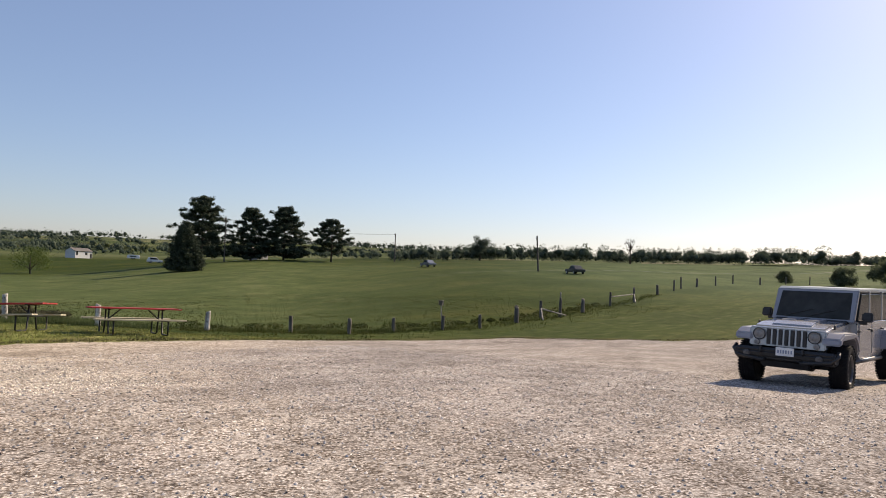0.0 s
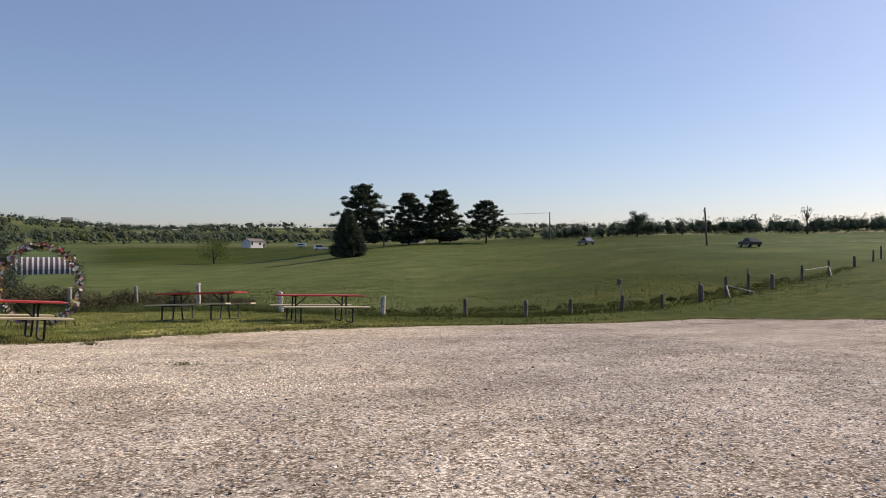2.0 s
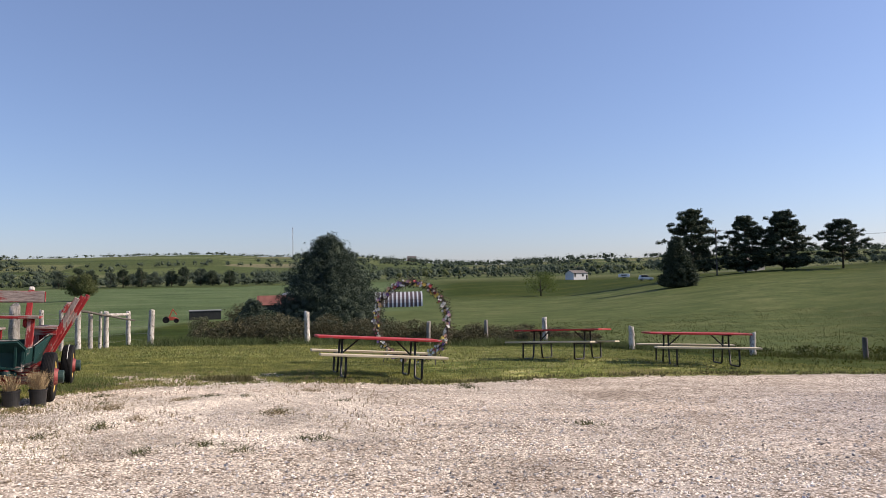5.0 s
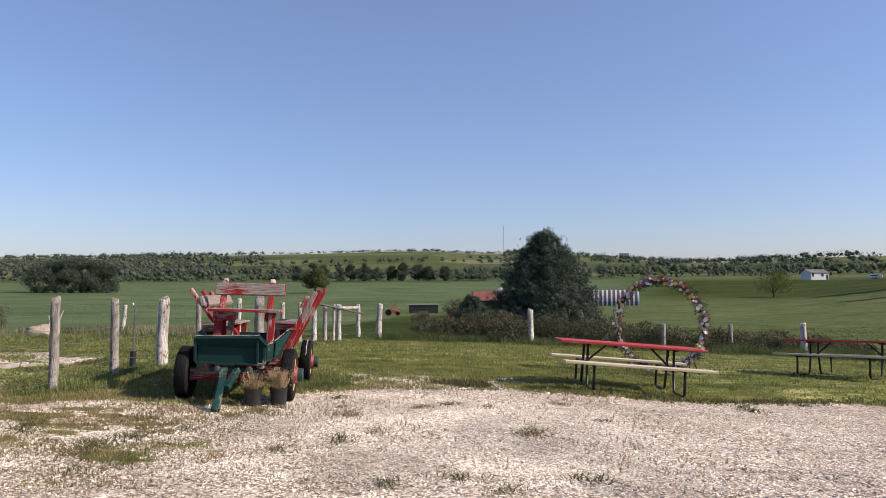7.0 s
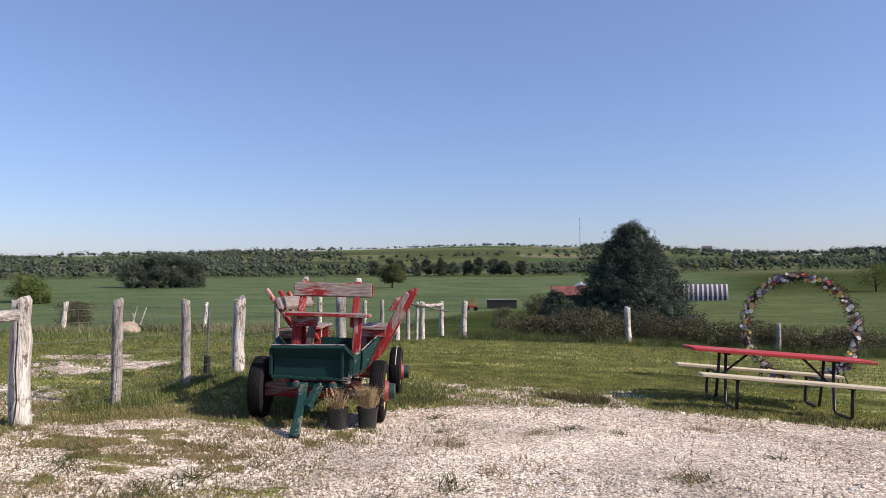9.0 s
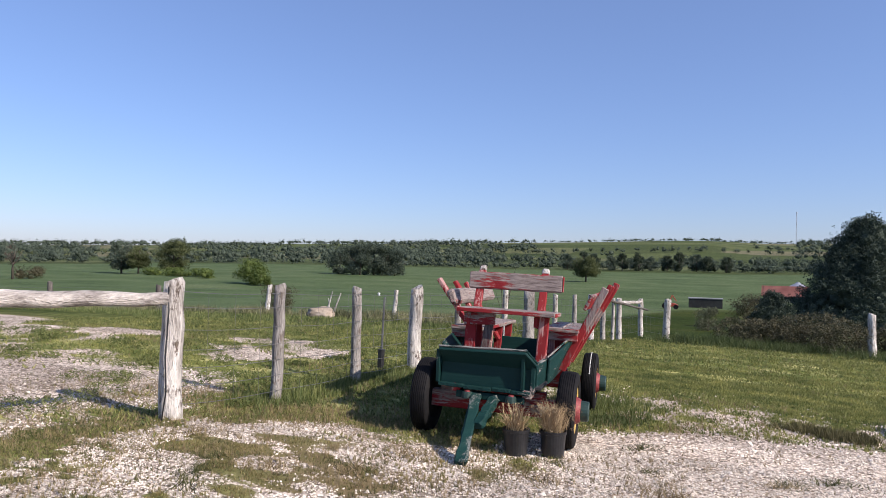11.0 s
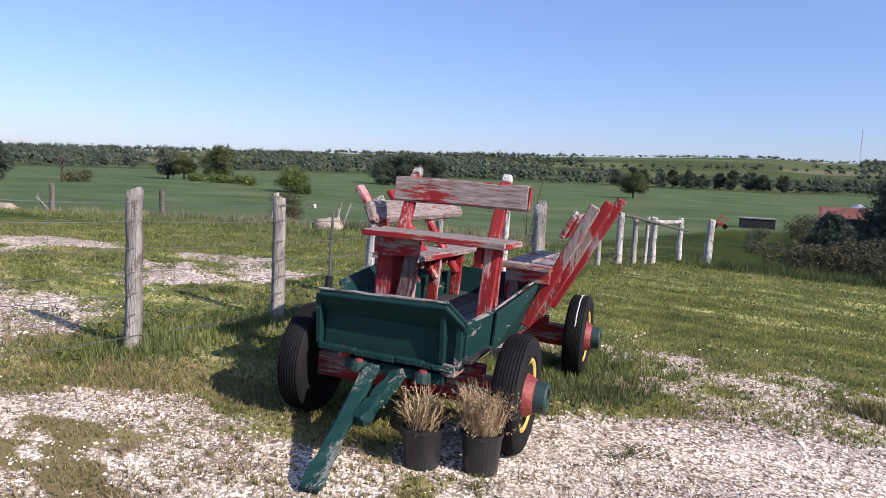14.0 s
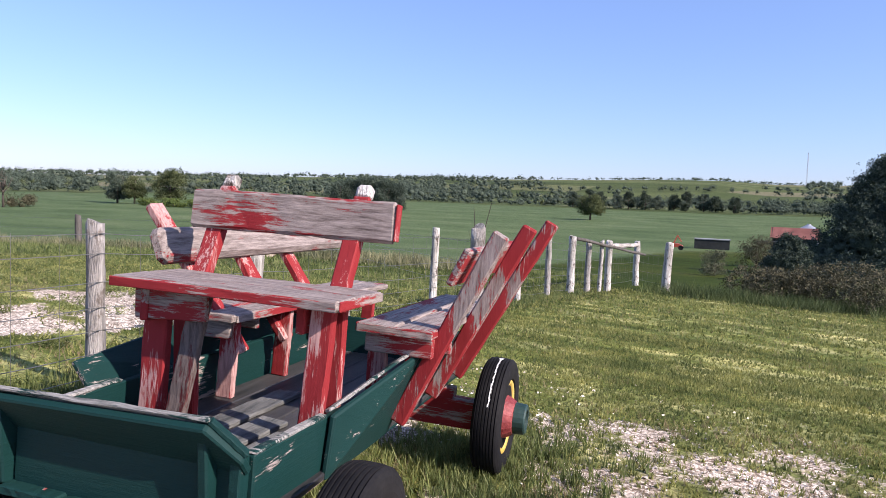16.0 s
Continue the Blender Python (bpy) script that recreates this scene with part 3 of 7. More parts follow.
def prism(pts, thick):
    """A flat panel from its outline (four or more points), thickened along its normal."""
    bm = bmesh.new()
    vs = [bm.verts.new(p) for p in pts]
    f = bm.faces.new(vs)
    f.normal_update()
    n = f.normal.copy()
    r = bmesh.ops.extrude_face_region(bm, geom=[f])
    bmesh.ops.translate(bm, vec=n * thick, verts=[g for g in r["geom"] if isinstance(g, bmesh.types.BMVert)])
    bmesh.ops.bevel(bm, geom=bm.edges[:], offset=min(0.006, thick * 0.3), segments=1, affect="EDGES")
    bmesh.ops.recalc_face_normals(bm, faces=bm.faces[:])
    return bm


def rod(path, radii, sides=8, rough=0.0, seed=0, cap=True):
    """A round bar along a path of points, with its own radius at each."""
    rng = random.Random(seed)
    bm = bmesh.new()
    pts = [Vector(p) for p in path]
    radii = [radii] * len(pts) if isinstance(radii, (int, float)) else radii
    rings = []
    side = None
    for k, p in enumerate(pts):
        d = (pts[min(k + 1, len(pts) - 1)] - pts[max(k - 1, 0)]).normalized()
        if side is None:
            side = d.orthogonal().normalized()
        side = (side - d * side.dot(d)).normalized()
        up = d.cross(side)
        ring = []
        for s in range(sides):
            a = 2 * math.pi * s / sides
            r = radii[k] * (1 + rng.uniform(-rough, rough))
            ring.append(bm.verts.new(p + (side * math.cos(a) + up * math.sin(a)) * r))
        rings.append(ring)
    for r0, r1 in zip(rings, rings[1:]):
        for s in range(sides):
            bm.faces.new((r0[s], r0[(s + 1) % sides], r1[(s + 1) % sides], r1[s]))
    if cap:
        bm.faces.new(rings[0][::-1])
        bm.faces.new(rings[-1])
    bmesh.ops.recalc_face_normals(bm, faces=bm.faces[:])
    return bm


def lathe(profile, sides=32, axis="x"):
    """A turned shape: profile of (along, radius) about the x or z axis."""
    bm = bmesh.new()
    rings = []
    for a, r in profile:
        ring = []
        for s in range(sides):
            t = 2 * math.pi * s / sides
            c, d = r * math.cos(t), r * math.sin(t)
            ring.append(bm.verts.new((a, c, d) if axis == "x" else (c, d, a)))
        rings.append(ring)
    for r0, r1 in zip(rings, rings[1:]):
        for s in range(sides):
            bm.faces.new((r0[s], r0[(s + 1) % sides], r1[(s + 1) % sides], r1[s]))
    for ring in (rings[0], rings[-1]):
        if profile[0 if ring is rings[0] else -1][1] > 1e-4:
            bm.faces.new(ring)
    bmesh.ops.remove_doubles(bm, verts=bm.verts[:], dist=1e-5)
    bmesh.ops.recalc_face_normals(bm, faces=bm.faces[:])
    return bm


def at_ground(x, y, turn=0.0, sink=0.0):
    return pose(x, y, gz(x, y) - sink, 0, 0, turn)


def as_part(name, mesh, parent, label="", kind=""):
    ob = new(name, mesh)
    ob.parent = parent
    return tagged(ob, label, kind=kind)


# ---- the ground, one sheet to the horizon ----
def make_ground():
    turns = 540
    rad = np.concatenate([np.arange(0.001, 20, 0.16), np.geomspace(20, 4800, 130)])
    ang = np.linspace(0, 2 * math.pi, turns, endpoint=False)
    rr, aa = np.meshgrid(rad, ang, indexing="ij")
    x, y = (rr * np.sin(aa)).ravel(), (6 + rr * np.cos(aa)).ravel()
    r = np.hypot(x, y)
    z = floor_z(x, y)
    i = np.arange(len(rad) - 1)[:, None] * turns
    j = np.arange(turns)[None]
    k = (j + 1) % turns
    quads = np.stack([i + j, i + k, i + turns + k, i + turns + j], -1).reshape(-1, 4)[:, ::-1]
    me = mesh_np("ground", np.stack([x, y, z], -1), quads, M_GROUND, smooth=True)
    bear = np.degrees(np.arctan2(x, y))
    grav = gravel_at(x, y) * (y > -60) * (np.abs(x) < 90)
    mown_far = np.interp(x, (-60, -4.5, -2, 4, 12, 20, 30, 45, 62, 90, 140), (6, 13, 26, 24.5, 23.5, 20.5, 18.5, 15.5, 14, 14, 8))
    meadow = ((y - mown_far) / 1.5 + (fbm(x, y, 3, 3) - 0.5)).clip(0, 1)
    meadow = np.where(x < -5, ((r - 15) / 12).clip(0, 1), meadow)
    crop_from = np.interp(bear, (-60, -14, -2, 8, 30), (34, 36, 100, 115, 128))
    crop = ((r - crop_from) / 6).clip(0, 1) * ((19 - bear) / 5).clip(0, 1) * ((430 - r) / 20).clip(0, 1)
    # no crop here: the right-hand meadow pales with distance, haze put into its colour
    crop = np.maximum(crop, 0.6 * ((r - 62) / 50).clip(0, 1) * ((bear - 58) / 14).clip(0, 1) * (r < 425) * (y > -60))
    far = ((r - 330 - 500 * ((bear - 42) / 8).clip(0, 1)) / 90).clip(0, 1) * (1 - crop)
    dry = (fbm(x, y, 1.3, 77) - 0.42).clip(0, 0.4) * 2 * np.exp(-((y - np.interp(x, EDGE_X, EDGE_Y)) / 1.4) ** 2)
    dry = np.maximum(dry, np.exp(-(((x + 3.0) / 1.5) ** 2 + ((y - 7.9) / 1.5) ** 2)) * 1.0 * fbm(x, y, 0.8, 12) * 1.8).clip(0, 1)
    # the drive that comes in from the road, and the road itself
    road = np.interp(x, (40, 60, 95, 130, 200, 420), (74, 66, 60, 55, 40, -10))
    track = (1 - np.abs(y - road) / 2.0).clip(0, 1) * ((x - 80) / 60).clip(0, 1) * (r < 420) * 0.7 * fbm(x, y, 6, 8)
    lane = (1 - np.abs(x - (105 + 0.63 * (y + 4.3))) / 2.4).clip(0, 1) ** 0.5 * ((1 - y) / 4).clip(0, 1) * (y > -140)
    meadow = np.maximum(meadow, 0.9 * ((x - 9) / 8).clip(0, 1))
    rough = ((bear - 3) / 4).clip(0, 1) * ((62 - bear) / 18).clip(0, 1) * ((r - 28) / 8).clip(0, 1) * ((190 - r) / 40).clip(0, 1)
    fresh = ((6.0 - x + 1.1 * y) / 12 + (fbm(x, y, 5, 61) - 0.5) * 0.9).clip(0, 1)
    for name, val in (("gravel", grav), ("fresh", fresh), ("meadow", meadow), ("crop", crop), ("rough", rough), ("far", far), ("dry", dry), ("track", np.maximum(track * 0.5, lane * 0.55).clip(0, 1))):
        me.attributes.new(name, "FLOAT", "POINT").data.foreach_set("value", np.asarray(val, np.float32))
    ob = new("ground", me)
    return tagged(ob, "gravel lot, mown grass, meadows and distant hills", "ground", kind="structure")


make_ground()

# ---- the farm wagon ----
def frame_of_wagon():
    up = Vector((0.039, 0.028, 1)).normalized()
    a = Vector((-0.087, 0.996, 0))
    a = (a - up * a.dot(up)).normalized()
    side = a.cross(up)
    m = Matrix((side, a, up)).transposed().to_4x4()
    m.translation = (-2.195, 9.30, -0.039 * -2.195 - 0.028 * 9.30)
    return m


def tyre_profile(r, w):
    h = w / 2
    prof = [(-h * 0.72, r * 0.64), (-h * 0.95, r * 0.70), (-h * 1.0, r * 0.80), (-h * 0.96, r * 0.90), (-h * 0.84, r * 0.965)]
    for c in (-0.55, -0.18, 0.18, 0.55):
        prof += [(h * (c - 0.06), r), (h * (c - 0.045), r - 0.009), (h * (c + 0.045), r - 0.009), (h * (c + 0.06), r)]
    return prof + [(h * 0.84, r * 0.965), (h * 0.96, r * 0.90), (h * 1.0, r * 0.80), (h * 0.95, r * 0.70), (h * 0.72, r * 0.64)]


def ribbed_profile(r, w):
    """An old ribbed tyre: rounded shoulders, a plain wall and fine grooves round the tread."""
    h = w / 2
    wall = [(0.70, 0.635), (0.90, 0.66), (1.0, 0.76), (1.0, 0.84), (0.95, 0.91), (0.84, 0.962)]
    prof = [(-h * a, r * b) for a, b in wall]
    for k in range(7):
        c = -0.66 + k * 0.22
        top = r - 0.010 * c * c
        prof += [(h * (c - 0.050), top), (h * (c - 0.032), top - 0.006), (h * (c + 0.032), top - 0.006), (h * (c + 0.050), top)]
    return prof + [(h * a, r * b) for a, b in wall[::-1]]


def wagon_wheel(parent, x, y, out, marked, long_hub=True):
    """A tyre on a yellow rim, with a long red hub and a green cap on its outer side."""
    R, Z = 0.333, 0.326
    bm = lathe(ribbed_profile(R, 0.165), 64)
    wheel = part("wheel", bm, M_TYRE, parent, "worn black rubber tyre", pose(x, y, Z), smooth=False)
    s = out
    part("rim", lathe([(s * 0.02, 0.212), (s * 0.060, 0.214), (s * 0.068, 0.208), (s * 0.064, 0.186), (s * 0.050, 0.178), (s * 0.0, 0.168), (s * 0.0, 0.10)], 40), M_YELLOW, wheel, "yellow-painted steel rim", smooth=True)
    part("disc", lathe([(-0.03, 0.20), (0.0, 0.175), (s * 0.012, 0.10), (s * 0.012, 0.0)], 32), M_HUBRED, wheel, "red wheel disc", smooth=True)
    part("hub", lathe([(s * 0.0, 0.128), (s * 0.045, 0.131), (s * 0.06, 0.124), (s * 0.085, 0.112), (s * 0.110, 0.098), (s * 0.118, 0.07)] if long_hub else [(s * 0.0, 0.125), (s * 0.05, 0.128), (s * 0.056, 0.10), (s * 0.06, 0.0)], 18), M_HUBRED, wheel, "faded red wooden hub")
    if not long_hub:
        return
    part("hub_cap", lathe([(s * 0.105, 0.05), (s * 0.106, 0.086), (s * 0.114, 0.091), (s * 0.174, 0.086), (s * 0.182, 0.078), (s * 0.182, 0.058), (s * 0.165, 0.054)], 20), M_HUBGREEN, wheel, "green hub cap")
    part("hub_end", lathe([(s * 0.12, 0.056), (s * 0.164, 0.054), (s * 0.168, 0.04), (s * 0.166, 0.0)], 14), M_HUBRED, wheel, "worn red end of the hub")
    if marked:
        bm = bmesh.new()
        for k in range(26):
            a0, a1 = 0.02 + k * 0.045, 0.02 + (k + 1) * 0.045
            wdt = (0.003 + 0.001 * (k % 3)) if k > 2 else 0.014 - 0.004 * k
            jig = 0.0016 * math.sin(k * 1.7) + 0.001 * math.sin(k * 0.6)
            q = [(0.008 + jig - wdt, a0), (0.008 + jig + wdt, a0), (0.008 + jig + wdt, a1), (0.008 + jig - wdt, a1)]
            vs = [bm.verts.new((px, -math.sin(a) * (R + 0.0025), math.cos(a) * (R + 0.0025))) for px, a in q]
            bm.faces.new(vs)
        part("paint_drip", bm, M_STRIPE, wheel, "white drip of paint")


def make_wagon():
    w = thing("farm_wagon", "old farm wagon in flaking red and green paint with benches", "wagon", frame_of_wagon())
    # running gear
    part("axle", board((-0.58, 0.20, 0.31), (0.62, 0.20, 0.31), 0.12, 0.15), M_RED_U, w, "red timber axle")
    part("axle", board((-0.66, 2.17, 0.31), (0.72, 2.17, 0.31), 0.12, 0.16), M_RED_U, w, "red timber axle")
    part("bolster", board((-0.46, 0.20, 0.415), (0.50, 0.20, 0.415), 0.10, 0.07), M_RED_U, w)
    part("bolster", board((-0.46, 2.17, 0.415), (0.50, 2.17, 0.415), 0.10, 0.07), M_RED_U, w)
    for u in (-0.27, 0.36):
        part("sill", board((u, -0.05, 0.450), (u, 2.42, 0.450), 0.08, 0.07), M_RED_V, w)
    part("reach", board((0.03, 0.1, 0.32), (0.03, 2.4, 0.32), 0.09, 0.09), M_RED_V, w)
    for s, x in ((1, 0.695), (-1, -0.590)):
        wagon_wheel(w, x, 0.20, s, False, s > 0)
        wagon_wheel(w, x + s * (0.06 if s > 0 else 0.085), 2.17, s, s > 0)
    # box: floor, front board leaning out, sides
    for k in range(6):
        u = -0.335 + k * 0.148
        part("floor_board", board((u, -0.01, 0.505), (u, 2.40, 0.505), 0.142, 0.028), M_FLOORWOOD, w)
    for a, b, tw in (((0.02, 0.28, 0.533), (0.06, 0.82, 0.535), 0.13), ((0.16, 0.20, 0.534), (0.21, 0.66, 0.538), 0.11), ((0.28, 0.34, 0.533), (0.30, 0.95, 0.533), 0.09), ((-0.12, 0.55, 0.533), (-0.10, 1.25, 0.533), 0.12)):
        part("loose_board", board(a, b, tw, 0.022, edge=0.004, worn=0.002), M_LOOSE, w, "gray broken board lying on the wagon floor")
    fl, fr = -0.415, 0.420
    part("front_panel", prism([(fl, 0.0, 0.465), (fr, 0.0, 0.465), (fr, 0.0, 0.70), (fl, 0.0, 0.70)], 0.03), M_GREEN_U, w)
    part("panel_cap", prism([(fl - 0.015, 0.004, 0.672), (fr + 0.012, 0.004, 0.672), (fr + 0.014, -0.042, 0.722), (0.345, -0.108, 0.822), (fl - 0.015, -0.098, 0.795)], 0.03), M_GREEN_U, w, "green board leaning out over the front panel")
    part("cap_edge", board((fl - 0.02, -0.090, 0.800), (0.348, -0.099, 0.826), 0.034, 0.016, (0, 0.75, 1), 0.003, 0.002), M_EDGE, w, "bare gray edge of the leaning board")
    part("cap_edge", board((0.345, -0.098, 0.827), (fr + 0.014, -0.034, 0.724), 0.034, 0.016, (0.8, 0.3, 0.5), 0.003, 0.001), M_GREENWORN, w, "worn green edge of the leaning board")
    for u in (fl - 0.005, fr - 0.085):
        part("cleat", prism([(u, 0.0, 0.478), (u, -0.062, 0.482), (u, -0.100, 0.782), (u, -0.02, 0.70)], 0.034), M_GREEN_V, w)
    part("corner_post", board((fr - 0.018, -0.020, 0.462), (fr - 0.018, -0.020, 0.712), 0.036, 0.055, (0, 1, 0), 0.004, 0.001), M_GREEN_V, w)
    for k, (a, b, d) in enumerate(((-0.425, -0.20, 0.0), (-0.195, 0.05, -0.008), (0.055, 0.22, -0.003), (0.225, 0.39, -0.010))):
        part("bottom_trim", board((a, -0.04 + 0.2 * d, 0.472 + d), (b, -0.04 + 0.2 * d, 0.470 + d), 0.085, 0.030, worn=0.002), M_GREENWORN, w)
    for s, e in ((1, fr), (-1, fl)):
        wide = e + s * 0.034
        part("side_board", board((e, 0.008 if s > 0 else 0.0, 0.590), (wide, 0.80, 0.590), 0.030, 0.235), M_GREEN_V, w)
        part("side_board", board((wide, 0.803, 0.590), (wide, 2.40, 0.590), 0.030, 0.235), M_GREEN_V, w)
        part("side_rail", board((e, 0.01, 0.713), (e + s * 0.02, 0.46, 0.714), 0.033, 0.014, worn=0.002), M_EDGE, w, "bare gray edge of the side")
        e = e + s * 0.022
        o = e + s * 0.018
        if s > 0:
            flare = [(o, 0.43, 0.495), (o, 1.06, 0.495), (e + 0.160, 1.0, 0.872), (o + 0.004, 0.46, 0.722)]
        else:
            flare = [(o, 0.345, 0.685), (o, 1.05, 0.66), (-0.60, 1.02, 0.84), (-0.505, 0.30, 0.808)]
        part("flare_board", prism(flare[::s], 0.024), M_GREEN_V, w, "flared green side board")
        part("flare_board", prism([(o, 1.09, 0.54), (o, 2.30, 0.54), (e + s * 0.15, 2.30, 0.86), (e + s * 0.15, 1.09, 0.86)][::s], 0.024), M_GREEN_V, w, "flared green side board")
    part("flare_edge", board((fr + 0.030, 0.47, 0.729), (fr + 0.168, 1.0, 0.879), 0.026, 0.012, (-0.4, 0, 1), 0.003, 0.0015), M_EDGE, w, "bare gray edge of the flared board")
    part("rear_panel", prism([(fr, 2.40, 0.47), (fl, 2.40, 0.47), (fl, 2.44, 0.74), (fr, 2.44, 0.74)], 0.028), M_GREEN_U, w)
    # driver's seat
    for v0, v1, r in ((0.335, 0.53, 0.515), (0.538, 0.745, 0.525)):
        part("seat_board", board((-0.405, (v0 + v1) / 2, 1.120), (r, (v0 + v1) / 2, 1.126), v1 - v0, 0.040, edge=0.010, worn=0.0022), M_SEAT_U, w, "weathered gray seat board with red edges")
    part("seat_edge", board((-0.400, 0.332, 1.119), (0.512, 0.332, 1.125), 0.008, 0.034, edge=0.003, worn=0.0015), M_RED_U, w, "red front edge of the seat")
    part("seat_edge", board((0.519, 0.35, 1.125), (0.527, 0.73, 1.126), 0.008, 0.034, edge=0.003, worn=0.0015), M_RED_V, w, "red end of the seat")
    for u, d in ((-0.285, 1), (0.408, -1)):
        x = u - (0.026 if d < 0 else 0.0)
        part("leg", board((x, 0.47, 0.52), (u, 0.475, 1.10), 0.090 if d < 0 else 0.105, 0.042, (0, 1, 0), 0.006, 0.002), M_RED_Z, w, "red seat leg")
        part("leg", board((u + d * 0.035, 0.64, 0.52), (u + d * 0.02, 0.61, 1.10), 0.10, 0.04, (0, 1, 0), 0.006, 0.002), M_RED_Z, w, "red seat leg")
    part("seat_cleat", board((-0.300, 0.40, 1.035), (-0.300, 0.70, 1.035), 0.034, 0.125), M_RED_V, w)
    part("seat_cleat", board((0.330, 0.44, 1.045), (0.330, 0.70, 1.045), 0.034, 0.10), M_RED_V, w)
    part("seat_apron", board((-0.345, 0.42, 1.035), (-0.05, 0.44, 1.05), 0.03, 0.115), M_RED_U, w, "red board under the seat")
    part("brace", board((-0.165, 0.43, 0.53), (-0.095, 0.47, 1.09), 0.080, 0.036, (0, 1, 0), 0.006, 0.003), M_DARKBRACE, w, "dark red-brown worn brace")
    part("backrest", board((-0.415, 0.835, 1.402), (0.518, 0.855, 1.413), 0.048, 0.168, (0, 0.10, 1), 0.012, 0.003), M_SEAT_U, w, "gray backrest board with patches of red paint")
    part("seat_edge", board((0.522, 0.848, 1.338), (0.522, 0.862, 1.488), 0.048, 0.010, (1, 0, 0), 0.003), M_RED_Z, w, "red end of the backrest")
    for u in (-0.305, 0.333):
        part("backrest_post", board((u, 0.70, 0.98), (u, 0.935, 1.50), 0.055, 0.075, (1, 0, 0), 0.006, 0.002), M_RED_Z, w, "red backrest post")
        part("post_tip", board((u, 0.932, 1.495), (u, 0.962, 1.555), 0.053, 0.072, (1, 0, 0), 0.014), M_POSTPALE, w, "bare pale post tip")
    # the two benches along the sides, their backs leaning out
    for s in (1, -1):
        c, z = 0.05, 0.965 if s > 0 else 0.905
        front = 0.915 if s > 0 else 0.985
        for k in range(2):
            u = c + s * (0.385 + k * 0.175) if s > 0 else c - (0.40 + k * 0.165)
            part("bench_board", board((u, front, z), (u, 2.30 if s > 0 else 3.0, z - 0.008), 0.166 if s > 0 else 0.158, 0.038, edge=0.008, worn=0.0022), M_SEAT_V, w, "worn gray bench board with red edges")
        ui = c + s * (0.335 if s > 0 else 0.36)
        ue = c + s * (0.298 if s > 0 else 0.317)
        part("bench_edge", board((ue, front + 0.015, z - 0.001), (ue, 2.28, z - 0.008), 0.008, 0.034, edge=0.003, worn=0.0015), M_RED_V, w, "red inner edge of the bench")
        part("bench_edge", board((ue + s * 0.01, front - 0.005, z), (ue + s * 0.345, front - 0.005, z), 0.008, 0.036, edge=0.003, worn=0.0015), M_RED_U, w, "red front end of the bench")
        part("bench_apron", board((ui + s * 0.0, front + 0.05, z - 0.062), (ui + s * 0.30, front + 0.05, z - 0.062), 0.036, 0.085), M_RED_U, w)
        for v in (1.06, 1.58, 2.15) + (() if s > 0 else (2.8,)):
            part("bench_leg", board((ui + s * 0.03, v, 0.52), (ui + s * 0.02, v, z - 0.02), 0.085, 0.04, (0, 1, 0), 0.005, 0.002), M_RED_Z, w, "red bench leg")
        if s < 0:
            for v in (1.30, 1.86):
                part("bench_cleat", board((ui - 0.02, v, z - 0.055), (ui - 0.28, v, z - 0.055), 0.036, 0.075), M_RED_U, w, "red cleat under the bench")
        tops = ((1.0, 0.925, 1.405), (1.5, 0.962, 1.437), (2.0, 1.002, 1.465)) if s > 0 else ((1.06, -0.80, 1.39), (1.5, -0.74, 1.37), (2.0, -0.74, 1.36))
        for v, x, h in tops:
            b0 = (0.535, v + 0.02, 0.56) if s > 0 else (c - 0.36, v + 0.08, 0.72)
            part("back_brace", board(b0, (x, v, h), 0.052 if s > 0 else 0.10, 0.072 if s > 0 else 0.042, (s * -0.9, 0, 0.42), 0.008, 0.0025), M_BRACE if s > 0 else M_RED_Z, w, "red diagonal back brace")
        if s > 0:
            part("bench_back", board((0.765, 0.945, 1.255), (0.79, 2.2, 1.275), 0.036, 0.170, (0.42, 0, 0.90), 0.008, 0.002), M_RED_V, w, "red bench back board")
            part("back_cleat", board((0.56, 1.06, 0.90), (0.735, 1.06, 0.91), 0.036, 0.075), M_RED_U, w)
        else:
            part("bench_back", board((c - 0.640, 0.83, 1.215), (c - 0.640, 2.80, 1.235), 0.165, 0.085, (0.92, 0, 0.40), 0.026, 0.003), M_SEAT_V, w, "thick gray bench back with chamfered edges")
    # hitch
    part("tongue", board((-0.075, -0.08, 0.405), (0.012, -0.885, 0.022), 0.088, 0.055, (0, 0.4, 1), 0.010, 0.009), M_TONGUE, w, "weathered green tongue resting on the ground")
    part("tongue_stub", board((0.085, -0.06, 0.395), (0.035, -0.46, 0.215), 0.080, 0.07, (0, 0.4, 1), 0.012, 0.009), M_TONGUE, w)
    part("hitch_bar", board((-0.26, -0.02, 0.40), (0.34, -0.02, 0.395), 0.075, 0.06), M_GREEN_U, w)
    for u in (-0.150, 0.235):
        bolt = part("bolt", lathe([(0.375, 0.035), (0.38, 0.050), (0.425, 0.046), (0.432, 0.038), (0.432, 0.0)], 10, "z"), M_HUBGREEN, w, "", pose(u, -0.10, 0.0))
        part("bolt_head", lathe([(0.432, 0.026), (0.442, 0.024), (0.444, 0.0)], 8, "z"), M_HUBRED, bolt, "worn red bolt head")


make_wagon()


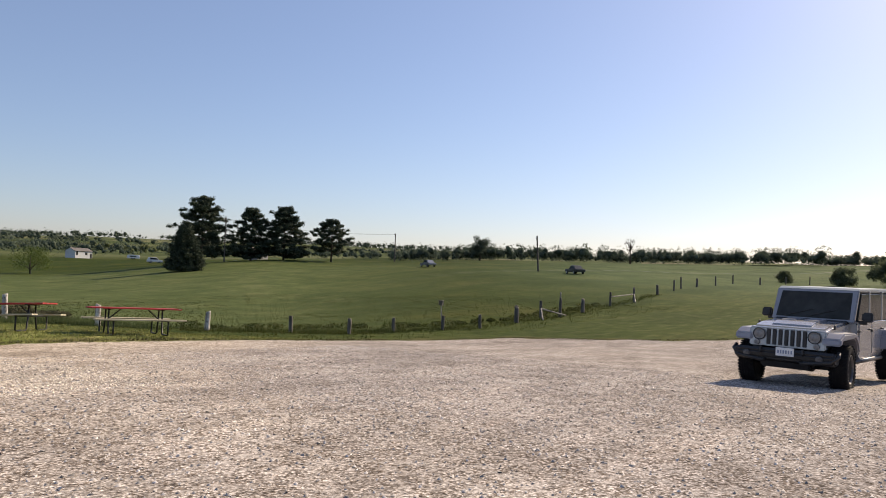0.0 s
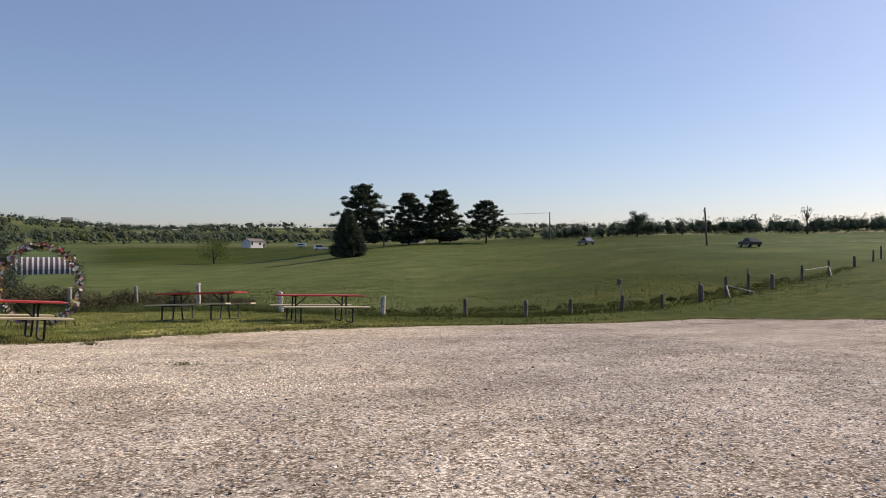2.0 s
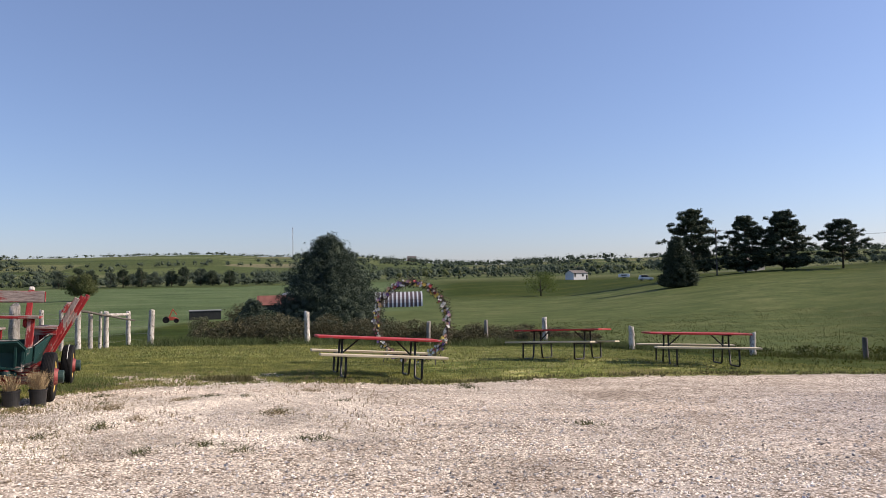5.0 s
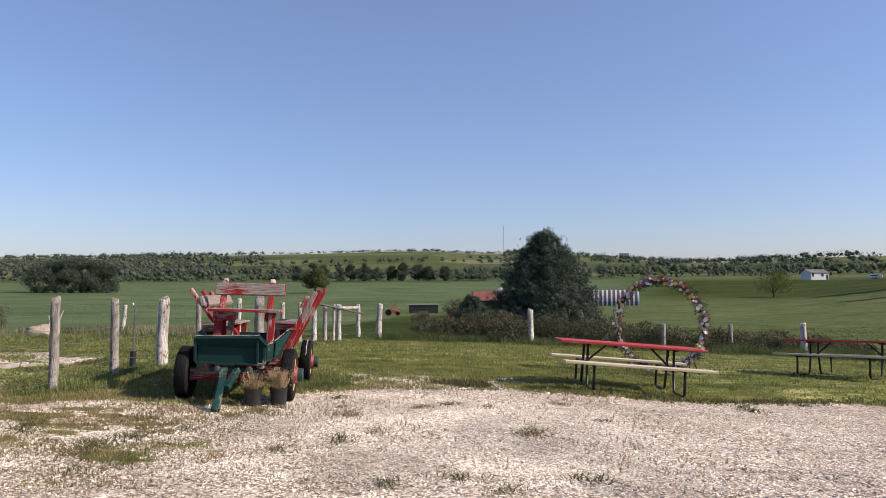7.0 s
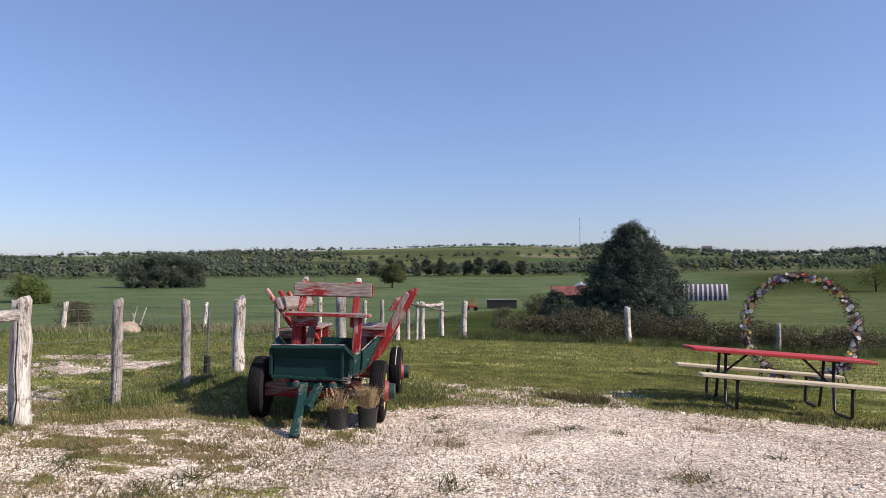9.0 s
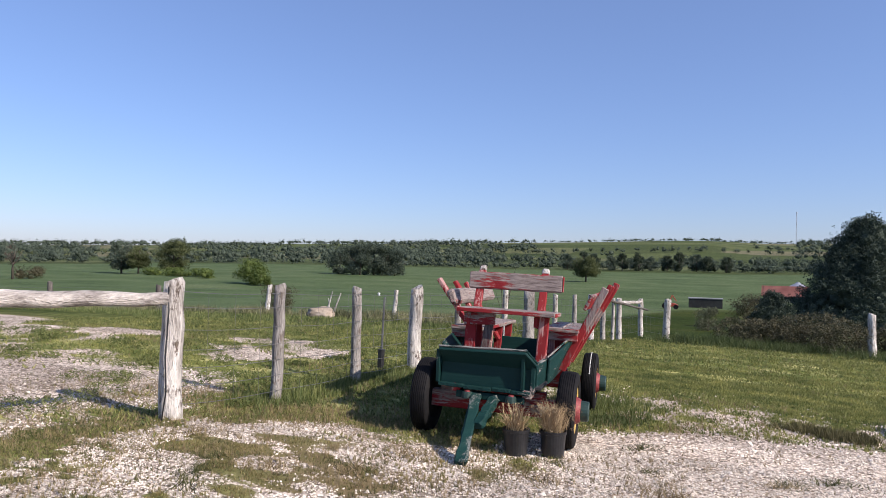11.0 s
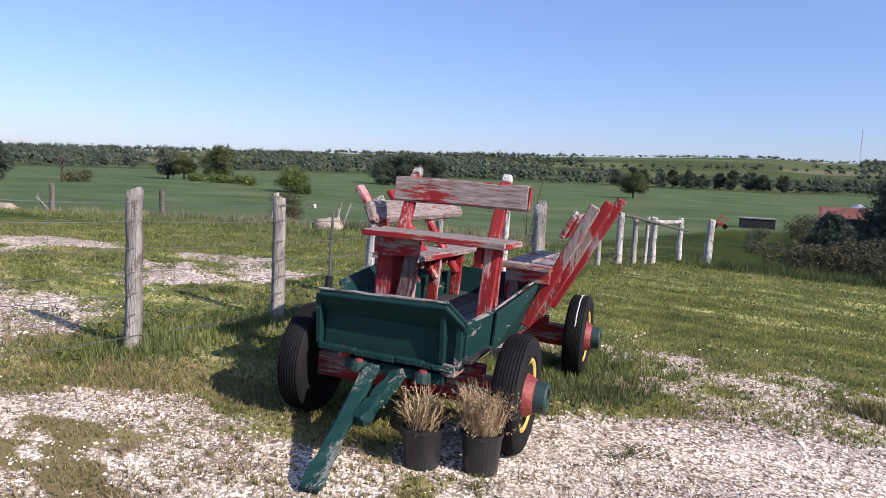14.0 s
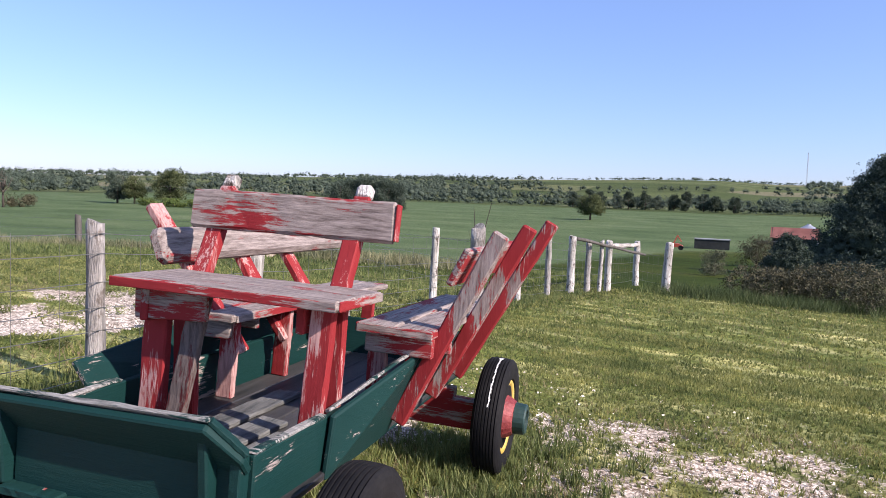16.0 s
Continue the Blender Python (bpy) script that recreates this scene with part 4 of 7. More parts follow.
# ---- pots beside the wagon ----
def make_pot(x, y, seed, bushy):
    rng = random.Random(seed)
    t = thing("flower_pot", "black plastic pot of dried-up plants by the wagon" if bushy else "black plastic pot with withered stalks by the wagon", "pot", at_ground(x, y, seed * 40), "pots by the wagon")
    part("pot", lathe([(0, 0.0), (0, 0.086), (0.005, 0.090), (0.190, 0.106), (0.193, 0.113), (0.214, 0.115), (0.216, 0.108), (0.185, 0.103), (0.185, 0.0)], 28, "z"), M_POT, t, smooth=False)
    part("soil", lathe([(0.192, 0.102), (0.200, 0.06), (0.197, 0.0)], 14, "z"), M_SOIL, t)
    np_rng = np.random.default_rng(seed)
    vs = []
    for k in range(700 if bushy else 160):
        a, r = rng.uniform(0, 6.28), rng.uniform(0, 0.09)
        h = rng.uniform(0.06, 0.27) if bushy else rng.uniform(0.05, 0.22)
        sp = rng.uniform(0.02, 0.13 if bushy else 0.16)
        b = Vector((r * math.cos(a), r * math.sin(a), 0.21))
        tip = b + Vector((sp * math.cos(a + 0.5), sp * math.sin(a + 0.5), h))
        mid = (b + tip) / 2 + Vector((rng.gauss(0, 0.02), rng.gauss(0, 0.02), 0.02))
        wdt = 0.0017 if bushy else 0.0032
        side = Vector((math.cos(a + 1.6), math.sin(a + 1.6), 0)) * wdt
        vs += [b - side, b + side, mid + side, mid - side, tip]
    n = len(vs) // 5
    v = np.array([tuple(p) for p in vs])
    base = (np.arange(n) * 5)[:, None]
    f = np.concatenate([base + np.array([0, 1, 2]), base + np.array([0, 2, 3]), base + np.array([3, 2, 4])])
    as_part("straw", mesh_np("straw", v, f, M_DRYSTEM), t, "dry straw-coloured stems", "stuff")
    m = 520 if bushy else 130
    at = np.stack([np_rng.normal(0, 0.085, m), np_rng.normal(0, 0.085, m), np_rng.uniform(0.24, 0.42, m)], -1)
    v, f = strewn(SPRAY_V, SPRAY_F, at, np_rng.uniform(0.006, 0.014, m), np_rng, 0.8)
    as_part("withered_foliage", mesh_np("withered_foliage", v, f, M_DRYSTEM), t, "", "stuff")


make_pot(-1.84, 9.06, 1, False)
make_pot(-1.555, 9.175, 2, True)


# ---- fences ----
def post_mesh(name, height, radius, material, seed, sides=10, lean=0.0):
    rng = random.Random(seed)
    path, radii = [], []
    for k in range(8):
        f = k / 7
        path.append((lean * f + rng.gauss(0, radius * 0.05), rng.gauss(0, radius * 0.05), -0.15 + f * (height + 0.15)))
        radii.append(radius * (1.08 - 0.14 * f + rng.uniform(-0.04, 0.04)))
    path.append((lean, 0, height + 0.012))
    radii.append(radius * 0.86)
    bm = rod(path, radii, sides, 0.05, seed)
    me = bpy.data.meshes.new(name)
    bm.to_mesh(me)
    bm.free()
    me.materials.append(material)
    me.shade_smooth()
    for p in me.polygons[-2:]:
        p.use_smooth = False
    return me


def fence_post(x, y, height, radius, material, seed, label, group, lean=0.0, turn=0.0):
    ob = new("fence_post", post_mesh("fence_post", height, radius, material, seed, 12 if radius > 0.06 else 8, lean))
    ob.matrix_basis = at_ground(x, y, turn)
    return tagged(ob, label, "post", group)


G_LEFT = "posts of the paddock fence"
fence_post(-5.30, 6.38, 1.22, 0.10, M_POSTPALE, 1, "thick pale weathered gate post at the gravel opening", G_LEFT)
fence_post(-4.80, 8.37, 1.20, 0.095, M_POSTPALE, 2, "thick pale split wooden corner post", G_LEFT)
fence_post(-4.58, 9.68, 1.20, 0.060, M_POST, 3, "slim gray round wooden fence post", G_LEFT, 0.02)
fence_post(-4.55, 11.40, 1.19, 0.064, M_POST, 4, "slim gray round wooden fence post", G_LEFT)
fence_post(-4.45, 13.05, 1.20, 0.098, M_POSTPALE, 5, "thick pale barked wooden fence post", G_LEFT, 0.04)
LINE = ((-4.30, 14.6, 0.055), (-4.05, 16.6, 0.055), (-3.95, 18.2, 0.12), (-3.80, 20.2, 0.06), (-3.62, 21.9, 0.06), (-3.42, 23.3, 0.085), (-3.25, 24.6, 0.07), (-3.02, 25.0, 0.05))
for k, (px, py, pr) in enumerate(LINE):
    fence_post(px, py, 1.2 + 0.04 * (k % 3), pr, M_POSTPALE if k % 2 else M_POST, 20 + k, "pale round wooden fence post in the grass", G_LEFT, 0.02 * (k % 2))
fence_post(-2.88, 25.4, 1.24, 0.085, M_POSTPALE, 31, "pale gate post holding a short rail", G_LEFT)
fence_post(-2.50, 28.4, 1.26, 0.085, M_POSTPALE, 32, "pale gate post holding a short rail", G_LEFT)
fence_post(-1.60, 26.9, 1.28, 0.11, M_POSTPALE, 33, "thick pale wooden post at the fence's corner", G_LEFT, 0.06)
FAR_L = ((-16.2, 26.4, 1.15, 0.09, 0.16), (-11.2, 27.2, 1.1, 0.08, 0.10), (-20.9, 25.9, 1.15, 0.11, -0.04), (-25.5, 24.8, 1.25, 0.10, 0.0), (-29.8, 23.9, 1.2, 0.14, 0.0), (-34.5, 22.8, 1.2, 0.10, 0.0))
for k, (px, py, ph, pr, lean) in enumerate(FAR_L):
    fence_post(px, py, ph, pr, M_POSTPALE if k < 2 else M_OLDPOST, 40 + k, "old leaning fence post at the edge of the crop", "posts of the far paddock fence", lean)
G_RIGHT = "posts of the meadow fence"
RIGHT = ((4.1, 26.9), (8.85, 26.2), (11.6, 26.8), (13.9, 25.9), (16.2, 22.95), (19.36, 20.0), (21.35, 17.0), (23.0, 15.15), (26.4, 15.4), (29.9, 15.0), (32.8, 14.5))
for k, (px, py) in enumerate(RIGHT):
    pale = k in (0, 3, 4, 5)
    fence_post(px, py, (1.25, 0.95, 1.0, 1.1, 0.88, 0.80, 0.72, 0.68, 0.68, 0.72, 0.74)[k], 0.11 if pale else 0.085, M_POSTPALE if pale else M_POST if k < 6 else M_OLDPOST, 60 + k,
               "pale stout fence post at the meadow's edge" if pale else "gray fence post standing in long grass", G_RIGHT, 0.05 * math.sin(k * 2.3), k * 33)
QFAR = ((38.0, 15.1), (42.9, 15.9), (44.8, 15.4), (50.8, 16.3), (59.9, 17.6), (65.7, 17.5), (77.9, 19.1), (86.0, 19.7), (91.1, 20.3), (98.9, 20.4), (108.1, 20.1), (121.1, 20.5), (127.3, 17.5), (138.0, 15.2), (149.3, 12.8))
for k, (px, py) in enumerate(QFAR):
    fence_post(px, py, 0.98 + 0.02 * k + 0.16 * (k % 3), 0.10 if k % 3 else 0.14, M_OLDPOST, 80 + k, "dark old fence post on the rise", G_RIGHT, 0.06 * math.sin(k * 1.9), k * 50)


def rail(p0, p1, radius, material, label, seed):
    bm = rod([Vector(p0).lerp(Vector(p1), k / 8) + Vector((0, 0, 0.008 * math.sin(k * 2.1 + seed))) for k in range(9)], [radius * (1.12 - 0.03 * k) for k in range(9)], 10, 0.06, seed)
    me = bpy.data.meshes.new("fence_rail")
    bm.to_mesh(me)
    bm.free()
    me.materials.append(material)
    me.shade_smooth()
    return tagged(new("fence_rail", me), label, "rail")


rail((-5.26, 6.45, gz(-5.2, 6.4) + 1.03), (-4.68, 8.14, gz(-4.66, 8.2) + 1.06), 0.064, M_RAIL, "pale peeled log rail fixed between two gate posts", 3)
rail((-2.88, 25.4, gz(-2.9, 25.4) + 1.12), (-2.50, 28.4, gz(-2.5, 28.4) + 1.16), 0.06, M_RAIL, "pale log rail between two gate posts", 4)
rail((-3.35, 23.4, gz(-3.4, 23.4) + 1.25), (-2.2, 27.5, gz(-2.3, 27) + 0.9), 0.035, M_OLDPOST, "thin dark pole leaning across the gate posts", 5)
for a, b in (((42.9, 15.9, 0.65), (41.2, 14.9, 0.05)), ((42.9, 15.9, 0.65), (44.9, 15.0, 0.15)), ((65.7, 17.5, 0.8), (63.6, 16.6, 0.1)), ((59.9, 17.6, 0.8), (65.7, 17.5, 0.8)), ((44.8, 15.4, 0.3), (44.85, 15.4, 1.75))):
    rail((a[0], a[1], gz(a[0], a[1]) + a[2]), (b[0], b[1], gz(b[0], b[1]) + b[2]), 0.05, M_POST, "gray timber brace of the meadow fence", 6)


def wires(name, stops, heights, stays, label):
    """Strands of wire along a line of posts, with thin upright stays."""
    t = thing(name, label, "fence")
    for h in heights:
        pts = []
        for (x0, y0), (x1, y1) in zip(stops, stops[1:]):
            for k in range(6):
                f = k / 6
                x, y = x0 + (x1 - x0) * f, y0 + (y1 - y0) * f
                pts.append((x + 0.065, y, gz(x, y) + h - 0.02 * math.sin(f * math.pi)))
        x, y = stops[-1]
        pts.append((x + 0.065, y, gz(x, y) + h))
        part("wire_strand", rod(pts, 0.0034, 4, cap=False), M_WIRE, t)
    if stays:
        vs, fs = [], []
        for (x0, y0), (x1, y1) in zip(stops, stops[1:]):
            d = math.hypot(x1 - x0, y1 - y0)
            n = int(d / stays)
            for k in range(1, n):
                f = k / n
                x, y = x0 + (x1 - x0) * f + 0.065, y0 + (y1 - y0) * f
                g = gz(x, y)
                c = len(vs)
                for q in range(3):
                    ox, oy = 0.0016 * math.cos(q * 2.09), 0.0016 * math.sin(q * 2.09)
                    vs += [(x + ox, y + oy, g + heights[0]), (x + ox, y + oy, g + heights[-1])]
                fs += [(c, c + 2, c + 3, c + 1), (c + 2, c + 4, c + 5, c + 3), (c + 4, c, c + 1, c + 5)]
        as_part("wire_mesh", mesh_np("wire_mesh", np.array(vs), np.array(fs), M_WIRE), t, "", "stuff")


wires("wire_fence", [(-4.80, 8.37), (-4.58, 9.68), (-4.55, 11.40), (-4.45, 13.05)] + [(a, b) for a, b, _ in LINE], (0.12, 0.28, 0.44, 0.60, 0.78, 0.98, 1.12), 0.32, "woven wire fence strung along gray posts")
wires("wire_fence", [(-3.02, 25.0), (-2.88, 25.4), (-2.5, 28.4), (-1.6, 26.9)], (0.2, 0.45, 0.7, 0.95), 0.25, "woven wire fence strung at the garden gate")
wires("wire_fence", [(-34.5, 22.8), (-29.8, 23.9), (-25.5, 24.8), (-20.9, 25.9), (-17.6, 26.6), (-12.0, 27.5), (-4.0, 18.2)], (0.3, 0.7, 1.05), 0, "thin wire fence along the crop field")
# capped pipe standing by the fence
pipe = thing("standpipe", "thin steel rod in a black base beside the fence", "pipe", at_ground(-4.78, 12.65))
part("rod", rod([(0, 0, 0), (0.01, 0, 0.55), (0.03, 0, 1.05)], 0.016, 8), M_WIRE, pipe)
part("sleeve", rod([(-0.01, 0, -0.02), (0, 0, 0.30)], 0.05, 10), M_POT, pipe)
# birdhouse on a leaning pole
bird = thing("birdhouse", "small dark birdhouse on a thin leaning pole by the fence", "birdhouse", at_ground(29.95, 15.05))
part("pole", rod([(0, 0, 0), (-0.16, 0, 1.30)], 0.03, 8), M_POST, bird)
part("box", boards([((-0.16, -0.1, 1.38), (-0.16, 0.1, 1.38), 0.16, 0.22), ((-0.17, -0.13, 1.51), (-0.17, 0.13, 1.51), 0.24, 0.03)]), M_OLDPOST, bird)

# black cable down the corner post, sticks by the boulder, bare saplings
cable = thing("cable", "black cable hanging down the pale corner post", "cable", at_ground(-4.80, 8.37))
part("strand", rod([(0.03, -0.095, 1.16), (0.045, -0.105, 0.9), (0.03, -0.11, 0.55), (0.05, -0.112, 0.25), (0.02, -0.12, 0.0), (-0.10, -0.16, 0.012), (-0.3, -0.12, 0.012)], 0.007, 6), M_POT, cable, "", None, True)


tag = thing("wire_insulator", "small white plastic insulator clipped on the top fence wire", "insulator", pose(-4.47, 11.87, gz(-4.47, 11.87) + 1.10))
part("body", lathe([(0, 0), (0.0, 0.014), (0.01, 0.019), (0.022, 0.013), (0.032, 0.019), (0.042, 0.014), (0.045, 0)], 12, "z"), M_STRIPE, tag, smooth=True)
part("clip", rod([(0, -0.03, 0.012), (0, 0.0, 0.022), (0, 0.04, 0.006)], 0.005, 6), M_POT, tag, "black clip")


def sticks(x, y, stems, material, label, name, category):
    t = thing(name, label, category, at_ground(x, y))
    for k, (ox, oy, tx, ty, h, r) in enumerate(stems):
        part("stem", rod([(ox, oy, -0.03), (ox + 0.4 * tx + 0.02, oy + 0.4 * ty, h * 0.5), (ox + tx, oy + ty, h)], [r, r * 0.8, r * 0.4], 6, 0.1, k), material, t)
    return t


sticks(-13.75, 26.7, ((0.0, 0.0, 0.25, 0.0, 0.95, 0.045), (0.25, 0.05, 0.28, 0.1, 0.9, 0.045), (0.1, 0.1, -0.1, 0.05, 0.7, 0.03)), M_POSTPALE, "pale broken sticks standing behind the boulder", "broken_stick", "stick")
sticks(-7.66, 29.4, ((0, 0, -0.12, 0, 2.0, 0.022), (0.04, 0, 0.42, 0.05, 2.15, 0.022), (0.1, 0, 0.2, 0.1, 1.5, 0.014), (0.0, 0.0, -0.3, 0.1, 1.2, 0.012)), M_BARK, "thin bare sapling behind the fence", "bare_sapling", "sapling")
sticks(-25.9, 25.1, ((0, 0, -1.1, 0.1, 0.75, 0.05), (-0.3, 0, -0.6, 0.0, 0.25, 0.035), (-0.6, 0.05, -0.5, 0.1, 0.9, 0.03)), M_POST, "dead gray branch propped on the old fence", "dead_branch", "branch")
# boulder in the paddock
def make_boulder(x, y, sx, sy, sz, seed):
    bm = bmesh.new()
    bmesh.ops.create_icosphere(bm, subdivisions=4, radius=1)
    for v in bm.verts:
        d = 1 + 0.28 * noise.noise(v.co * 1.3 + Vector((seed, 0, 0))) + 0.10 * noise.noise(v.co * 4.1 + Vector((0, seed, 0)))
        v.co = Vector((v.co.x * sx * d, v.co.y * sy * d, v.co.z * sz * d + sz * 0.55))
    me = bpy.data.meshes.new("boulder")
    bm.to_mesh(me)
    bm.free()
    me.materials.append(M_ROCK)
    me.shade_smooth()
    ob = new("boulder", me)
    ob.matrix_basis = at_ground(x, y)
    tagged(ob, "rounded tan boulder in the paddock grass", "rock")


M_ROCK = surf("tan_rock", (0.22, 0.17, 0.12), (0.46, 0.38, 0.29), 1.2, 14, 0.9, 0.7, 0.03)
make_boulder(-13.5, 25.9, 0.56, 0.42, 0.25, 3)
make_boulder(-27.4, 24.2, 0.5, 0.4, 0.3, 8)


# ---- picnic tables ----
def make_picnic_table(m):
    t = thing("picnic_table", "picnic table with red top, pale benches and dark tube legs", "table", m, "picnic tables on the grass")
    L = 1.184
    for k in range(4):
        y = -0.285 + k * 0.19
        part("top_plank", board((-L, y, 0.735), (L, y, 0.735), 0.184, 0.04, edge=0.006), M_TABLERED, t)
    for s in (-1, 1):
        for k in range(2):
            y = s * (0.648 + k * 0.145)
            part("bench_plank", board((-L, y, 0.435), (L, y, 0.435), 0.138, 0.04, edge=0.006), M_BENCH, t, "pale bench plank")
    for e in (-1, 1):
        x = e * 0.71
        for s in (-1, 1):
            r = 0.022
            part("leg", rod([(x, s * 0.16, 0.71), (x, s * 0.18, 0.40), (x, s * 0.24, 0.06), (x, s * 0.30, 0.022), (x, s * 0.70, 0.022), (x, s * 0.755, 0.05), (x, s * 0.74, 0.40), (x, s * 0.66, 0.412)], r, 8), M_TUBE, t, smooth=True)
        part("top_bar", rod([(x, -0.33, 0.705), (x, 0.33, 0.705)], 0.02, 8), M_TUBE, t, smooth=True)
        part("cross_bar", rod([(x, -0.79, 0.40), (x, 0.79, 0.40)], 0.018, 8), M_TUBE, t, smooth=True)
        part("brace", rod([(x, 0, 0.40), (e * 0.36, 0, 0.71)], 0.017, 8), M_TUBE, t, smooth=True)
    return t


def table_pose(x, y, dx, dy, tip=0.039, back=0.028):
    up = Vector((tip, back, 1)).normalized()
    xa = Vector((dx, dy, 0))
    xa = (xa - up * xa.dot(up)).normalized()
    ya = up.cross(xa)
    r = Matrix((xa, ya, up)).transposed().to_4x4()
    r.translation = (x, y, gz(x, y) - 0.006)
    return r


table_1 = make_picnic_table(table_pose(3.58, 12.16, 1.0, -0.02, 0.075))
copy_thing(table_1, table_pose(9.06, 15.02, 0.578, -0.816, 0.03, 0.075))
copy_thing(table_1, table_pose(11.46, 12.89, 0.956, -0.294))


# ---- ring of flowers ----
def make_arch():
    m = pose(5.1, 15.05, gz(5.1, 15.05), 0, 0, -36)
    t = thing("flower_arch", "tall round arch of twigs and coloured blossoms on the lawn", "arch", m)
    rng = random.Random(11)
    nr = np.random.default_rng(11)
    R, C = 0.915, 1.005
    ring = []
    for k in range(61):
        a = math.radians(-168 + k * 336 / 60)
        ring.append((R * math.sin(a), 0.0, C + R * math.cos(a)))
    for o in (0.05, -0.05):
        part("hoop", rod([(x, o, z) for x, y, z in ring], 0.012, 6), M_TUBE, t)
    for s in (-1, 1):
        part("foot", rod([(s * 0.62, 0.05, 0.36), (s * 0.74, 0.22, 0.0)], 0.012, 6), M_TUBE, t)
        part("foot", rod([(s * 0.62, -0.05, 0.36), (s * 0.66, -0.22, 0.0)], 0.012, 6), M_TUBE, t)
    vine = [(x * (1 + 0.05 * math.sin(k * 1.9)), 0.05 * math.sin(k * 1.3), (z - C) * (1 + 0.05 * math.sin(k * 1.9)) + C) for k, (x, y, z) in enumerate(ring)]
    part("vine", rod(vine, [0.022 + 0.008 * math.sin(k * 2.7) for k in range(61)], 6, 0.25, 3), M_BARK, t, "brown woody vine")
    vine = [(x * (1 - 0.05 * math.sin(k * 1.5)), 0.05 * math.cos(k * 1.7), (z - C) * (1 - 0.05 * math.sin(k * 1.5)) + C) for k, (x, y, z) in enumerate(ring)]
    part("vine", rod(vine, [0.020 + 0.008 * math.sin(k * 2.1) for k in range(61)], 6, 0.25, 4), M_BARK, t, "brown woody vine")
    # twigs wound round the hoop
    ks = nr.integers(0, 61, 1500)
    at = np.array([ring[k] for k in ks]) + nr.normal(0, 0.045, (1500, 3))
    tw_v = np.array([(-1, 0, 0), (1, 0.15, 0.1), (1, 0.1, 0.16), (-0.9, 0.05, 0.08)])
    v, f = strewn(tw_v, np.array([(0, 1, 2), (0, 2, 3)]), at, nr.uniform(0.05, 0.14, 1500), nr, 0.9)
    as_part("vine_wrap", mesh_np("vine_wrap", v, f, M_TWIG), t, "brown twigs", "stuff")
    ks = nr.integers(0, 61, 330)
    at = np.array([ring[k] for k in ks]) + nr.normal(0, 0.05, (330, 3))
    v, f = strewn(SPRAY_V, SPRAY_F, at, nr.uniform(0.025, 0.055, 330), nr, 0.9)
    as_part("foliage", mesh_np("foliage", v, f, M_SHRUBDARK), t, "dark green leaves", "stuff")
    kinds = []
    for name, ca, cb in (("white_blossom", (0.78, 0.74, 0.68), (0.85, 0.83, 0.78)), ("pink_blossom", (0.62, 0.32, 0.36), (0.72, 0.50, 0.50)), ("yellow_blossom", (0.68, 0.52, 0.08), (0.75, 0.62, 0.22)),
                         ("purple_blossom", (0.22, 0.12, 0.35), (0.34, 0.22, 0.45)), ("red_blossom", (0.42, 0.05, 0.06), (0.52, 0.12, 0.12)), ("peach_blossom", (0.70, 0.42, 0.28), (0.75, 0.55, 0.42))):
        mt = surf(name, ca, cb, 8, 60, 0.7, 0.2)
        bm = bmesh.new()
        for layer, (nn, rr, zz) in enumerate(((6, 1.0, 0.0), (5, 0.68, 0.25), (4, 0.38, 0.42))):
            for q in range(nn):
                a0 = 2 * math.pi * (q + 0.5 * layer) / nn
                c0 = bm.verts.new((0, 0, zz - 0.1))
                p1 = bm.verts.new((rr * math.cos(a0 - 0.55), rr * math.sin(a0 - 0.55), zz + 0.15))
                p2 = bm.verts.new((rr * 1.1 * math.cos(a0), rr * 1.1 * math.sin(a0), zz + 0.28))
                p3 = bm.verts.new((rr * math.cos(a0 + 0.55), rr * math.sin(a0 + 0.55), zz + 0.15))
                bm.faces.new((c0, p1, p2, p3))
        me = bpy.data.meshes.new("blossom")
        bm.to_mesh(me)
        bm.free()
        me.materials.append(mt)
        kinds.append(me)
    for k in range(290):
        x, y, z = ring[rng.randrange(61)]
        o = Vector((rng.uniform(-0.07, 0.07), rng.uniform(-0.13, 0.03), rng.uniform(-0.07, 0.07)))
        s = rng.uniform(0.024, 0.046)
        mm = Matrix.Translation(Vector((x, y, z)) + o) @ Euler((rng.uniform(0.7, 2.0), rng.uniform(-0.6, 0.6), rng.uniform(-0.7, 0.7))).to_matrix().to_4x4() @ Matrix.Scale(s, 4)
        piece("blossom", rng.choice(kinds + kinds[:1] * 4 + kinds[2:3]), t, mm)


M_TWIG = leafy("brown_twigs", (0.05, 0.035, 0.025), (0.16, 0.12, 0.09), 0.9, 0.0)
M_SHRUBDARK = leafy("arch_leaves", (0.03, 0.045, 0.025), (0.09, 0.11, 0.055), 0.8, 0.1)
make_arch()


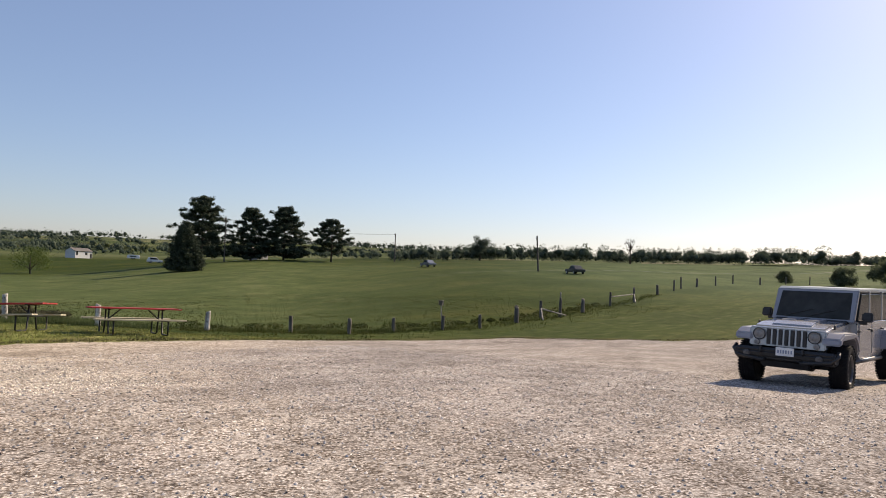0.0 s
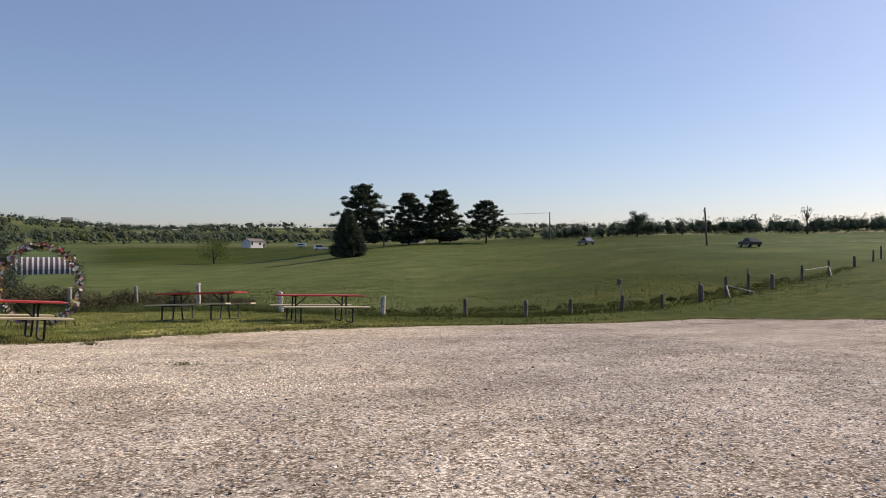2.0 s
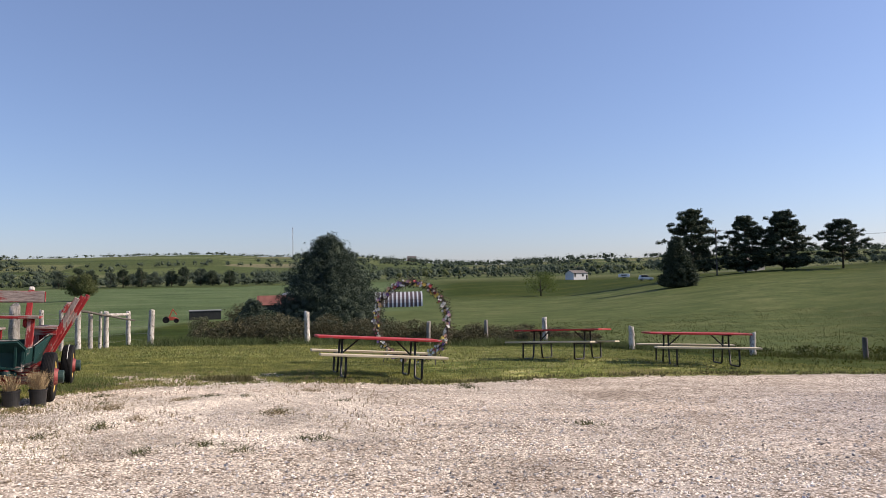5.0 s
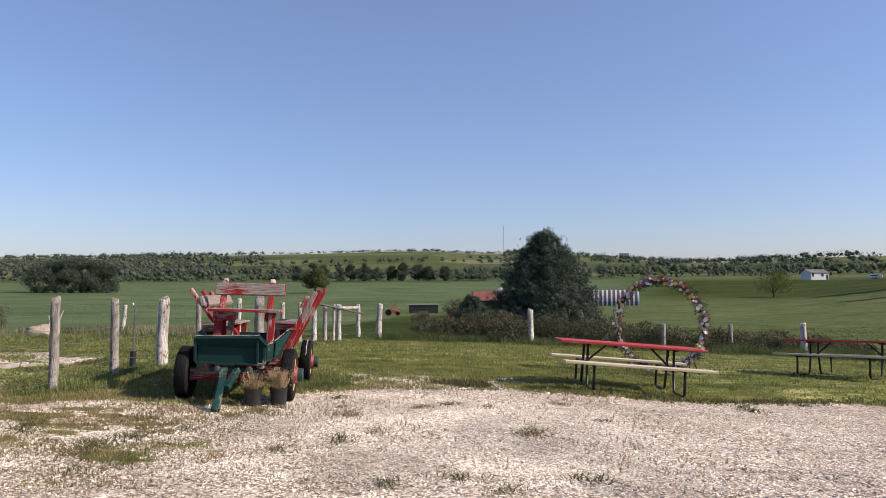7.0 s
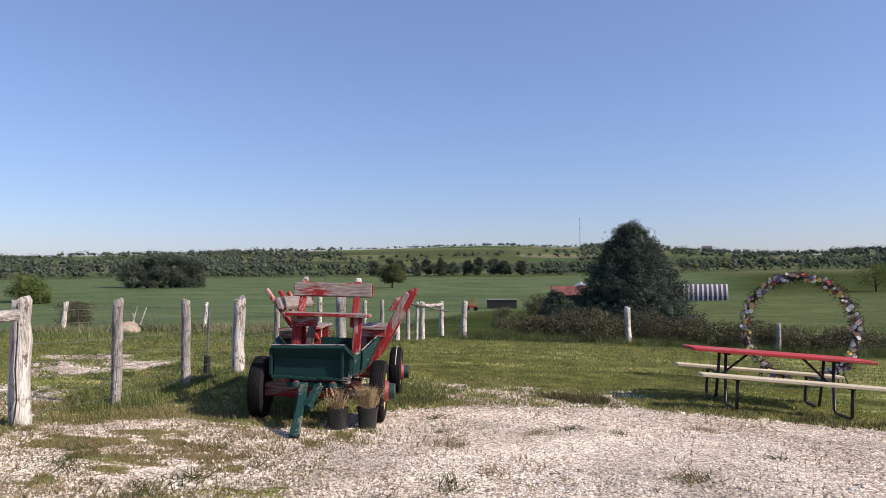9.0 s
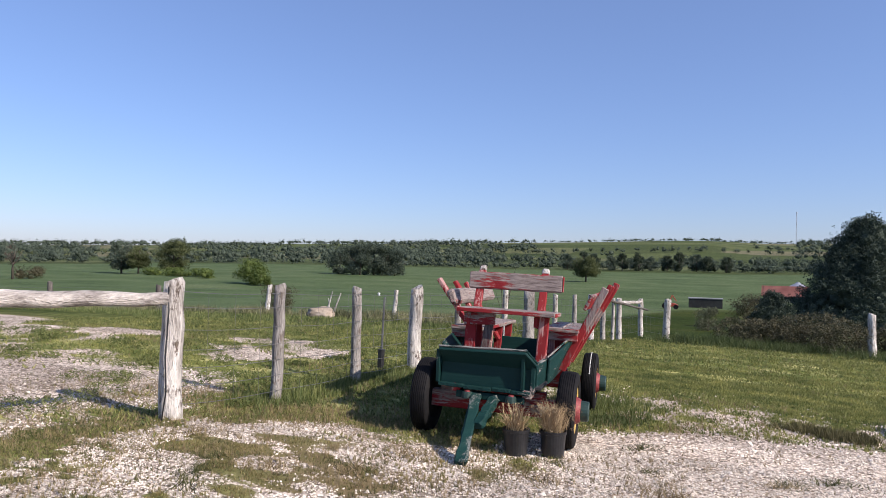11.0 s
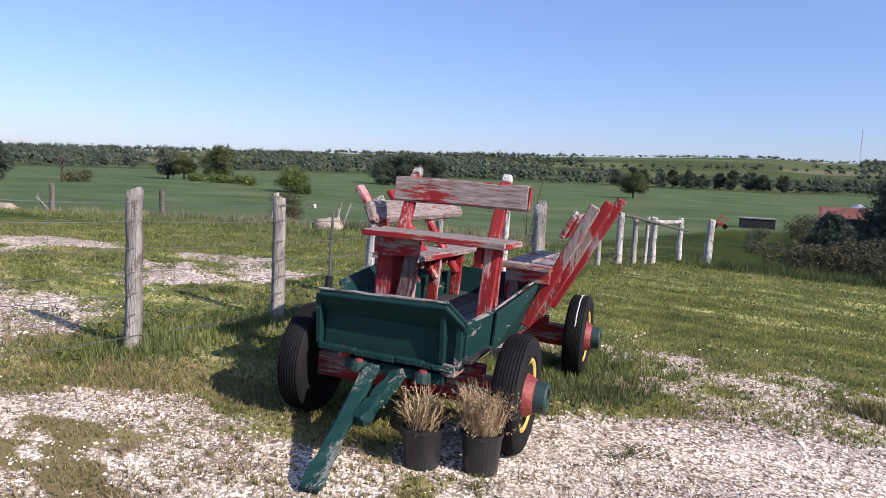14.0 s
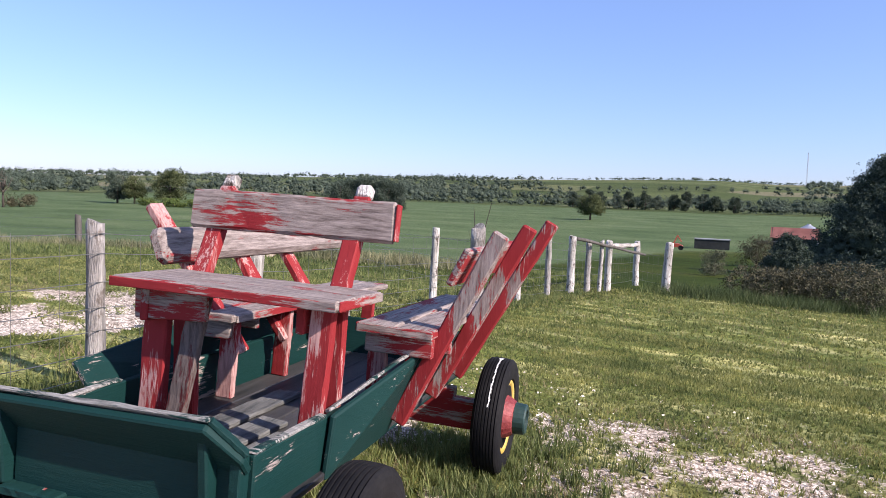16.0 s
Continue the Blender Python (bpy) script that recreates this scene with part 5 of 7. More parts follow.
# ---- the off-road car ----
def slab(profile, y0, y1, edge=0.02, seg=2, taper=0.0):
    """A side profile of (x, z) points extruded from y0 to y1, its edges rounded; taper draws the upper points inwards."""
    bm = bmesh.new()
    zs = [z for x, z in profile]
    lo, hi = min(zs), max(zs)
    rows = []
    for y in (y0, y1):
        s = 1 if y > 0 else -1
        rows.append([bm.verts.new((x, y - s * taper * (z - lo) / max(hi - lo, 1e-6), z)) for x, z in profile])
    n = len(profile)
    for k in range(n):
        bm.faces.new((rows[0][k], rows[0][(k + 1) % n], rows[1][(k + 1) % n], rows[1][k]))
    bm.faces.new(rows[0][::-1])
    bm.faces.new(rows[1])
    bmesh.ops.recalc_face_normals(bm, faces=bm.faces[:])
    if edge:
        bmesh.ops.bevel(bm, geom=bm.edges[:], offset=edge, segments=seg, affect="EDGES", clamp_overlap=True)
    return bm


M_SILVER = surf("silver_paint", (0.29, 0.29, 0.305), (0.38, 0.38, 0.40), 2, 90, 0.27, 0.04, 0.001, metal=0.45, coat=0.5)
M_SILVERFLARE = surf("silver_flare", (0.24, 0.235, 0.265), (0.33, 0.325, 0.355), 2, 90, 0.38, 0.05, 0.001, metal=0.3)
M_HARDTOP = surf("pale_hard_top", (0.42, 0.44, 0.42), (0.52, 0.53, 0.51), 2, 60, 0.35, 0.1, 0.001)
M_CARBLACK = surf("black_trim", (0.010, 0.010, 0.011), (0.03, 0.03, 0.032), 6, 60, 0.55, 0.15, 0.002)
M_DARKGLASS = surf("dark_glass", (0.026, 0.028, 0.027), (0.060, 0.062, 0.060), 0.9, 5, 0.12, 0.0)
M_DARKGLASS.node_tree.nodes["Principled BSDF"].inputs["Specular IOR Level"].default_value = 0.14
M_LAMPGLASS = surf("lamp_glass", (0.10, 0.105, 0.11), (0.26, 0.265, 0.27), 9, 50, 0.08, 0.1, 0.003)
M_RIM = surf("dark_alloy", (0.05, 0.05, 0.055), (0.14, 0.14, 0.15), 5, 40, 0.4, 0.1, metal=0.7)
M_PLATE = surf("plate_white", (0.70, 0.71, 0.72), (0.80, 0.80, 0.80), 5, 40, 0.5, 0.05)
M_PLATEBAR = surf("plate_bars", (0.18, 0.22, 0.32), (0.28, 0.32, 0.42), 5, 40, 0.6, 0.05)


def make_offroader():
    m = pose(15.95, -3.69, float(land(15.95, -3.69)), 0, 0, 168.7)
    t = thing("off_road_car", "silver four-door off-road car with a hard top parked on gravel", "car", m)
    part("tub", slab([(-2.10, 0.62), (-2.10, 1.18), (0.62, 1.20), (0.62, 0.66), (0.45, 0.50), (-1.0, 0.50), (-1.12, 0.78), (-1.82, 0.78), (-1.9, 0.62)], -0.77, 0.77, 0.03), M_SILVER, t, "silver painted body")
    part("hood", slab([(0.58, 0.80), (0.56, 1.20), (0.72, 1.215), (1.55, 1.165), (1.86, 1.10), (1.88, 0.80)], -0.66, 0.66, 0.05, 3, 0.02), M_SILVER, t, "silver hood", smooth=False)
    for y in (-0.20, 0.20):
        part("hood_vent", slab([(0.85, 1.20), (0.9, 1.245), (1.30, 1.228), (1.34, 1.18)], y - 0.14, y + 0.14, 0.015), M_SILVERFLARE, t)
    part("grille", slab([(1.86, 0.74), (1.86, 1.09), (1.93, 1.075), (1.96, 0.74)], -0.66, 0.66, 0.02), M_SILVER, t, "silver grille panel")
    for k in range(7):
        y = -0.312 + k * 0.104
        part("grille_slot", slab([(1.93, 0.77), (1.93, 1.06), (1.954, 1.055), (1.972, 0.77)], y - 0.034, y + 0.034, 0.008), M_CARBLACK, t)
    for y in (-0.475, 0.475):
        part("headlight", lathe([(1.90, 0.105), (1.962, 0.108), (1.972, 0.092), (1.965, 0.085), (1.985, 0.05), (1.99, 0.0)], 24), M_LAMPGLASS, t, "round headlight", pose(0, y, 0.955), True)
        part("fog_light", lathe([(1.94, 0.05), (1.985, 0.05), (1.99, 0.03), (1.99, 0.0)], 16), M_LAMPGLASS, t, "", pose(0, y * 1.08, 0.80))
    part("front_bumper", slab([(1.88, 0.50), (1.86, 0.70), (2.10, 0.72), (2.17, 0.66), (2.15, 0.54), (2.05, 0.48)], -0.86, 0.86, 0.03), M_CARBLACK, t, "black steel bumper")
    for s in (-1, 1):
        part("bumper_hoop", rod([(2.12, s * 0.30, 0.52), (2.19, s * 0.34, 0.50), (2.16, s * 0.80, 0.56), (2.06, s * 0.90, 0.66), (1.98, s * 0.88, 0.73)], 0.032, 8), M_CARBLACK, t, "", None, True)
        part("tow_hook", rod([(2.12, s * 0.36, 0.70), (2.20, s * 0.36, 0.74), (2.21, s * 0.36, 0.66), (2.14, s * 0.36, 0.63)], 0.014, 8), M_CARBLACK, t)
    part("skid_plate", slab([(1.90, 0.36), (1.95, 0.50), (2.08, 0.50), (2.02, 0.38)], -0.42, 0.42, 0.02), M_CARBLACK, t)
    part("wiper", rod([(0.70, -0.1, 1.275), (0.60, 0.42, 1.43)], 0.008, 5), M_CARBLACK, t)
    part("wiper", rod([(0.70, -0.5, 1.275), (0.60, 0.02, 1.43)], 0.008, 5), M_CARBLACK, t)
    for y in (-0.62, 0.62):
        part("bumper_lamp", lathe([(2.10, 0.06), (2.175, 0.06), (2.18, 0.03), (2.18, 0.0)], 16), M_RIM, t, "", pose(0, y, 0.60))
    plate = part("plate", slab([(2.165, 0.60), (2.165, 0.75), (2.18, 0.75), (2.18, 0.60)], -0.10, 0.21, 0.004, 1), M_PLATE, t, "white licence plate")
    for k in range(6):
        y = -0.055 + k * 0.045
        part("bar", slab([(2.18, 0.645), (2.18, 0.705), (2.184, 0.705), (2.184, 0.645)], y - 0.012, y + 0.012, 0), M_PLATEBAR, plate)
    part("hood_bulge", slab([(0.80, 1.19), (0.84, 1.235), (1.50, 1.205), (1.72, 1.15), (1.74, 1.10)], -0.36, 0.36, 0.02), M_SILVER, t)
    part("cowl", slab([(0.56, 1.18), (0.56, 1.235), (0.74, 1.235), (0.78, 1.19)], -0.64, 0.64, 0.015), M_CARBLACK, t, "black cowl below the windscreen")
    for s in (-1, 1):
        part("hood_latch", slab([(1.45, 1.10), (1.45, 1.19), (1.52, 1.18), (1.52, 1.10)], s * 0.645, s * 0.675, 0.008, 1), M_CARBLACK, t)
        part("inner_arch", slab([(0.95, 0.55), (1.0, 0.95), (1.9, 0.95), (1.9, 0.55)], s * 0.50, s * 0.62, 0.02), M_CARBLACK, t)
        part("headlight_ring", lathe([(1.955, 0.108), (1.975, 0.112), (1.98, 0.10), (1.965, 0.095)], 24), M_CARBLACK, t, "", pose(0, s * 0.475, 0.955))
    # cabin: windscreen, roof, glass
    part("windscreen_frame", slab([(0.60, 1.19), (0.30, 1.80), (0.38, 1.82), (0.70, 1.20)], -0.74, 0.74, 0.02), M_SILVER, t)
    part("windscreen", slab([(0.665, 1.26), (0.395, 1.755), (0.412, 1.765), (0.685, 1.265)], -0.66, 0.66, 0.006, 1, 0.02), M_DARKGLASS, t, "dark windscreen")
    part("hard_top", slab([(0.40, 1.80), (0.30, 1.85), (-1.95, 1.865), (-2.10, 1.83), (-2.10, 1.79), (0.3, 1.78)], -0.735, 0.735, 0.025, 3), M_HARDTOP, t, "pale hard top")
    part("rear_glass", slab([(-2.10, 1.20), (-2.06, 1.80), (-2.03, 1.80), (-2.06, 1.20)], -0.68, 0.68, 0.01, 1), M_DARKGLASS, t)
    part("cabin_lining", slab([(0.30, 1.15), (0.10, 1.78), (-2.0, 1.78), (-2.04, 1.15)], -0.69, 0.69, 0.01, 1, 0.03), M_CARBLACK, t, "dark cabin")
    for s in (-1, 1):
        y0 = s * 0.745
        for x0, x1, nm in ((-0.28, 0.50, "front_door"), (-1.12, -0.31, "rear_door")):
            door = part(nm, slab([(x0, 0.60), (x0, 1.195), (x1, 1.195), (x1, 0.60)], y0, s * 0.785, 0.012), M_SILVER, t)
            part("handle", slab([(x0 + 0.08, 1.06), (x0 + 0.08, 1.09), (x0 + 0.22, 1.09), (x0 + 0.22, 1.06)], s * 0.785, s * 0.81, 0.006, 1), M_CARBLACK, door)
            part("hinge", slab([(x1 - 0.02, 1.02), (x1 - 0.02, 1.07), (x1 + 0.05, 1.07), (x1 + 0.05, 1.02)], s * 0.785, s * 0.80, 0.004, 1), M_CARBLACK, door)
            part("window", slab([(x0 + 0.04, 1.235), (x0 + 0.05, 1.745), (x1 - (0.26 if nm == "front_door" else 0.05), 1.745), (x1 - 0.04, 1.235)], s * 0.70, s * 0.742, 0.008, 1), M_DARKGLASS, door, "dark side window")
        part("quarter_window", slab([(-2.0, 1.235), (-1.98, 1.745), (-1.20, 1.745), (-1.18, 1.235)], s * 0.70, s * 0.742, 0.008, 1), M_DARKGLASS, t, "dark side window")
        for x0, x1 in ((-0.32, -0.24), (-1.18, -1.10), (-2.1, -2.02)):
            part("pillar", slab([(x0, 1.18), (x0, 1.80), (x1, 1.80), (x1, 1.18)], s * 0.695, s * 0.752, 0.012, 1), M_SILVER, t)
        part("belt_rail", slab([(-2.1, 1.185), (-2.1, 1.225), (0.52, 1.225), (0.52, 1.185)], s * 0.70, s * 0.765, 0.008, 1), M_SILVER, t)
        part("mirror", slab([(0.40, 1.22), (0.38, 1.40), (0.50, 1.41), (0.54, 1.24)], s * 0.82, s * 1.0, 0.025), M_CARBLACK, t, "black door mirror")
        part("mirror_arm", slab([(0.42, 1.18), (0.42, 1.25), (0.48, 1.25), (0.48, 1.18)], s * 0.74, s * 0.90, 0.01), M_CARBLACK, t)
        part("fender_flare", slab([(0.86, 0.70), (0.98, 0.98), (1.12, 1.05), (1.78, 1.05), (1.97, 0.96), (2.0, 0.84), (1.92, 0.84), (1.84, 0.93), (1.16, 0.95), (1.05, 0.88), (0.94, 0.68)], s * 0.60, s * 0.91, 0.025), M_SILVERFLARE, t, "silver front fender")
        part("fender_flare", slab([(-2.08, 0.70), (-2.02, 0.95), (-1.86, 1.04), (-1.14, 1.04), (-0.98, 0.92), (-0.90, 0.66), (-0.98, 0.66), (-1.06, 0.86), (-1.18, 0.94), (-1.82, 0.94), (-1.94, 0.86), (-2.0, 0.70)], s * 0.72, s * 0.94, 0.025), M_SILVERFLARE, t, "silver rear fender")
        part("side_step", rod([(0.80, s * 0.80, 0.50), (-0.85, s * 0.80, 0.50)], 0.04, 10), M_RIM, t, "", None, True)
        for x in (1.475, -1.475):
            wheel = part("wheel", lathe(tyre_profile(0.42, 0.29), 48), M_TYRE, t, "black off-road tyre", pose(x, s * 0.79, 0.415, 0, 0, 90 + (6 if x > 0 else 0)))
            o = -s
            part("rim", lathe([(o * -0.10, 0.265), (o * -0.13, 0.27), (o * -0.13, 0.25), (o * -0.05, 0.20), (o * -0.07, 0.08), (o * -0.10, 0.06), (o * -0.10, 0.0)], 10), M_RIM, wheel, "dark alloy rim")
            tagged(part("tread", tread(0.42, 0.27, 44), M_TYRE, wheel), kind="stuff")
    part("underbody", slab([(-1.9, 0.42), (-1.9, 0.66), (1.9, 0.66), (1.9, 0.42)], -0.5, 0.5, 0.04), M_CARBLACK, t)
    part("axle", rod([(1.475, -0.7, 0.42), (1.475, 0.7, 0.42)], 0.06, 10), M_CARBLACK, t)
    part("axle", rod([(-1.475, -0.7, 0.42), (-1.475, 0.7, 0.42)], 0.06, 10), M_CARBLACK, t)
    part("spare_wheel", lathe(tyre_profile(0.42, 0.26), 32), M_TYRE, t, "", pose(-2.26, 0.05, 1.05))


def tread(r, w, n):
    bm = bmesh.new()
    for k in range(n):
        a = 2 * math.pi * k / n
        for q, x in enumerate((-0.4, 0.4)):
            aa = a + q * math.pi / n
            m = Matrix.Rotation(aa, 4, "X") @ Matrix.Translation((x * w, 0, r + 0.004)) @ Matrix.Diagonal((w * 0.26, r * 0.085, 0.007, 1))
            bmesh.ops.create_cube(bm, size=1, matrix=m)
    return bm


make_offroader()


# ---- trees ----
def limbs_of(rng, h, w, fork, n):
    out = []
    for k in range(n):
        a = 2 * math.pi * k / n + rng.uniform(-0.4, 0.4)
        z0 = h * rng.uniform(fork, fork + 0.18)
        r = w * rng.uniform(0.25, 0.42)
        out.append([(0, 0, z0), (r * 0.5 * math.cos(a), r * 0.5 * math.sin(a), z0 + h * 0.14), (r * math.cos(a), r * math.sin(a), z0 + h * rng.uniform(0.25, 0.4))])
    return out


def leaf_tree(name, x, y, h, w, material, label, clumps, leaf, fork=0.25, low=0.2, seed=0, group="", category="tree", lobes=15, heart=0.34):
    """A broad tree: tapered trunk, limbs, and a crown of leaf sprays gathered in uneven lobes."""
    rng, nr = random.Random(seed), np.random.default_rng(seed)
    t = thing(name, label, category, pose(x, y, gz(x, y)), group)
    part("trunk", rod([(0, 0, -0.2), (0.02 * h * rng.uniform(-1, 1), 0, h * 0.3), (0.03 * h * rng.uniform(-1, 1), 0.02 * h, h * 0.75)], [h * 0.032, h * 0.024, h * 0.008], 8, 0.08, seed), M_BARK, t, smooth=True)
    for pts in limbs_of(rng, h, w, fork, 5):
        part("limb", rod(pts, [h * 0.015, h * 0.010, h * 0.004], 6, 0.05, seed), M_BARK, t, smooth=True)
    at, hearts, sizes = [], [], []
    for k in range(lobes):
        a, u = rng.uniform(0, 6.283), rng.uniform(low, 0.88)
        prof = math.sin(math.pi * min(1, (u - low) / (1 - low) * 0.8 + 0.22)) ** 0.7
        r = w * 0.5 * prof * rng.uniform(0.35, 0.72)
        c = np.array((r * math.cos(a), r * math.sin(a), h * u))
        s = w * rng.uniform(0.15, 0.26)
        hearts.append(c)
        sizes.append(s * heart)
        n = clumps // lobes
        d = nr.normal(0, 1, (n, 3))
        d /= np.linalg.norm(d, axis=1)[:, None]
        at.append(c + d * (s * nr.uniform(0.12, 1.05, n) ** 0.6)[:, None] * np.array((1, 1, 0.85)))
    at = np.concatenate(at)
    at = at[(at[:, 2] > h * low * 0.7) & (at[:, 2] < h * 1.02)]
    pieces = [strewn(SPRAY_V, SPRAY_F, at, nr.uniform(0.6, 1.3, len(at)) * leaf, nr, 0.9)]
    if heart:
        pieces.append(strewn(LUMP_V, LUMP_F, np.array(hearts), np.array(sizes), nr, 0.5))
    v, f = joined(pieces)
    as_part("crown", mesh_np("crown", v, f, material), t, "", "stuff")
    return t


def pine(x, y, h, w, bare, seed, label, full=2.4, boughs=62, puffs=6, dense=28, skirt=0):
    """A tall pine: trunk, boughs in loose tiers, and puffs of needle sprays along them with gaps between."""
    rng, nr = random.Random(seed), np.random.default_rng(seed)
    t = thing("pine_tree", label, "tree", pose(x, y, gz(x, y)), "pines on the rise")
    part("trunk", rod([(0, 0, -0.3), (0.01 * h, 0, h * 0.4), (0.0, 0.01 * h, h * 0.95)], [h * 0.022, h * 0.016, h * 0.004], 8, 0.06, seed), M_BARK, t, smooth=True)
    at, paths, hearts, sizes = [], [], [], []
    for k in range(boughs + skirt):
        low = k >= boughs
        g = (k + 0.5) / boughs if not low else 0.0
        u = bare + (1 - bare) * g * 0.96 if not low else rng.uniform(0.04, 0.16)
        a = 2.4 * k + rng.uniform(-0.5, 0.5)
        reach = w * 0.5 * max(0.12, 1 - g ** full) ** 0.75 * rng.uniform(0.62, 1.12) * (0.80 if g < 0.08 else 1.0)
        z0, rise = h * u, rng.uniform(-0.10, 0.16) * (0.3 + g)
        tip = Vector((reach * math.cos(a), reach * math.sin(a), z0 + reach * rise + 0.25))
        mid = Vector((tip.x * 0.55, tip.y * 0.55, z0 + reach * rise * 0.3))
        paths.append([(0, 0, z0 - 0.15), tuple(mid), tuple(tip)])
        for q in range(puffs):
            f = 1.0 - 0.78 * q / puffs * rng.uniform(0.8, 1.1)
            c = mid.lerp(tip, (f - 0.55) / 0.45) if f > 0.55 else Vector((0, 0, z0)).lerp(mid, f / 0.55)
            c = c + Vector((rng.gauss(0, 0.04), rng.gauss(0, 0.04), rng.uniform(0.0, 0.03))) * w
            c.z = max(c.z, 0.05 * h)
            d = nr.normal(0, 1, (dense, 3))
            d /= np.linalg.norm(d, axis=1)[:, None]
            size = w * rng.uniform(0.045, 0.075)
            at.append(np.array(c) + d * nr.uniform(0.15, 1.0, (dense, 1)) ** 0.5 * np.array((1.0, 1.0, 0.55)) * size)
            hearts.append(tuple(c))
            sizes.append((size * 0.60, size * 0.60, size * 0.34))
    for pts in paths[::2]:
        part("bough", rod(pts, [h * 0.007, h * 0.005, h * 0.002], 5, 0.0, seed), M_BARK, t)
    top = np.stack([nr.normal(0, w * 0.035, dense * 3), nr.normal(0, w * 0.035, dense * 3), h * nr.uniform(0.90, 1.0, dense * 3)], -1)
    at = np.concatenate(at + [top])
    v, f = joined([strewn(SPRAY_V, SPRAY_F, at, nr.uniform(0.15, 0.34, len(at)) * (h / 13), nr, 0.8), strewn(LUMP_V, LUMP_F, np.array(hearts), np.array(sizes), nr, 0.25)])
    as_part("crown", mesh_np("crown", v, f, M_NEEDLE), t, "dark needles", "stuff")


pine(108.5, 140.0, 16.2, 14.0, 0.10, 1, "tall dark pine on the grassy rise", 3.4, 64)
pine(118.0, 133.2, 13.0, 12.6, 0.10, 2, "dark spreading pine on the grassy rise", skirt=14)
pine(124.0, 128.0, 13.2, 13.5, 0.08, 3, "dark rounded pine on the grassy rise", 1.9, 74, skirt=16)
pine(132.3, 119.6, 10.6, 12.0, 0.20, 4, "flat-topped pine with a bare lower trunk", 2.6, 44, 6, 40)


def cone_tree(name, x, y, h, w, material, seed, label, n, size, shape=0.75):
    """A dense evergreen, full to the ground: boughs in tiers with an uneven outline."""
    nr = np.random.default_rng(seed)
    t = thing(name, label, "tree", pose(x, y, gz(x, y)))
    part("trunk", rod([(0, 0, -0.2), (0, 0, h * 0.5), (0, 0, h * 0.95)], [h * 0.03, h * 0.02, h * 0.004], 8, 0.05, seed), M_BARK, t)
    k = max(40, n // 40)
    per = n // k
    u = nr.uniform(0.03, 0.96, k) ** 1.1
    a = nr.uniform(0, 6.283, k)
    reach = w * 0.5 * (1 - u) ** shape * nr.uniform(0.66, 1.06, k)
    rise = nr.uniform(0.05, 0.45, k) + 0.75 * u
    long = w * nr.uniform(0.11, 0.19, k)
    # each bough: a brush of sprays pointing out and up, thick at its root
    f = nr.uniform(0, 1, (k, per)) ** 0.8
    out = (reach - long * np.cos(rise))[:, None] + f * (long * np.cos(rise))[:, None]
    up = (h * u - 0.4 * long * np.sin(rise))[:, None] + f * (long * np.sin(rise))[:, None]
    at = np.stack([out * np.cos(a)[:, None], out * np.sin(a)[:, None], up], -1)
    at = (at + nr.normal(0, 1, (k, per, 3)) * ((1.05 - 0.75 * f) * (0.30 * long)[:, None])[..., None] * np.array((1, 1, 0.8))).reshape(-1, 3)
    tip = np.stack([nr.normal(0, 0.015 * w, 60), nr.normal(0, 0.015 * w, 60), h * nr.uniform(0.88, 1.0, 60)], -1)
    at = np.concatenate([at, tip])
    at = at[at[:, 2] > 0.05]
    r, z = reach - long * 0.75, np.maximum(h * u - 0.1 * long, 0.05 * h)
    inner = np.concatenate([np.stack([r * q * np.cos(a), r * q * np.sin(a), z], -1) for q in (1.0, 0.6)])
    cores = strewn(LUMP_V, LUMP_F, inner, np.tile(long * 0.30, 2), nr, 0.3)
    v, f = joined([strewn(SPRAY_V, SPRAY_F, at, nr.uniform(0.6, 1.25, len(at)) * size, nr, 0.8), cores])
    as_part("crown", mesh_np("crown", v, f, material), t, "", "stuff")


cone_tree("spruce_tree", 10.3, 61.6, 7.8, 11.9, M_SPRUCE, 5, "broad dark evergreen standing behind the brush", 32000, 0.152, 0.70)
cone_tree("spruce_tree", 87.5, 117.0, 9.6, 9.4, M_NEEDLE, 6, "dark evergreen full to the ground on the slope", 12000, 0.24, 0.75)
cone_tree("spruce_tree", 3.1, 47.0, 2.35, 3.6, M_SPRUCE, 7, "small bushy evergreen at the edge of the brush", 7000, 0.085, 0.6)
leaf_tree("shrub", -0.3, 52.0, 1.5, 2.2, M_DUSTYB, "small gray-green bush in the rough grass", 1400, 0.075, 0.1, 0.05, 58, "", "shrub", heart=0)
CROP = "trees standing in the crop field"
leaf_tree("field_tree", -35.2, 221.5, 9.0, 9.0, M_WOODS_B, "lone light green tree in the crop field", 2200, 0.38, 0.2, 0.22, 11, CROP)
for k, (px, py, ph, pw) in enumerate(((-115.5, 212.5, 9.6, 9.0), (-112.0, 215.5, 9.8, 9.5), (-108.6, 214.0, 10.2, 10), (-105.2, 217.5, 10.4, 10), (-102.0, 217.5, 9.8, 9.5), (-98.8, 220.5, 8.4, 9.5))):
    leaf_tree("field_tree", px, py, ph, pw, M_WOODS_HAZY, "dark leafy tree in a clump in the crop field", 3000, 0.36, 0.15, 0.04, 20 + k, CROP)
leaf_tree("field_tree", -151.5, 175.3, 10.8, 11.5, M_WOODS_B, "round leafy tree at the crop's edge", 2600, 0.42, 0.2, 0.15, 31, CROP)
leaf_tree("field_tree", -167.5, 171.0, 10.2, 9.0, M_WOODS_HAZY, "dark leafy tree at the crop's edge", 2400, 0.40, 0.25, 0.2, 32, CROP)
leaf_tree("field_tree", -160.5, 170.5, 9.2, 8.0, M_WOODS_B, "light leafy tree at the crop's edge", 2200, 0.40, 0.3, 0.25, 33, CROP)
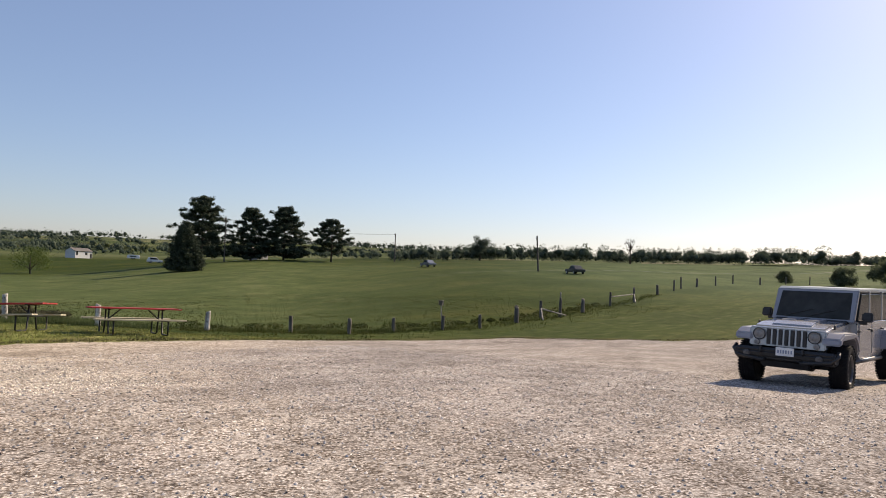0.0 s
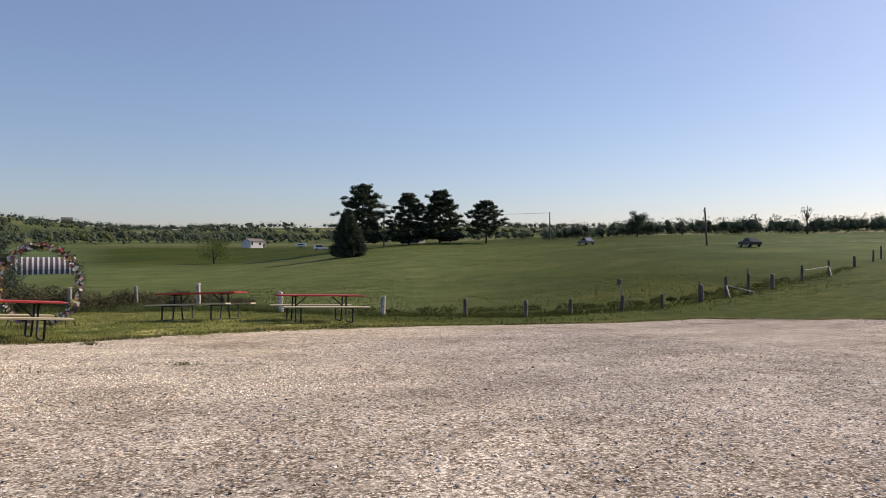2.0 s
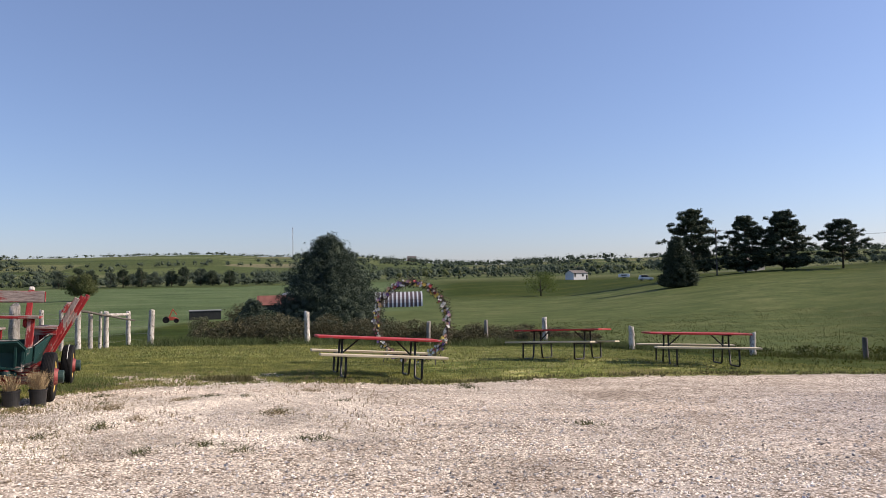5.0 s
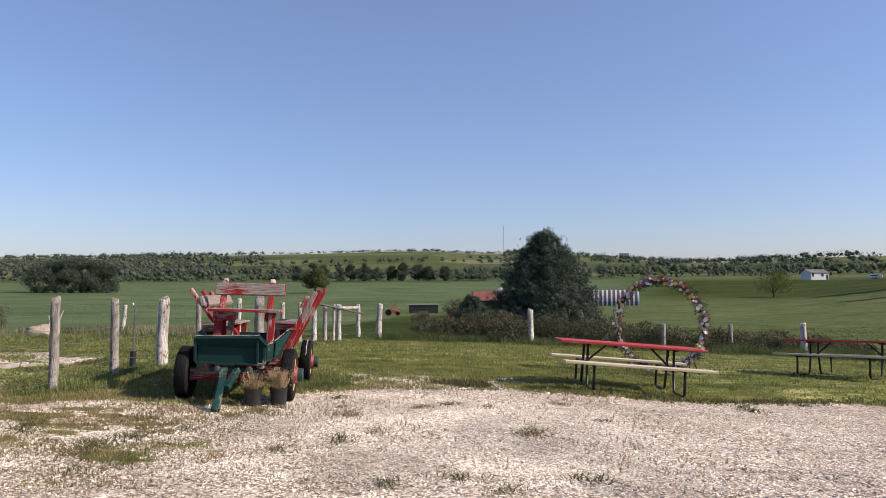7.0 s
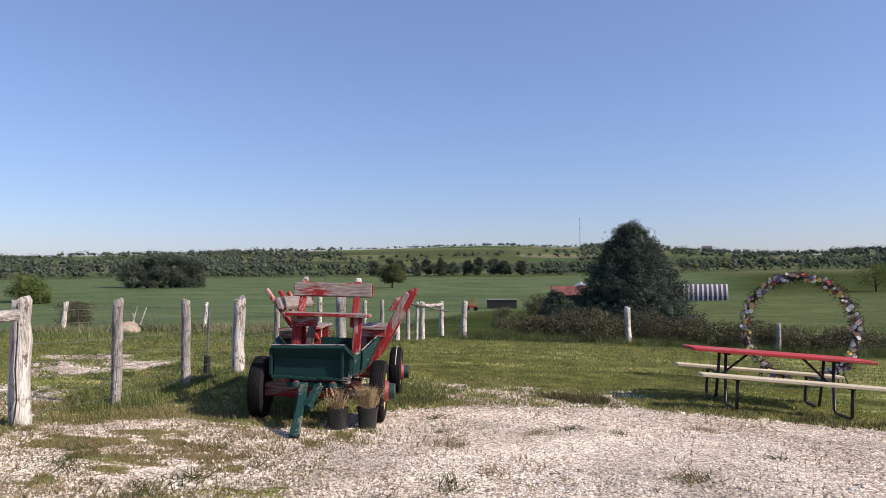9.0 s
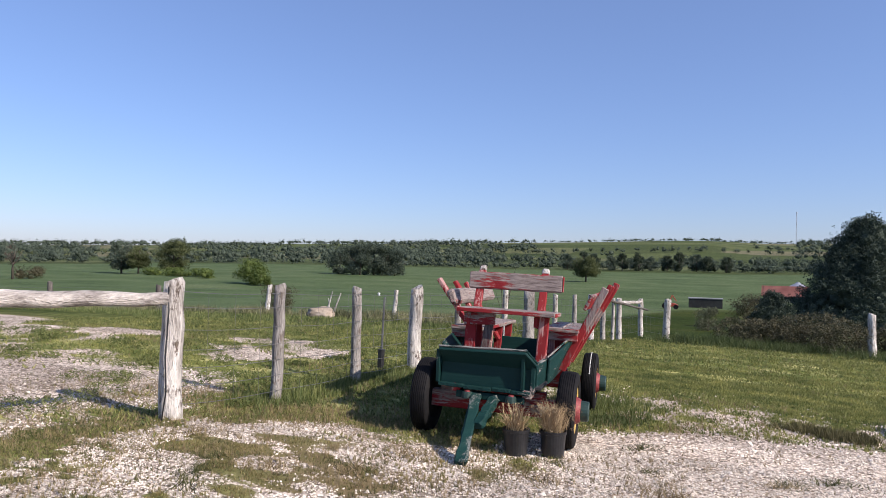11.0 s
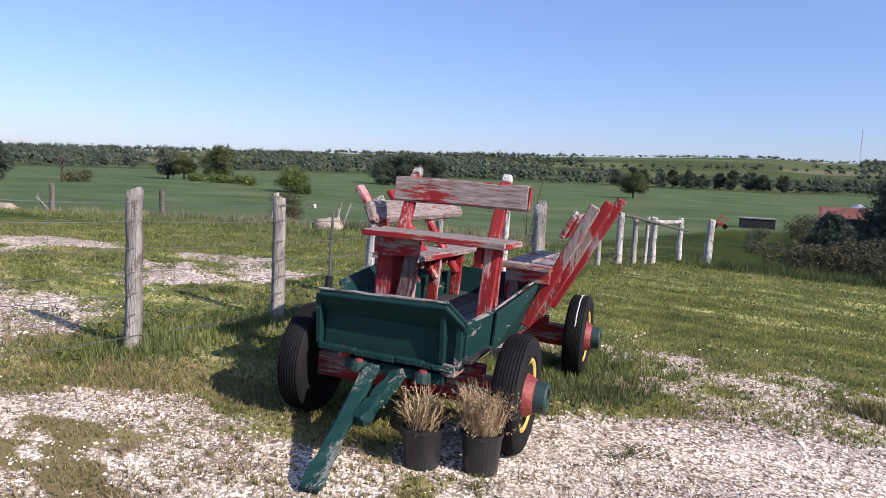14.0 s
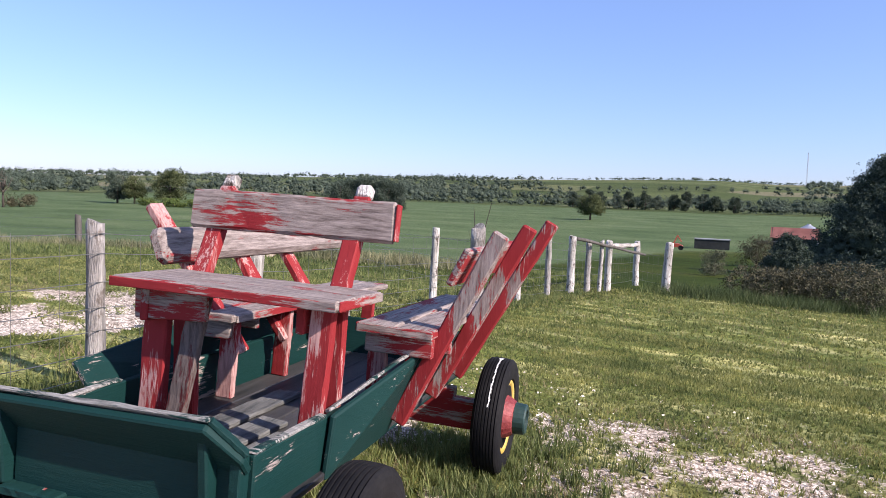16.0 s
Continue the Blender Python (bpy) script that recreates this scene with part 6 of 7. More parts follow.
leaf_tree("shrub", -93.0, 132.6, 5.4, 9.6, M_SHRUB, "round bright green shrub at the crop's edge", 2200, 0.25, 0.1, 0.05, 34, "", "shrub")
leaf_tree("shrub", -88.0, 129.0, 3.2, 5.0, M_SHRUB, "low bright green shrub at the crop's edge", 1300, 0.2, 0.1, 0.05, 35, "", "shrub")
for k in range(5):
    leaf_tree("shrub", -120.0 - 6.5 * k, 151.0 + 2.5 * k + 3 * (k % 2), 2.2, 7.0, M_SHRUB, "low shrub along the crop's edge", 900, 0.22, 0.1, 0.05, 40 + k, "", "shrub")
leaf_tree("young_tree", 78.9, 160.7, 6.0, 9.5, M_SHRUB, "thin young tree with sparse leaves in the meadow", 1900, 0.20, 0.08, 0.2, 51, heart=0)
leaf_tree("bare_tree", -149.6, 120.9, 9.0, 5.0, M_TWIG, "pale bare tree at the crop's edge", 90, 0.3, 0.3, 0.4, 55, heart=0)
leaf_tree("shrub", -151.4, 126.6, 3.4, 8.0, M_BRUSH, "brownish shrub at the crop's edge", 1200, 0.24, 0.1, 0.05, 56, "", "shrub")
for k, (px, py) in enumerate(((-160.0, 112.0), (-168.0, 106.0), (-176.0, 104.0))):
    leaf_tree("field_tree", px, py, 9.0 + k, 10.0, M_NEEDLE if k == 1 else M_WOODS_HAZY, "dark full tree at the crop's edge", 2200, 0.42, 0.15, 0.05, 57 + k, CROP)
leaf_tree("shrub", -16.6, 27.6, 1.25, 2.0, M_BRUSH, "small gray-brown bush at the old fence", 2600, 0.042, 0.1, 0.05, 54, "", "shrub", heart=0)
leaf_tree("shrub", 3.2, 76.0, 2.8, 4.2, M_BRUSH, "small gray-green shrub in the rough grass", 2000, 0.10, 0.1, 0.05, 52, "", "shrub", heart=0)
# roadside shrub leaves, paled in the base colour in place of haze
M_HAZYSHRUB = leafy("haze_paled_leaves", (0.095, 0.118, 0.072), (0.150, 0.170, 0.102), 1.0, 0.4)
RIGHTS = ((155.3, 17.9, 2.4, 3.6), (148.8, 7.0, 3.4, 5.4), (162.5, 1.0, 5.2, 7.2), (113.6, -5.8, 3.6, 4.2), (245.9, -19.9, 6.8, 8.0), (115.7, -14.5, 2.0, 2.4), (122.4, -20.6, 6.4, 7.0))
for k, (px, py, ph, pw) in enumerate(RIGHTS):
    leaf_tree("shrub", px, py, ph, pw, M_HAZYSHRUB, "green shrub beside the road, paled for haze", 2200, 0.040 * pw + 0.03, 0.1, 0.04, 60 + k, "shrubs by the road", "shrub")
for k, (px, py) in enumerate(((113.6, -8.0), (113.7, -9.4), (117.7, -11.0))):
    cone_tree("cedar_tree", px, py, 1.7, 1.0, M_NEEDLE, 70 + k, "small dark upright cedar beside the road", 520, 0.10, 0.6)
# single trees along the ridge beyond the road: bearing, distance, height, width
RIDGE = ((85.9, 428, 7.6, 7.5), (87.4, 431, 6.6, 7.0), (88.0, 424, 9.4, 6.0), (88.9, 430, 7.2, 10.0), (90.9, 426, 10.6, 11.5), (91.9, 432, 8.4, 4.5), (92.8, 428, 6.8, 7.8), (93.9, 430, 9.0, 9.0), (95.4, 427, 7.4, 13.0), (96.8, 429, 9.4, 9.0), (98.2, 426, 8.0, 10.0), (100.5, 430, 9.0, 11.0))
for k, (pb, pr, ph, pw) in enumerate(RIDGE):
    leaf_tree("ridge_tree", pr * math.sin(radians(pb)), pr * math.cos(radians(pb)) - 5.0, ph, pw, M_WOODS_HAZY, "leafy tree standing alone on the far ridge", 1100, 0.46, 0.2, 0.10, 150 + k, "trees on the far ridge")


# ---- woods on the hills ----
def in_stands(spots, size, least):
    """Those of the trees that stand where woods grow: in patches of that size, with open fields between."""
    a = np.array(spots)
    return [s for s, k in zip(spots, fbm(a[:, 0], a[:, 1], size, 31) > least) if k]


def woods(name, label, spots, material, lumps, sprays, seed):
    """Far woods as one mass: each tree a crown of uneven rounded lumps with loose leaf sprays round them. spots: x, y, height, width."""
    nr = np.random.default_rng(seed)
    spots = np.asarray(spots)
    n = len(spots)
    z = floor_z(spots[:, 0], spots[:, 1])

    def spread(per, lo, hi, flat):
        d = nr.normal(0, 1, (n, per, 3))
        d /= np.linalg.norm(d, axis=2)[..., None]
        d *= nr.uniform(lo, hi, (n, per, 1)) ** 0.5
        h, w = spots[:, 2][:, None], spots[:, 3][:, None]
        return np.stack([spots[:, 0][:, None] + d[..., 0] * w * 0.5, spots[:, 1][:, None] + d[..., 1] * w * 0.5, z[:, None] + h * (0.50 + flat * d[..., 2])], -1).reshape(-1, 3)
    cores = spread(lumps, 0.02, 0.30, 0.36)
    wide = np.repeat(spots[:, 3], lumps) * nr.uniform(0.13, 0.21, n * lumps)
    tall = np.repeat(spots[:, 2], lumps) * nr.uniform(0.13, 0.21, n * lumps)
    loose = spread(sprays, 0.15, 1.0, 0.48)
    size = np.repeat(spots[:, 3], sprays) * nr.uniform(0.055, 0.115, n * sprays)
    v, f = joined([strewn(LUMP_V, LUMP_F, cores, np.stack([wide, wide, tall], -1), nr, 0.4), strewn(SPRAY_V, SPRAY_F, loose, size, nr, 0.9)])
    tagged(new(name, mesh_np(name, v, f, material, True)), label, "woods", kind="stuff")


def belt(b0, b1, r0, r1, n, h0, h1, rng, wide=0.85):
    out = []
    for _ in range(n):
        b, r = math.radians(rng.uniform(b0, b1)), rng.uniform(r0, r1)
        h = rng.uniform(h0, h1)
        out.append((r * math.sin(b), r * math.cos(b), h, h * rng.uniform(wide * 0.8, wide * 1.2)))
    return out


rw = random.Random(77)
edge_l = belt(-66, -13, 435, 480, 240, 2.0, 5.0, rw, 1.4) + belt(-66, -13, 440, 520, 80, 4, 11, rw) + in_stands(belt(-66, -13, 500, 900, 800, 4.5, 12, rw, 1.0), 120, 0.42)
far_l = in_stands(belt(-66, -12, 900, 1950, 2300, 8, 17, rw, 1.2), 220, 0.42)
edge_m = belt(-13, 9, 452, 480, 130, 4, 7, rw, 1.2) + belt(-24, -8, 740, 770, 60, 8, 12, rw) + belt(-3, 9, 560, 640, 36, 8, 12, rw) + belt(-14, 12, 1180, 1215, 60, 9, 13, rw) + in_stands(belt(-14, 14, 650, 1900, 700, 5, 11, rw, 1.6), 330, 0.62)
edge_r = belt(8, 33, 400, 470, 130, 2.5, 6.5, rw) + in_stands(belt(8, 38, 470, 1000, 620, 6, 11, rw, 1.0), 130, 0.37) + in_stands(belt(6, 60, 1000, 1950, 1500, 10, 16, rw, 1.1), 230, 0.38)
skyl = in_stands(belt(-70, 100, 1840, 2100, 2400, 3.5, 10, rw, 2.0), 260, 0.34)
hill_l = belt(52, 85, 396, 425, 180, 5.5, 11.0, rw) + belt(34, 54, 620, 760, 120, 8, 12, rw) + belt(52, 80, 425, 520, 120, 7, 10, rw)
gaps = belt(84, 104, 424, 462, 150, 3.0, 6.5, rw, 1.6) + belt(101, 150, 400, 460, 90, 7, 12, rw)
woods("woods", "mixed woods in fresh leaf on the far slope", edge_l, M_WOODS_HAZY, 3, 38, 1)
woods("woods", "unbroken mixed woods high on the far slope", far_l, M_WOODS_HAZY, 2, 13, 8)
woods("woods", "hedgerow and brush at the far edge of the crop", edge_m, M_WOODS_HAZY, 3, 40, 2)
woods("woods", "mixed woods on the hillside behind the barn", edge_r, M_WOODS_HAZY, 2, 20, 3)
woods("woods", "line of trees along the skyline", skyl, M_WOODS_HAZY, 1, 6, 4)
woods("woods", "dark tree line beyond the meadow", hill_l, M_WOODS_HAZY, 4, 60, 5)
woods("woods", "scattered leafy trees along the ridge", gaps, M_WOODS_HAZY, 3, 60, 6)
woods("woods", "pale young trees among the woods", belt(-64, -12, 436, 1100, 130, 4, 8, rw) + belt(8, 34, 398, 900, 80, 5, 9, rw), M_WOODS_B, 3, 40, 7)
for k in range(12):
    b, r = radians(-10.5 + k * 1.05 + (0.2 if k % 2 else 0)), 448 + 4 * math.sin(k * 2.2)
    leaf_tree("hedgerow_tree", r * math.sin(b), r * math.cos(b), 10.5 + 1.5 * math.sin(k * 1.7), 8.5, M_NEEDLE if k % 3 else M_WOODS_HAZY, "dark full tree in the far hedgerow", 1100, 0.50, 0.12, 0.05, 90 + k, "hedgerow trees")
leaf_tree("bare_tree", 350.0, 119.0, 15.0, 7.0, M_TWIG, "tall bare tree above the tree line", 160, 0.35, 0.35, 0.4, 140, heart=0)
leaf_tree("ridge_tree", 345.0, 205.0, 15.0, 14.0, M_WOODS_HAZY, "tall leafy tree above the tree line", 1600, 0.50, 0.3, 0.3, 141)

# ---- brush along the fence ----
def brush(name, label, spots, material, leaf, per, seed):
    nr = np.random.default_rng(seed)
    at = []
    for x, y, h, w in spots:
        d = nr.normal(0, 1, (per, 3))
        d /= np.linalg.norm(d, axis=1)[:, None]
        d *= nr.uniform(0.4, 1.0, (per, 1)) ** 0.5
        p = np.stack([x + d[:, 0] * w * 0.5, y + d[:, 1] * w * 0.4, gz(x, y) + h * (0.45 + 0.55 * d[:, 2])], -1)
        at.append(p[p[:, 2] > gz(x, y)])
    at = np.concatenate(at)
    v, f = strewn(SPRAY_V, SPRAY_F, at, nr.uniform(0.6, 1.3, len(at)) * leaf, nr, 0.9)
    tagged(new(name, mesh_np(name, v, f, material)), label, "brush", kind="stuff")


rb = random.Random(5)
spots = []
for k in range(40):
    f = k / 39
    x = 0.6 + 16.0 * f
    hh = 1.25 - 0.88 * f + rb.uniform(-0.35, 0.25) if f > 0.10 else 0.85
    spots.append((x + rb.uniform(-0.2, 0.2), 27.6 - 0.9 * f + rb.uniform(-0.4, 1.2), max(hh, 0.4), rb.uniform(1.3, 2.0)))
brush("brush", "tangled brown-green brambles along the fence", spots, M_BRUSH, 0.068, 560, 8)
brush("brush", "low weeds along the meadow fence", [(20 + 1.1 * k, float(np.interp(20 + 1.1 * k, (19.5, 23.4, 28.6, 33.6, 45, 62), (22.6, 19.9, 17.8, 16.3, 17.4, 19))) + rb.uniform(-0.6, 0.6), rb.uniform(0.12, 0.34), rb.uniform(0.6, 1.6)) for k in range(36)], M_MEADOW, 0.09, 90, 9)


# ---- farm buildings and far things ----
M_WHITEWALL = surf("white_siding", (0.50, 0.51, 0.52), (0.64, 0.64, 0.63), 1, 12, 0.7, 0.2, 0.01, stretch=(1, 1, 6))
M_GRAYWALL = surf("gray_siding", (0.22, 0.22, 0.22), (0.32, 0.32, 0.31), 1, 12, 0.7, 0.2, 0.01, stretch=(1, 1, 6))
M_BROWNROOF = surf("brown_shingles", (0.09, 0.08, 0.075), (0.19, 0.17, 0.16), 1, 10, 0.9, 0.4, 0.02)
M_RUSTROOF = surf("rusty_roof", (0.13, 0.04, 0.03), (0.25, 0.10, 0.075), 0.6, 9, 0.75, 0.3, 0.02)
M_DARKWALL = surf("dark_boards", (0.010, 0.011, 0.011), (0.030, 0.033, 0.030), 1, 10, 0.85, 0.3, 0.01)
M_PALEROOF = surf("pale_sheet_roof", (0.42, 0.46, 0.45), (0.58, 0.61, 0.60), 1, 10, 0.5, 0.2, 0.01)
M_STRIPEDARK = surf("dark_stripe", (0.050, 0.036, 0.042), (0.11, 0.075, 0.08), 1, 10, 0.7, 0.2, 0.01)
M_STRIPEWHITE = surf("white_stripe", (0.46, 0.47, 0.50), (0.60, 0.60, 0.62), 1, 10, 0.6, 0.2, 0.01)
M_BLUEEND = surf("blue_end_wall", (0.10, 0.15, 0.26), (0.20, 0.26, 0.38), 1, 10, 0.7, 0.2, 0.01)
M_TRACTOR = surf("tractor_red", (0.36, 0.05, 0.025), (0.48, 0.10, 0.05), 2, 20, 0.5, 0.2)
M_CARWHITE = surf("white_car_paint", (0.66, 0.67, 0.69), (0.76, 0.77, 0.78), 2, 60, 0.45, 0.0)
M_CARDARK = surf("dark_car_paint", (0.035, 0.037, 0.040), (0.06, 0.062, 0.066), 2, 60, 0.3, 0.0)
M_GALV = surf("galvanised_steel", (0.36, 0.37, 0.39), (0.52, 0.53, 0.55), 2, 20, 0.45, 0.1, metal=0.6)


def make_hoop_barn():
    t = thing("hoop_barn", "low hoop barn with dark and white striped covering", "barn", pose(35.2, 136.5, gz(35.2, 134.7) - 0.05, 0, 0, -14))
    R, H, L, n = 3.0, 2.95, 10.6, 26
    for k in range(n):
        e0, e1 = k // 2 * 2 + (1.25 if k % 2 else 0), k // 2 * 2 + (2 if k % 2 else 1.25)
        x0, x1 = -L / 2 + e0 * L / n, -L / 2 + e1 * L / n
        r = 0.035 if k % 2 else 0.0
        bm = bmesh.new()
        arc = [(-(R + r) * math.cos(math.pi * q / 14), (H + r) * math.sin(math.pi * q / 14) ** 0.8) for q in range(15)]
        rows = [[bm.verts.new((x, a, b)) for a, b in arc] for x in (x0, x1)]
        inner = [[bm.verts.new((x, a * 0.97, b * 0.97)) for a, b in arc] for x in (x0, x1)]
        for q in range(14):
            bm.faces.new((rows[0][q], rows[1][q], rows[1][q + 1], rows[0][q + 1]))
            bm.faces.new((rows[0][q], rows[0][q + 1], inner[0][q + 1], inner[0][q]))
            bm.faces.new((rows[1][q], inner[1][q], inner[1][q + 1], rows[1][q + 1]))
        bmesh.ops.recalc_face_normals(bm, faces=bm.faces[:])
        part("stripe_panel", bm, M_STRIPEWHITE if k % 2 else M_STRIPEDARK, t)
    for x in (-L / 2 + 0.03, L / 2 - 0.03):
        arc = [(x, -R * 0.96 * math.cos(math.pi * q / 14), H * 0.96 * math.sin(math.pi * q / 14) ** 0.8) for q in range(15)]
        part("end_wall", prism(arc, 0.05), M_BLUEEND, t, "blue-gray end wall")


make_hoop_barn()


def house(name, label, category, x, y, turn, L, W, H, rise, wall, roof, windows=(), over=0.3, lift=0.0):
    """A small gabled building: walls, roof slabs with eaves, door and windows set in."""
    t = thing(name, label, category, pose(x, y, gz(x, y) - 0.1 + lift, 0, 0, turn))
    part("wall", slab([(-L / 2, 0), (-L / 2, H), (L / 2, H), (L / 2, 0)], -W / 2, W / 2, 0.02, 1), wall, t)
    for e in (-1, 1):
        part("gable", prism([(e * L / 2, -W / 2, H), (e * L / 2, W / 2, H), (e * L / 2, 0, H + rise)][::e], 0.12), wall, t)
        a, b = Vector((0, e * (W / 2 + over), H - over * rise / (W / 2))), Vector((0, 0, H + rise))
        part("roof", prism([(-L / 2 - over, a.y, a.z), (L / 2 + over, a.y, a.z), (L / 2 + over, 0, b.z), (-L / 2 - over, 0, b.z)][::-e], -0.12), roof, t)
    for wx, wz, ww, wh in windows:
        win = part("window", slab([(wx - ww / 2, wz), (wx - ww / 2, wz + wh), (wx + ww / 2, wz + wh), (wx + ww / 2, wz)], -W / 2 - 0.03, -W / 2 + 0.05, 0.01, 1), M_DARKGLASS, t, "dark window")
        part("window_frame", slab([(wx - ww / 2 - 0.08, wz - 0.1), (wx - ww / 2 - 0.08, wz), (wx + ww / 2 + 0.08, wz), (wx + ww / 2 + 0.08, wz - 0.1)], -W / 2 - 0.06, -W / 2 + 0.02, 0.01, 1), wall, win)
    return t


house("house", "small white house with a brown roof across the meadow", "house", 162.9, 296.0, 12, 8.6, 6.0, 3.2, 1.3, M_WHITEWALL, M_BROWNROOF, ((-3.4, 1.4, 0.9, 1.7), (1.2, 1.5, 1.2, 1.1), (3.6, 0.1, 1.0, 2.1)))
house("house", "pale house half hidden behind the pines", "house", 133.5, 149.0, 10, 4.6, 4.5, 2.3, 1.2, M_GRAYWALL, M_BROWNROOF, ((-1.2, 0.9, 0.9, 1.0), (1.2, 0.9, 0.9, 1.0)))
house("shed", "low shed with a rusty red roof beside the evergreen", "shed", 12.0, 137.0, -5, 6.6, 4.0, 1.35, 1.5, M_DARKWALL, M_RUSTROOF, ())
house("trailer_shed", "dark trailer shed with a pale flat roof in the rough grass", "shed", -0.6, 113.0, 0, 4.6, 1.3, 1.55, 0.06, M_DARKWALL, M_GRAYWALL, (), 0.08)
house("far_barn", "tiny white barn on the skyline", "barn", -873.0, 1687.0, 35, 14, 8, 5, 3, M_WHITEWALL, M_PALEROOF, (), 0.5)
house("far_barn", "tiny red-brown barn on the skyline", "barn", 507.0, 1831.0, -15, 24, 12, 9, 6, M_RUSTROOF, M_BROWNROOF, (), 0.5)
grain = thing("grain_bin", "small galvanised grain bin with a conical roof", "bin", pose(14.6, 142.5, gz(14.6, 142.5) + 0.25))
part("drum", lathe([(0, 0), (0, 1.7), (2.2, 1.7), (2.2, 0)], 24, "z"), M_GALV, grain)
part("roof", lathe([(2.2, 1.85), (2.25, 1.85), (3.1, 0.3), (3.25, 0.25), (3.25, 0)], 24, "z"), M_GALV, grain)
for rx, ry in ((176.5, 277.0),):
    rv = thing("caravan", "white caravan parked at the far side of the meadow", "caravan", pose(rx, ry, gz(rx, ry), 0, 0, -35))
    part("shell", slab([(-2.6, 0.5), (-2.5, 1.6), (-2.0, 2.0), (2.2, 2.0), (2.6, 1.3), (2.5, 0.5)], -1.1, 1.1, 0.15, 2), M_CARWHITE, rv)
    part("window", slab([(-1.4, 1.1), (-1.4, 1.6), (1.2, 1.6), (1.2, 1.1)], -1.13, -1.05, 0.02, 1), M_DARKGLASS, rv)
    for wx in (-0.5, 0.4):
        part("wheel", lathe(tyre_profile(0.33, 0.2), 20), M_TYRE, rv, "", pose(wx, -0.95, 0.33, 0, 0, 90))


def make_car(label, x, y, turn, tall, coat, group=""):
    t = thing("car", label, "car", pose(x, y, gz(x, y), 0, 0, turn), group)
    h = 1.0 if tall else 0.86
    part("body", slab([(-2.2, 0.35), (-2.25, 0.75), (-2.1, h), (1.0, h), (1.95, 0.85), (2.2, 0.65), (2.15, 0.32)], -0.88, 0.88, 0.08, 3), coat, t)
    top = 1.75 if tall else 1.45
    part("cabin", slab([(-2.05 if tall else -1.6, h - 0.03), (-1.8 if tall else -0.9, top), (0.2, top), (1.0, h - 0.03)], -0.80, 0.80, 0.08, 3, 0.12), coat, t)
    for s in (-1, 1):
        part("window", slab([(-1.75 if tall else -1.3, h + 0.06), (-1.6 if tall else -0.85, top - 0.1), (0.12, top - 0.1), (0.75, h + 0.06)], s * 0.70, s * 0.80, 0.02, 1, 0.06), M_DARKGLASS, t)
        for wx in (-1.35, 1.35):
            wheel = part("wheel", lathe(tyre_profile(0.33, 0.22), 24), M_TYRE, t, "", pose(wx, s * 0.80, 0.33, 0, 0, 90))
            part("rim", lathe([(-s * -0.09, 0.2), (-s * -0.115, 0.2), (-s * -0.10, 0.0)], 12), M_GALV, wheel)
    part("windscreen", slab([(0.93, h + 0.02), (0.27, top - 0.07), (0.31, top - 0.05), (1.0, h + 0.02)], -0.66, 0.66, 0.01, 1), M_DARKGLASS, t)


make_car("silver car on the road beyond the meadow", 120.0, 80.5, 62, False, M_SILVER, "cars on the road")
make_car("dark car on the road beyond the meadow", 112.0, 44.0, 50, False, M_CARDARK, "cars on the road")
make_car("pale tall car parked below the pines", 127.0, 186.5, -20, True, M_CARWHITE)

# red farm machine with a raised arm
tr = thing("farm_machine", "small rust-red farm machine standing in the grass", "machine", pose(-5.0, 105.2, gz(-5.0, 105.2)))
part("body", slab([(-1.0, 0.35), (-0.9, 0.8), (0.3, 0.85), (0.9, 0.6), (0.9, 0.35)], -0.45, 0.45, 0.05, 2), M_TRACTOR, tr)
part("arm", board((-0.3, 0, 0.8), (0.15, 0, 1.9), 0.14, 0.14), M_TRACTOR, tr)
part("arm", board((0.15, 0, 1.9), (0.7, 0, 1.1), 0.12, 0.12), M_TRACTOR, tr)
for wx, wr in ((-0.7, 0.45), (0.65, 0.32)):
    for s in (-1, 1):
        part("wheel", lathe(tyre_profile(wr, 0.2), 20), M_TYRE, tr, "", pose(wx, s * 0.55, wr, 0, 0, 90))
cart = thing("farm_cart", "dark low farm cart beside the shed", "cart", pose(7.2, 124.5, gz(7.2, 124.5)))
part("bed", slab([(-1.5, 0.5), (-1.6, 1.0), (1.6, 1.0), (1.5, 0.5)], -0.8, 0.8, 0.04, 1), M_DARKWALL, cart)
for wx in (-0.9, 0.9):
    for s in (-1, 1):
        part("wheel", lathe(tyre_profile(0.35, 0.16), 20), M_TYRE, cart, "", pose(wx, s * 0.8, 0.35, 0, 0, 90))


# ---- power poles and mast ----
def power_pole(x, y, h, lean, arms, label):
    t = thing("power_pole", label, "pole", pose(x, y, gz(x, y), lean, 0, 30), "power poles")
    part("pole", rod([(0, 0, -0.4), (0, 0, h * 0.5), (0, 0, h)], [0.19, 0.16, 0.12], 8), M_OLDPOST, t)
    for z in arms:
        arm = part("crossarm", board((-1.0, 0.12, h - z), (1.0, 0.12, h - z), 0.10, 0.12), M_OLDPOST, t)
        for ix in (-0.9, -0.45, 0.45, 0.9):
            part("insulator", lathe([(0, 0.05), (0.12, 0.06), (0.2, 0.03), (0.2, 0)], 8, "z"), M_GALV, arm, "", pose(ix, 0.12, h - z + 0.06))


